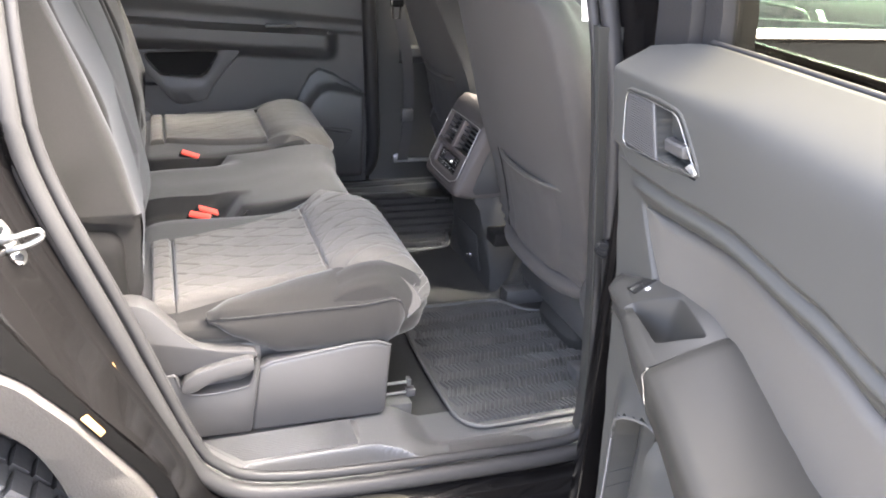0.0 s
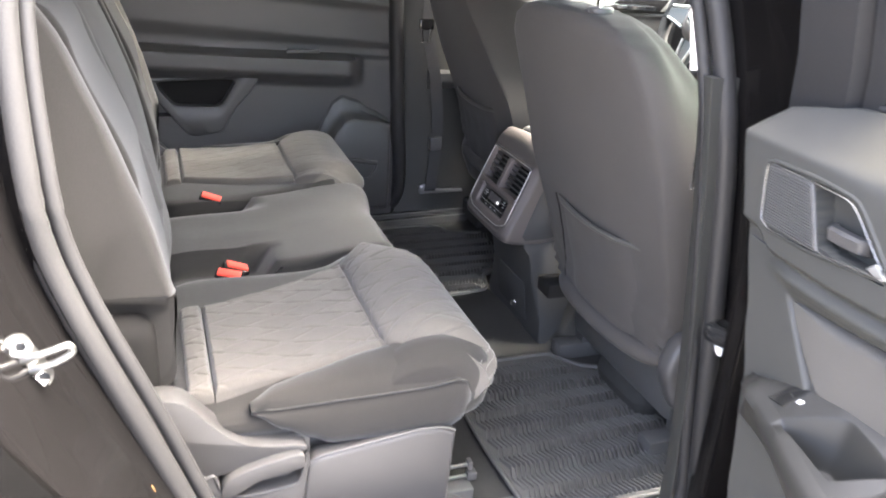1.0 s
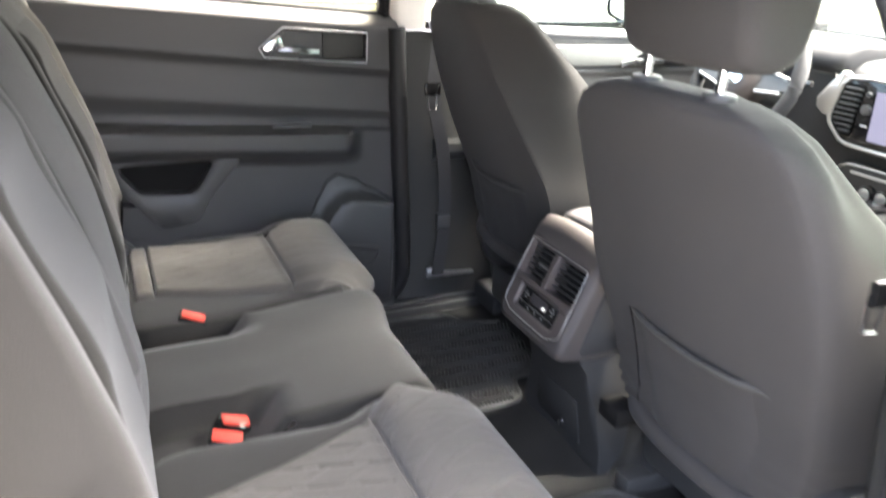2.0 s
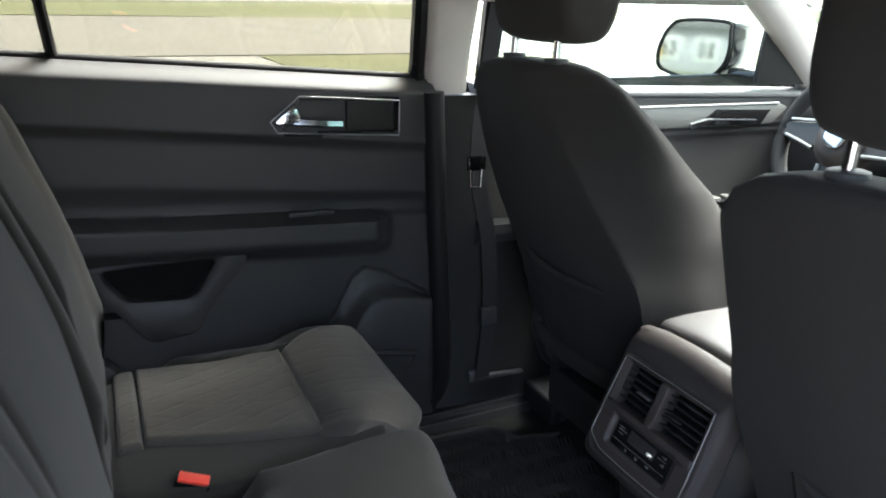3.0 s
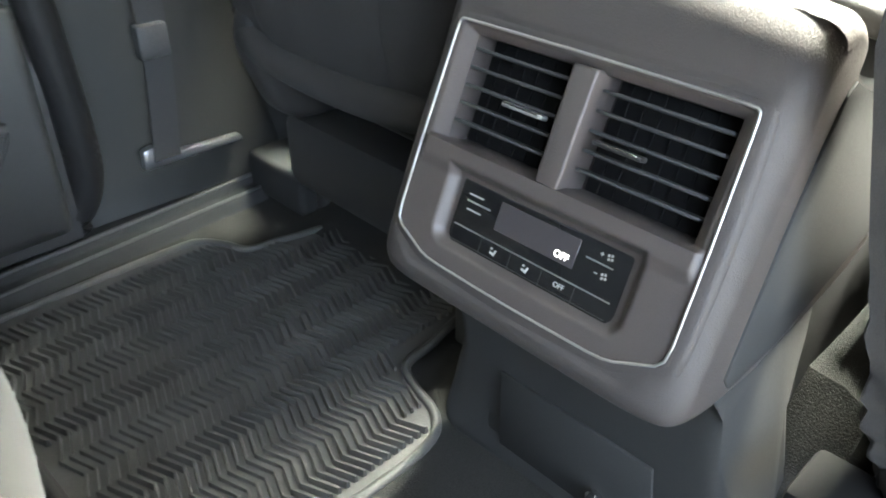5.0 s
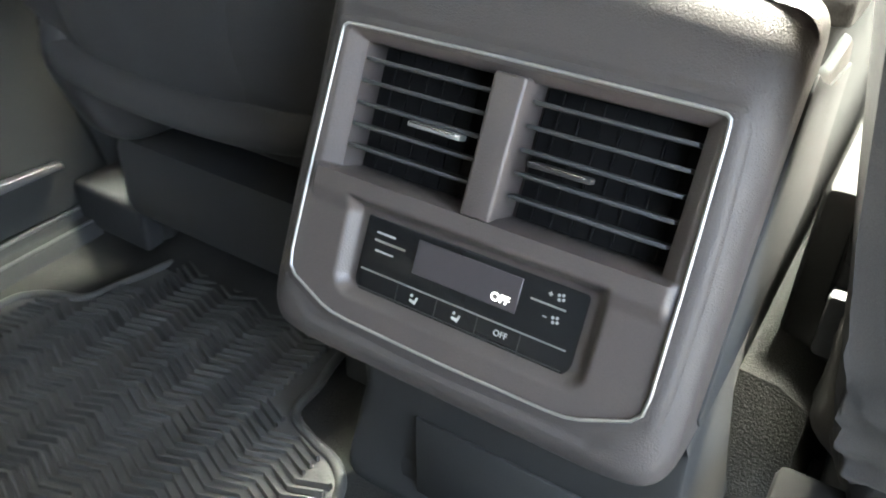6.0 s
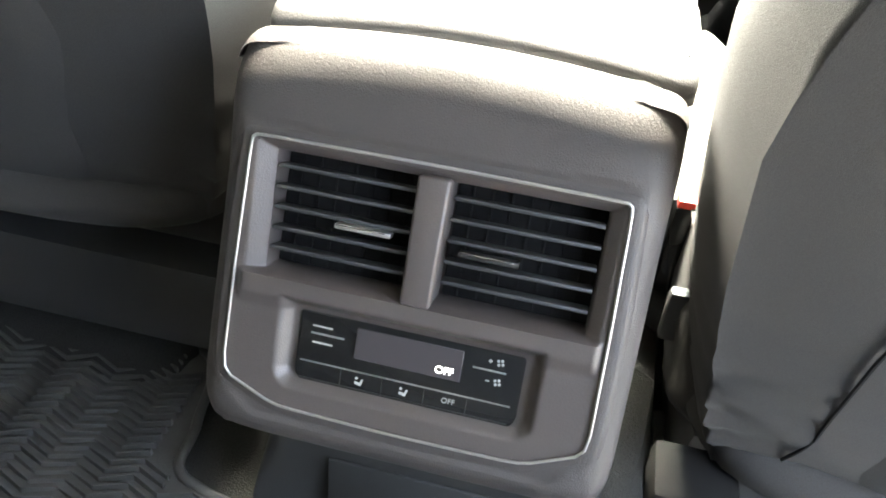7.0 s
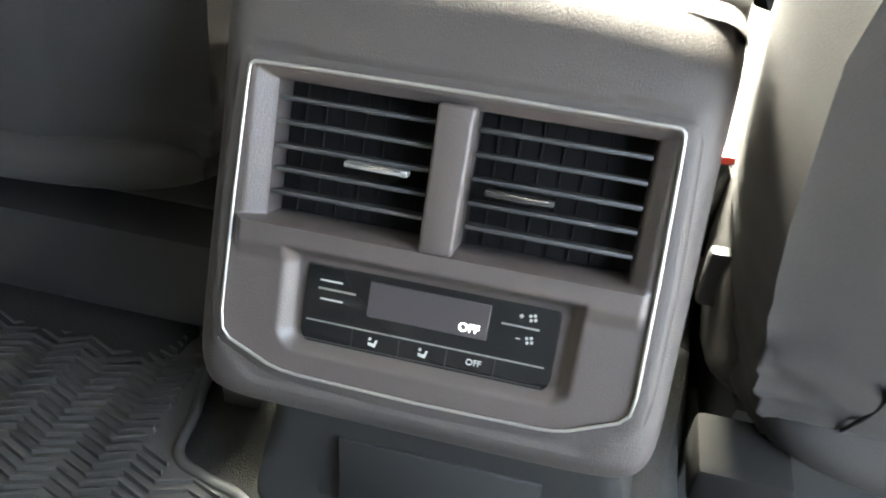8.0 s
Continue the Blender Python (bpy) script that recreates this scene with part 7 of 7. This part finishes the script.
for s in (-1, 1):
    part("stalk", tube(BM(), [tilt @ Vector((0.01, s * 0.04, -0.06)), tilt @ Vector((0.03, s * 0.17, -0.045))], 0.008, 8), M["gloss"], stw)


# ---- belts on the pillars ----
def belt_run(s, label):
    e = thing("seat_belt", (0.43, s * 0.71, 0.15), label, "seat belt", "pillar belts")

    def ribbon(pts, w):
        p = spline(pts, 6)
        bm = BM()
        loft(bm, [[q + Vector((-w, 0, 0)), q + Vector((w, 0, 0)), q + Vector((w, -s * 0.0016, 0)), q + Vector((-w, -s * 0.0016, 0))] for q in p])
        return bm
    part("webbing", ribbon([(0.435, s * 0.665, 1.06), (0.425, s * 0.69, 0.90), (0.412, s * 0.70, 0.70), (0.448, s * 0.705, 0.52), (0.462, s * 0.710, 0.34), (0.448, s * 0.710, 0.165)], 0.019), M["belt"], e, "dark woven webbing", 60)
    ty = s * 0.675
    tg = part("tongue", box(BM(), (0.378, min(ty, ty + s * 0.012), 0.690), (0.422, max(ty, ty + s * 0.012), 0.722), 0.004), M["gloss"], e, "black belt tongue")
    lp2 = [(0.384, ty, 0.694), (0.386, ty, 0.655), (0.408, ty, 0.653), (0.411, ty, 0.694)]
    part("tongue_plate", tube(BM(), lp2, 0.0032, 6), M["chrome"], tg, "bright steel tongue loop")
    part("belt_anchor", box(BM(), (0.436, min(s * 0.698, s * 0.718), 0.306), (0.478, max(s * 0.698, s * 0.718), 0.350), 0.005), M["plastic_sill"], e, "pale grey anchor cover")
    part("guide", box(BM(), (0.40, min(s * 0.645, s * 0.668), 1.045), (0.47, max(s * 0.645, s * 0.668), 1.085), 0.006), M["beige"], e, "beige belt guide")
    return e


belt_run(1, "dark seat belt hanging on the far pillar, bright tongue")
belt_run(-1, "dark seat belt hanging on the near pillar, bright tongue")
tag = thing("paper_tag", (1.18, -0.60, 0.66), "small white paper tag hanging below the dashboard", "tag")
part("card", box(BM(), (1.18, -0.62, 0.66), (1.183, -0.585, 0.73), 0.001, 1), M["white"], tag)
part("string", tube(BM(), [(1.181, -0.602, 0.73), (1.29, -0.60, 0.79)], 0.001, 5), M["thread"], tag)
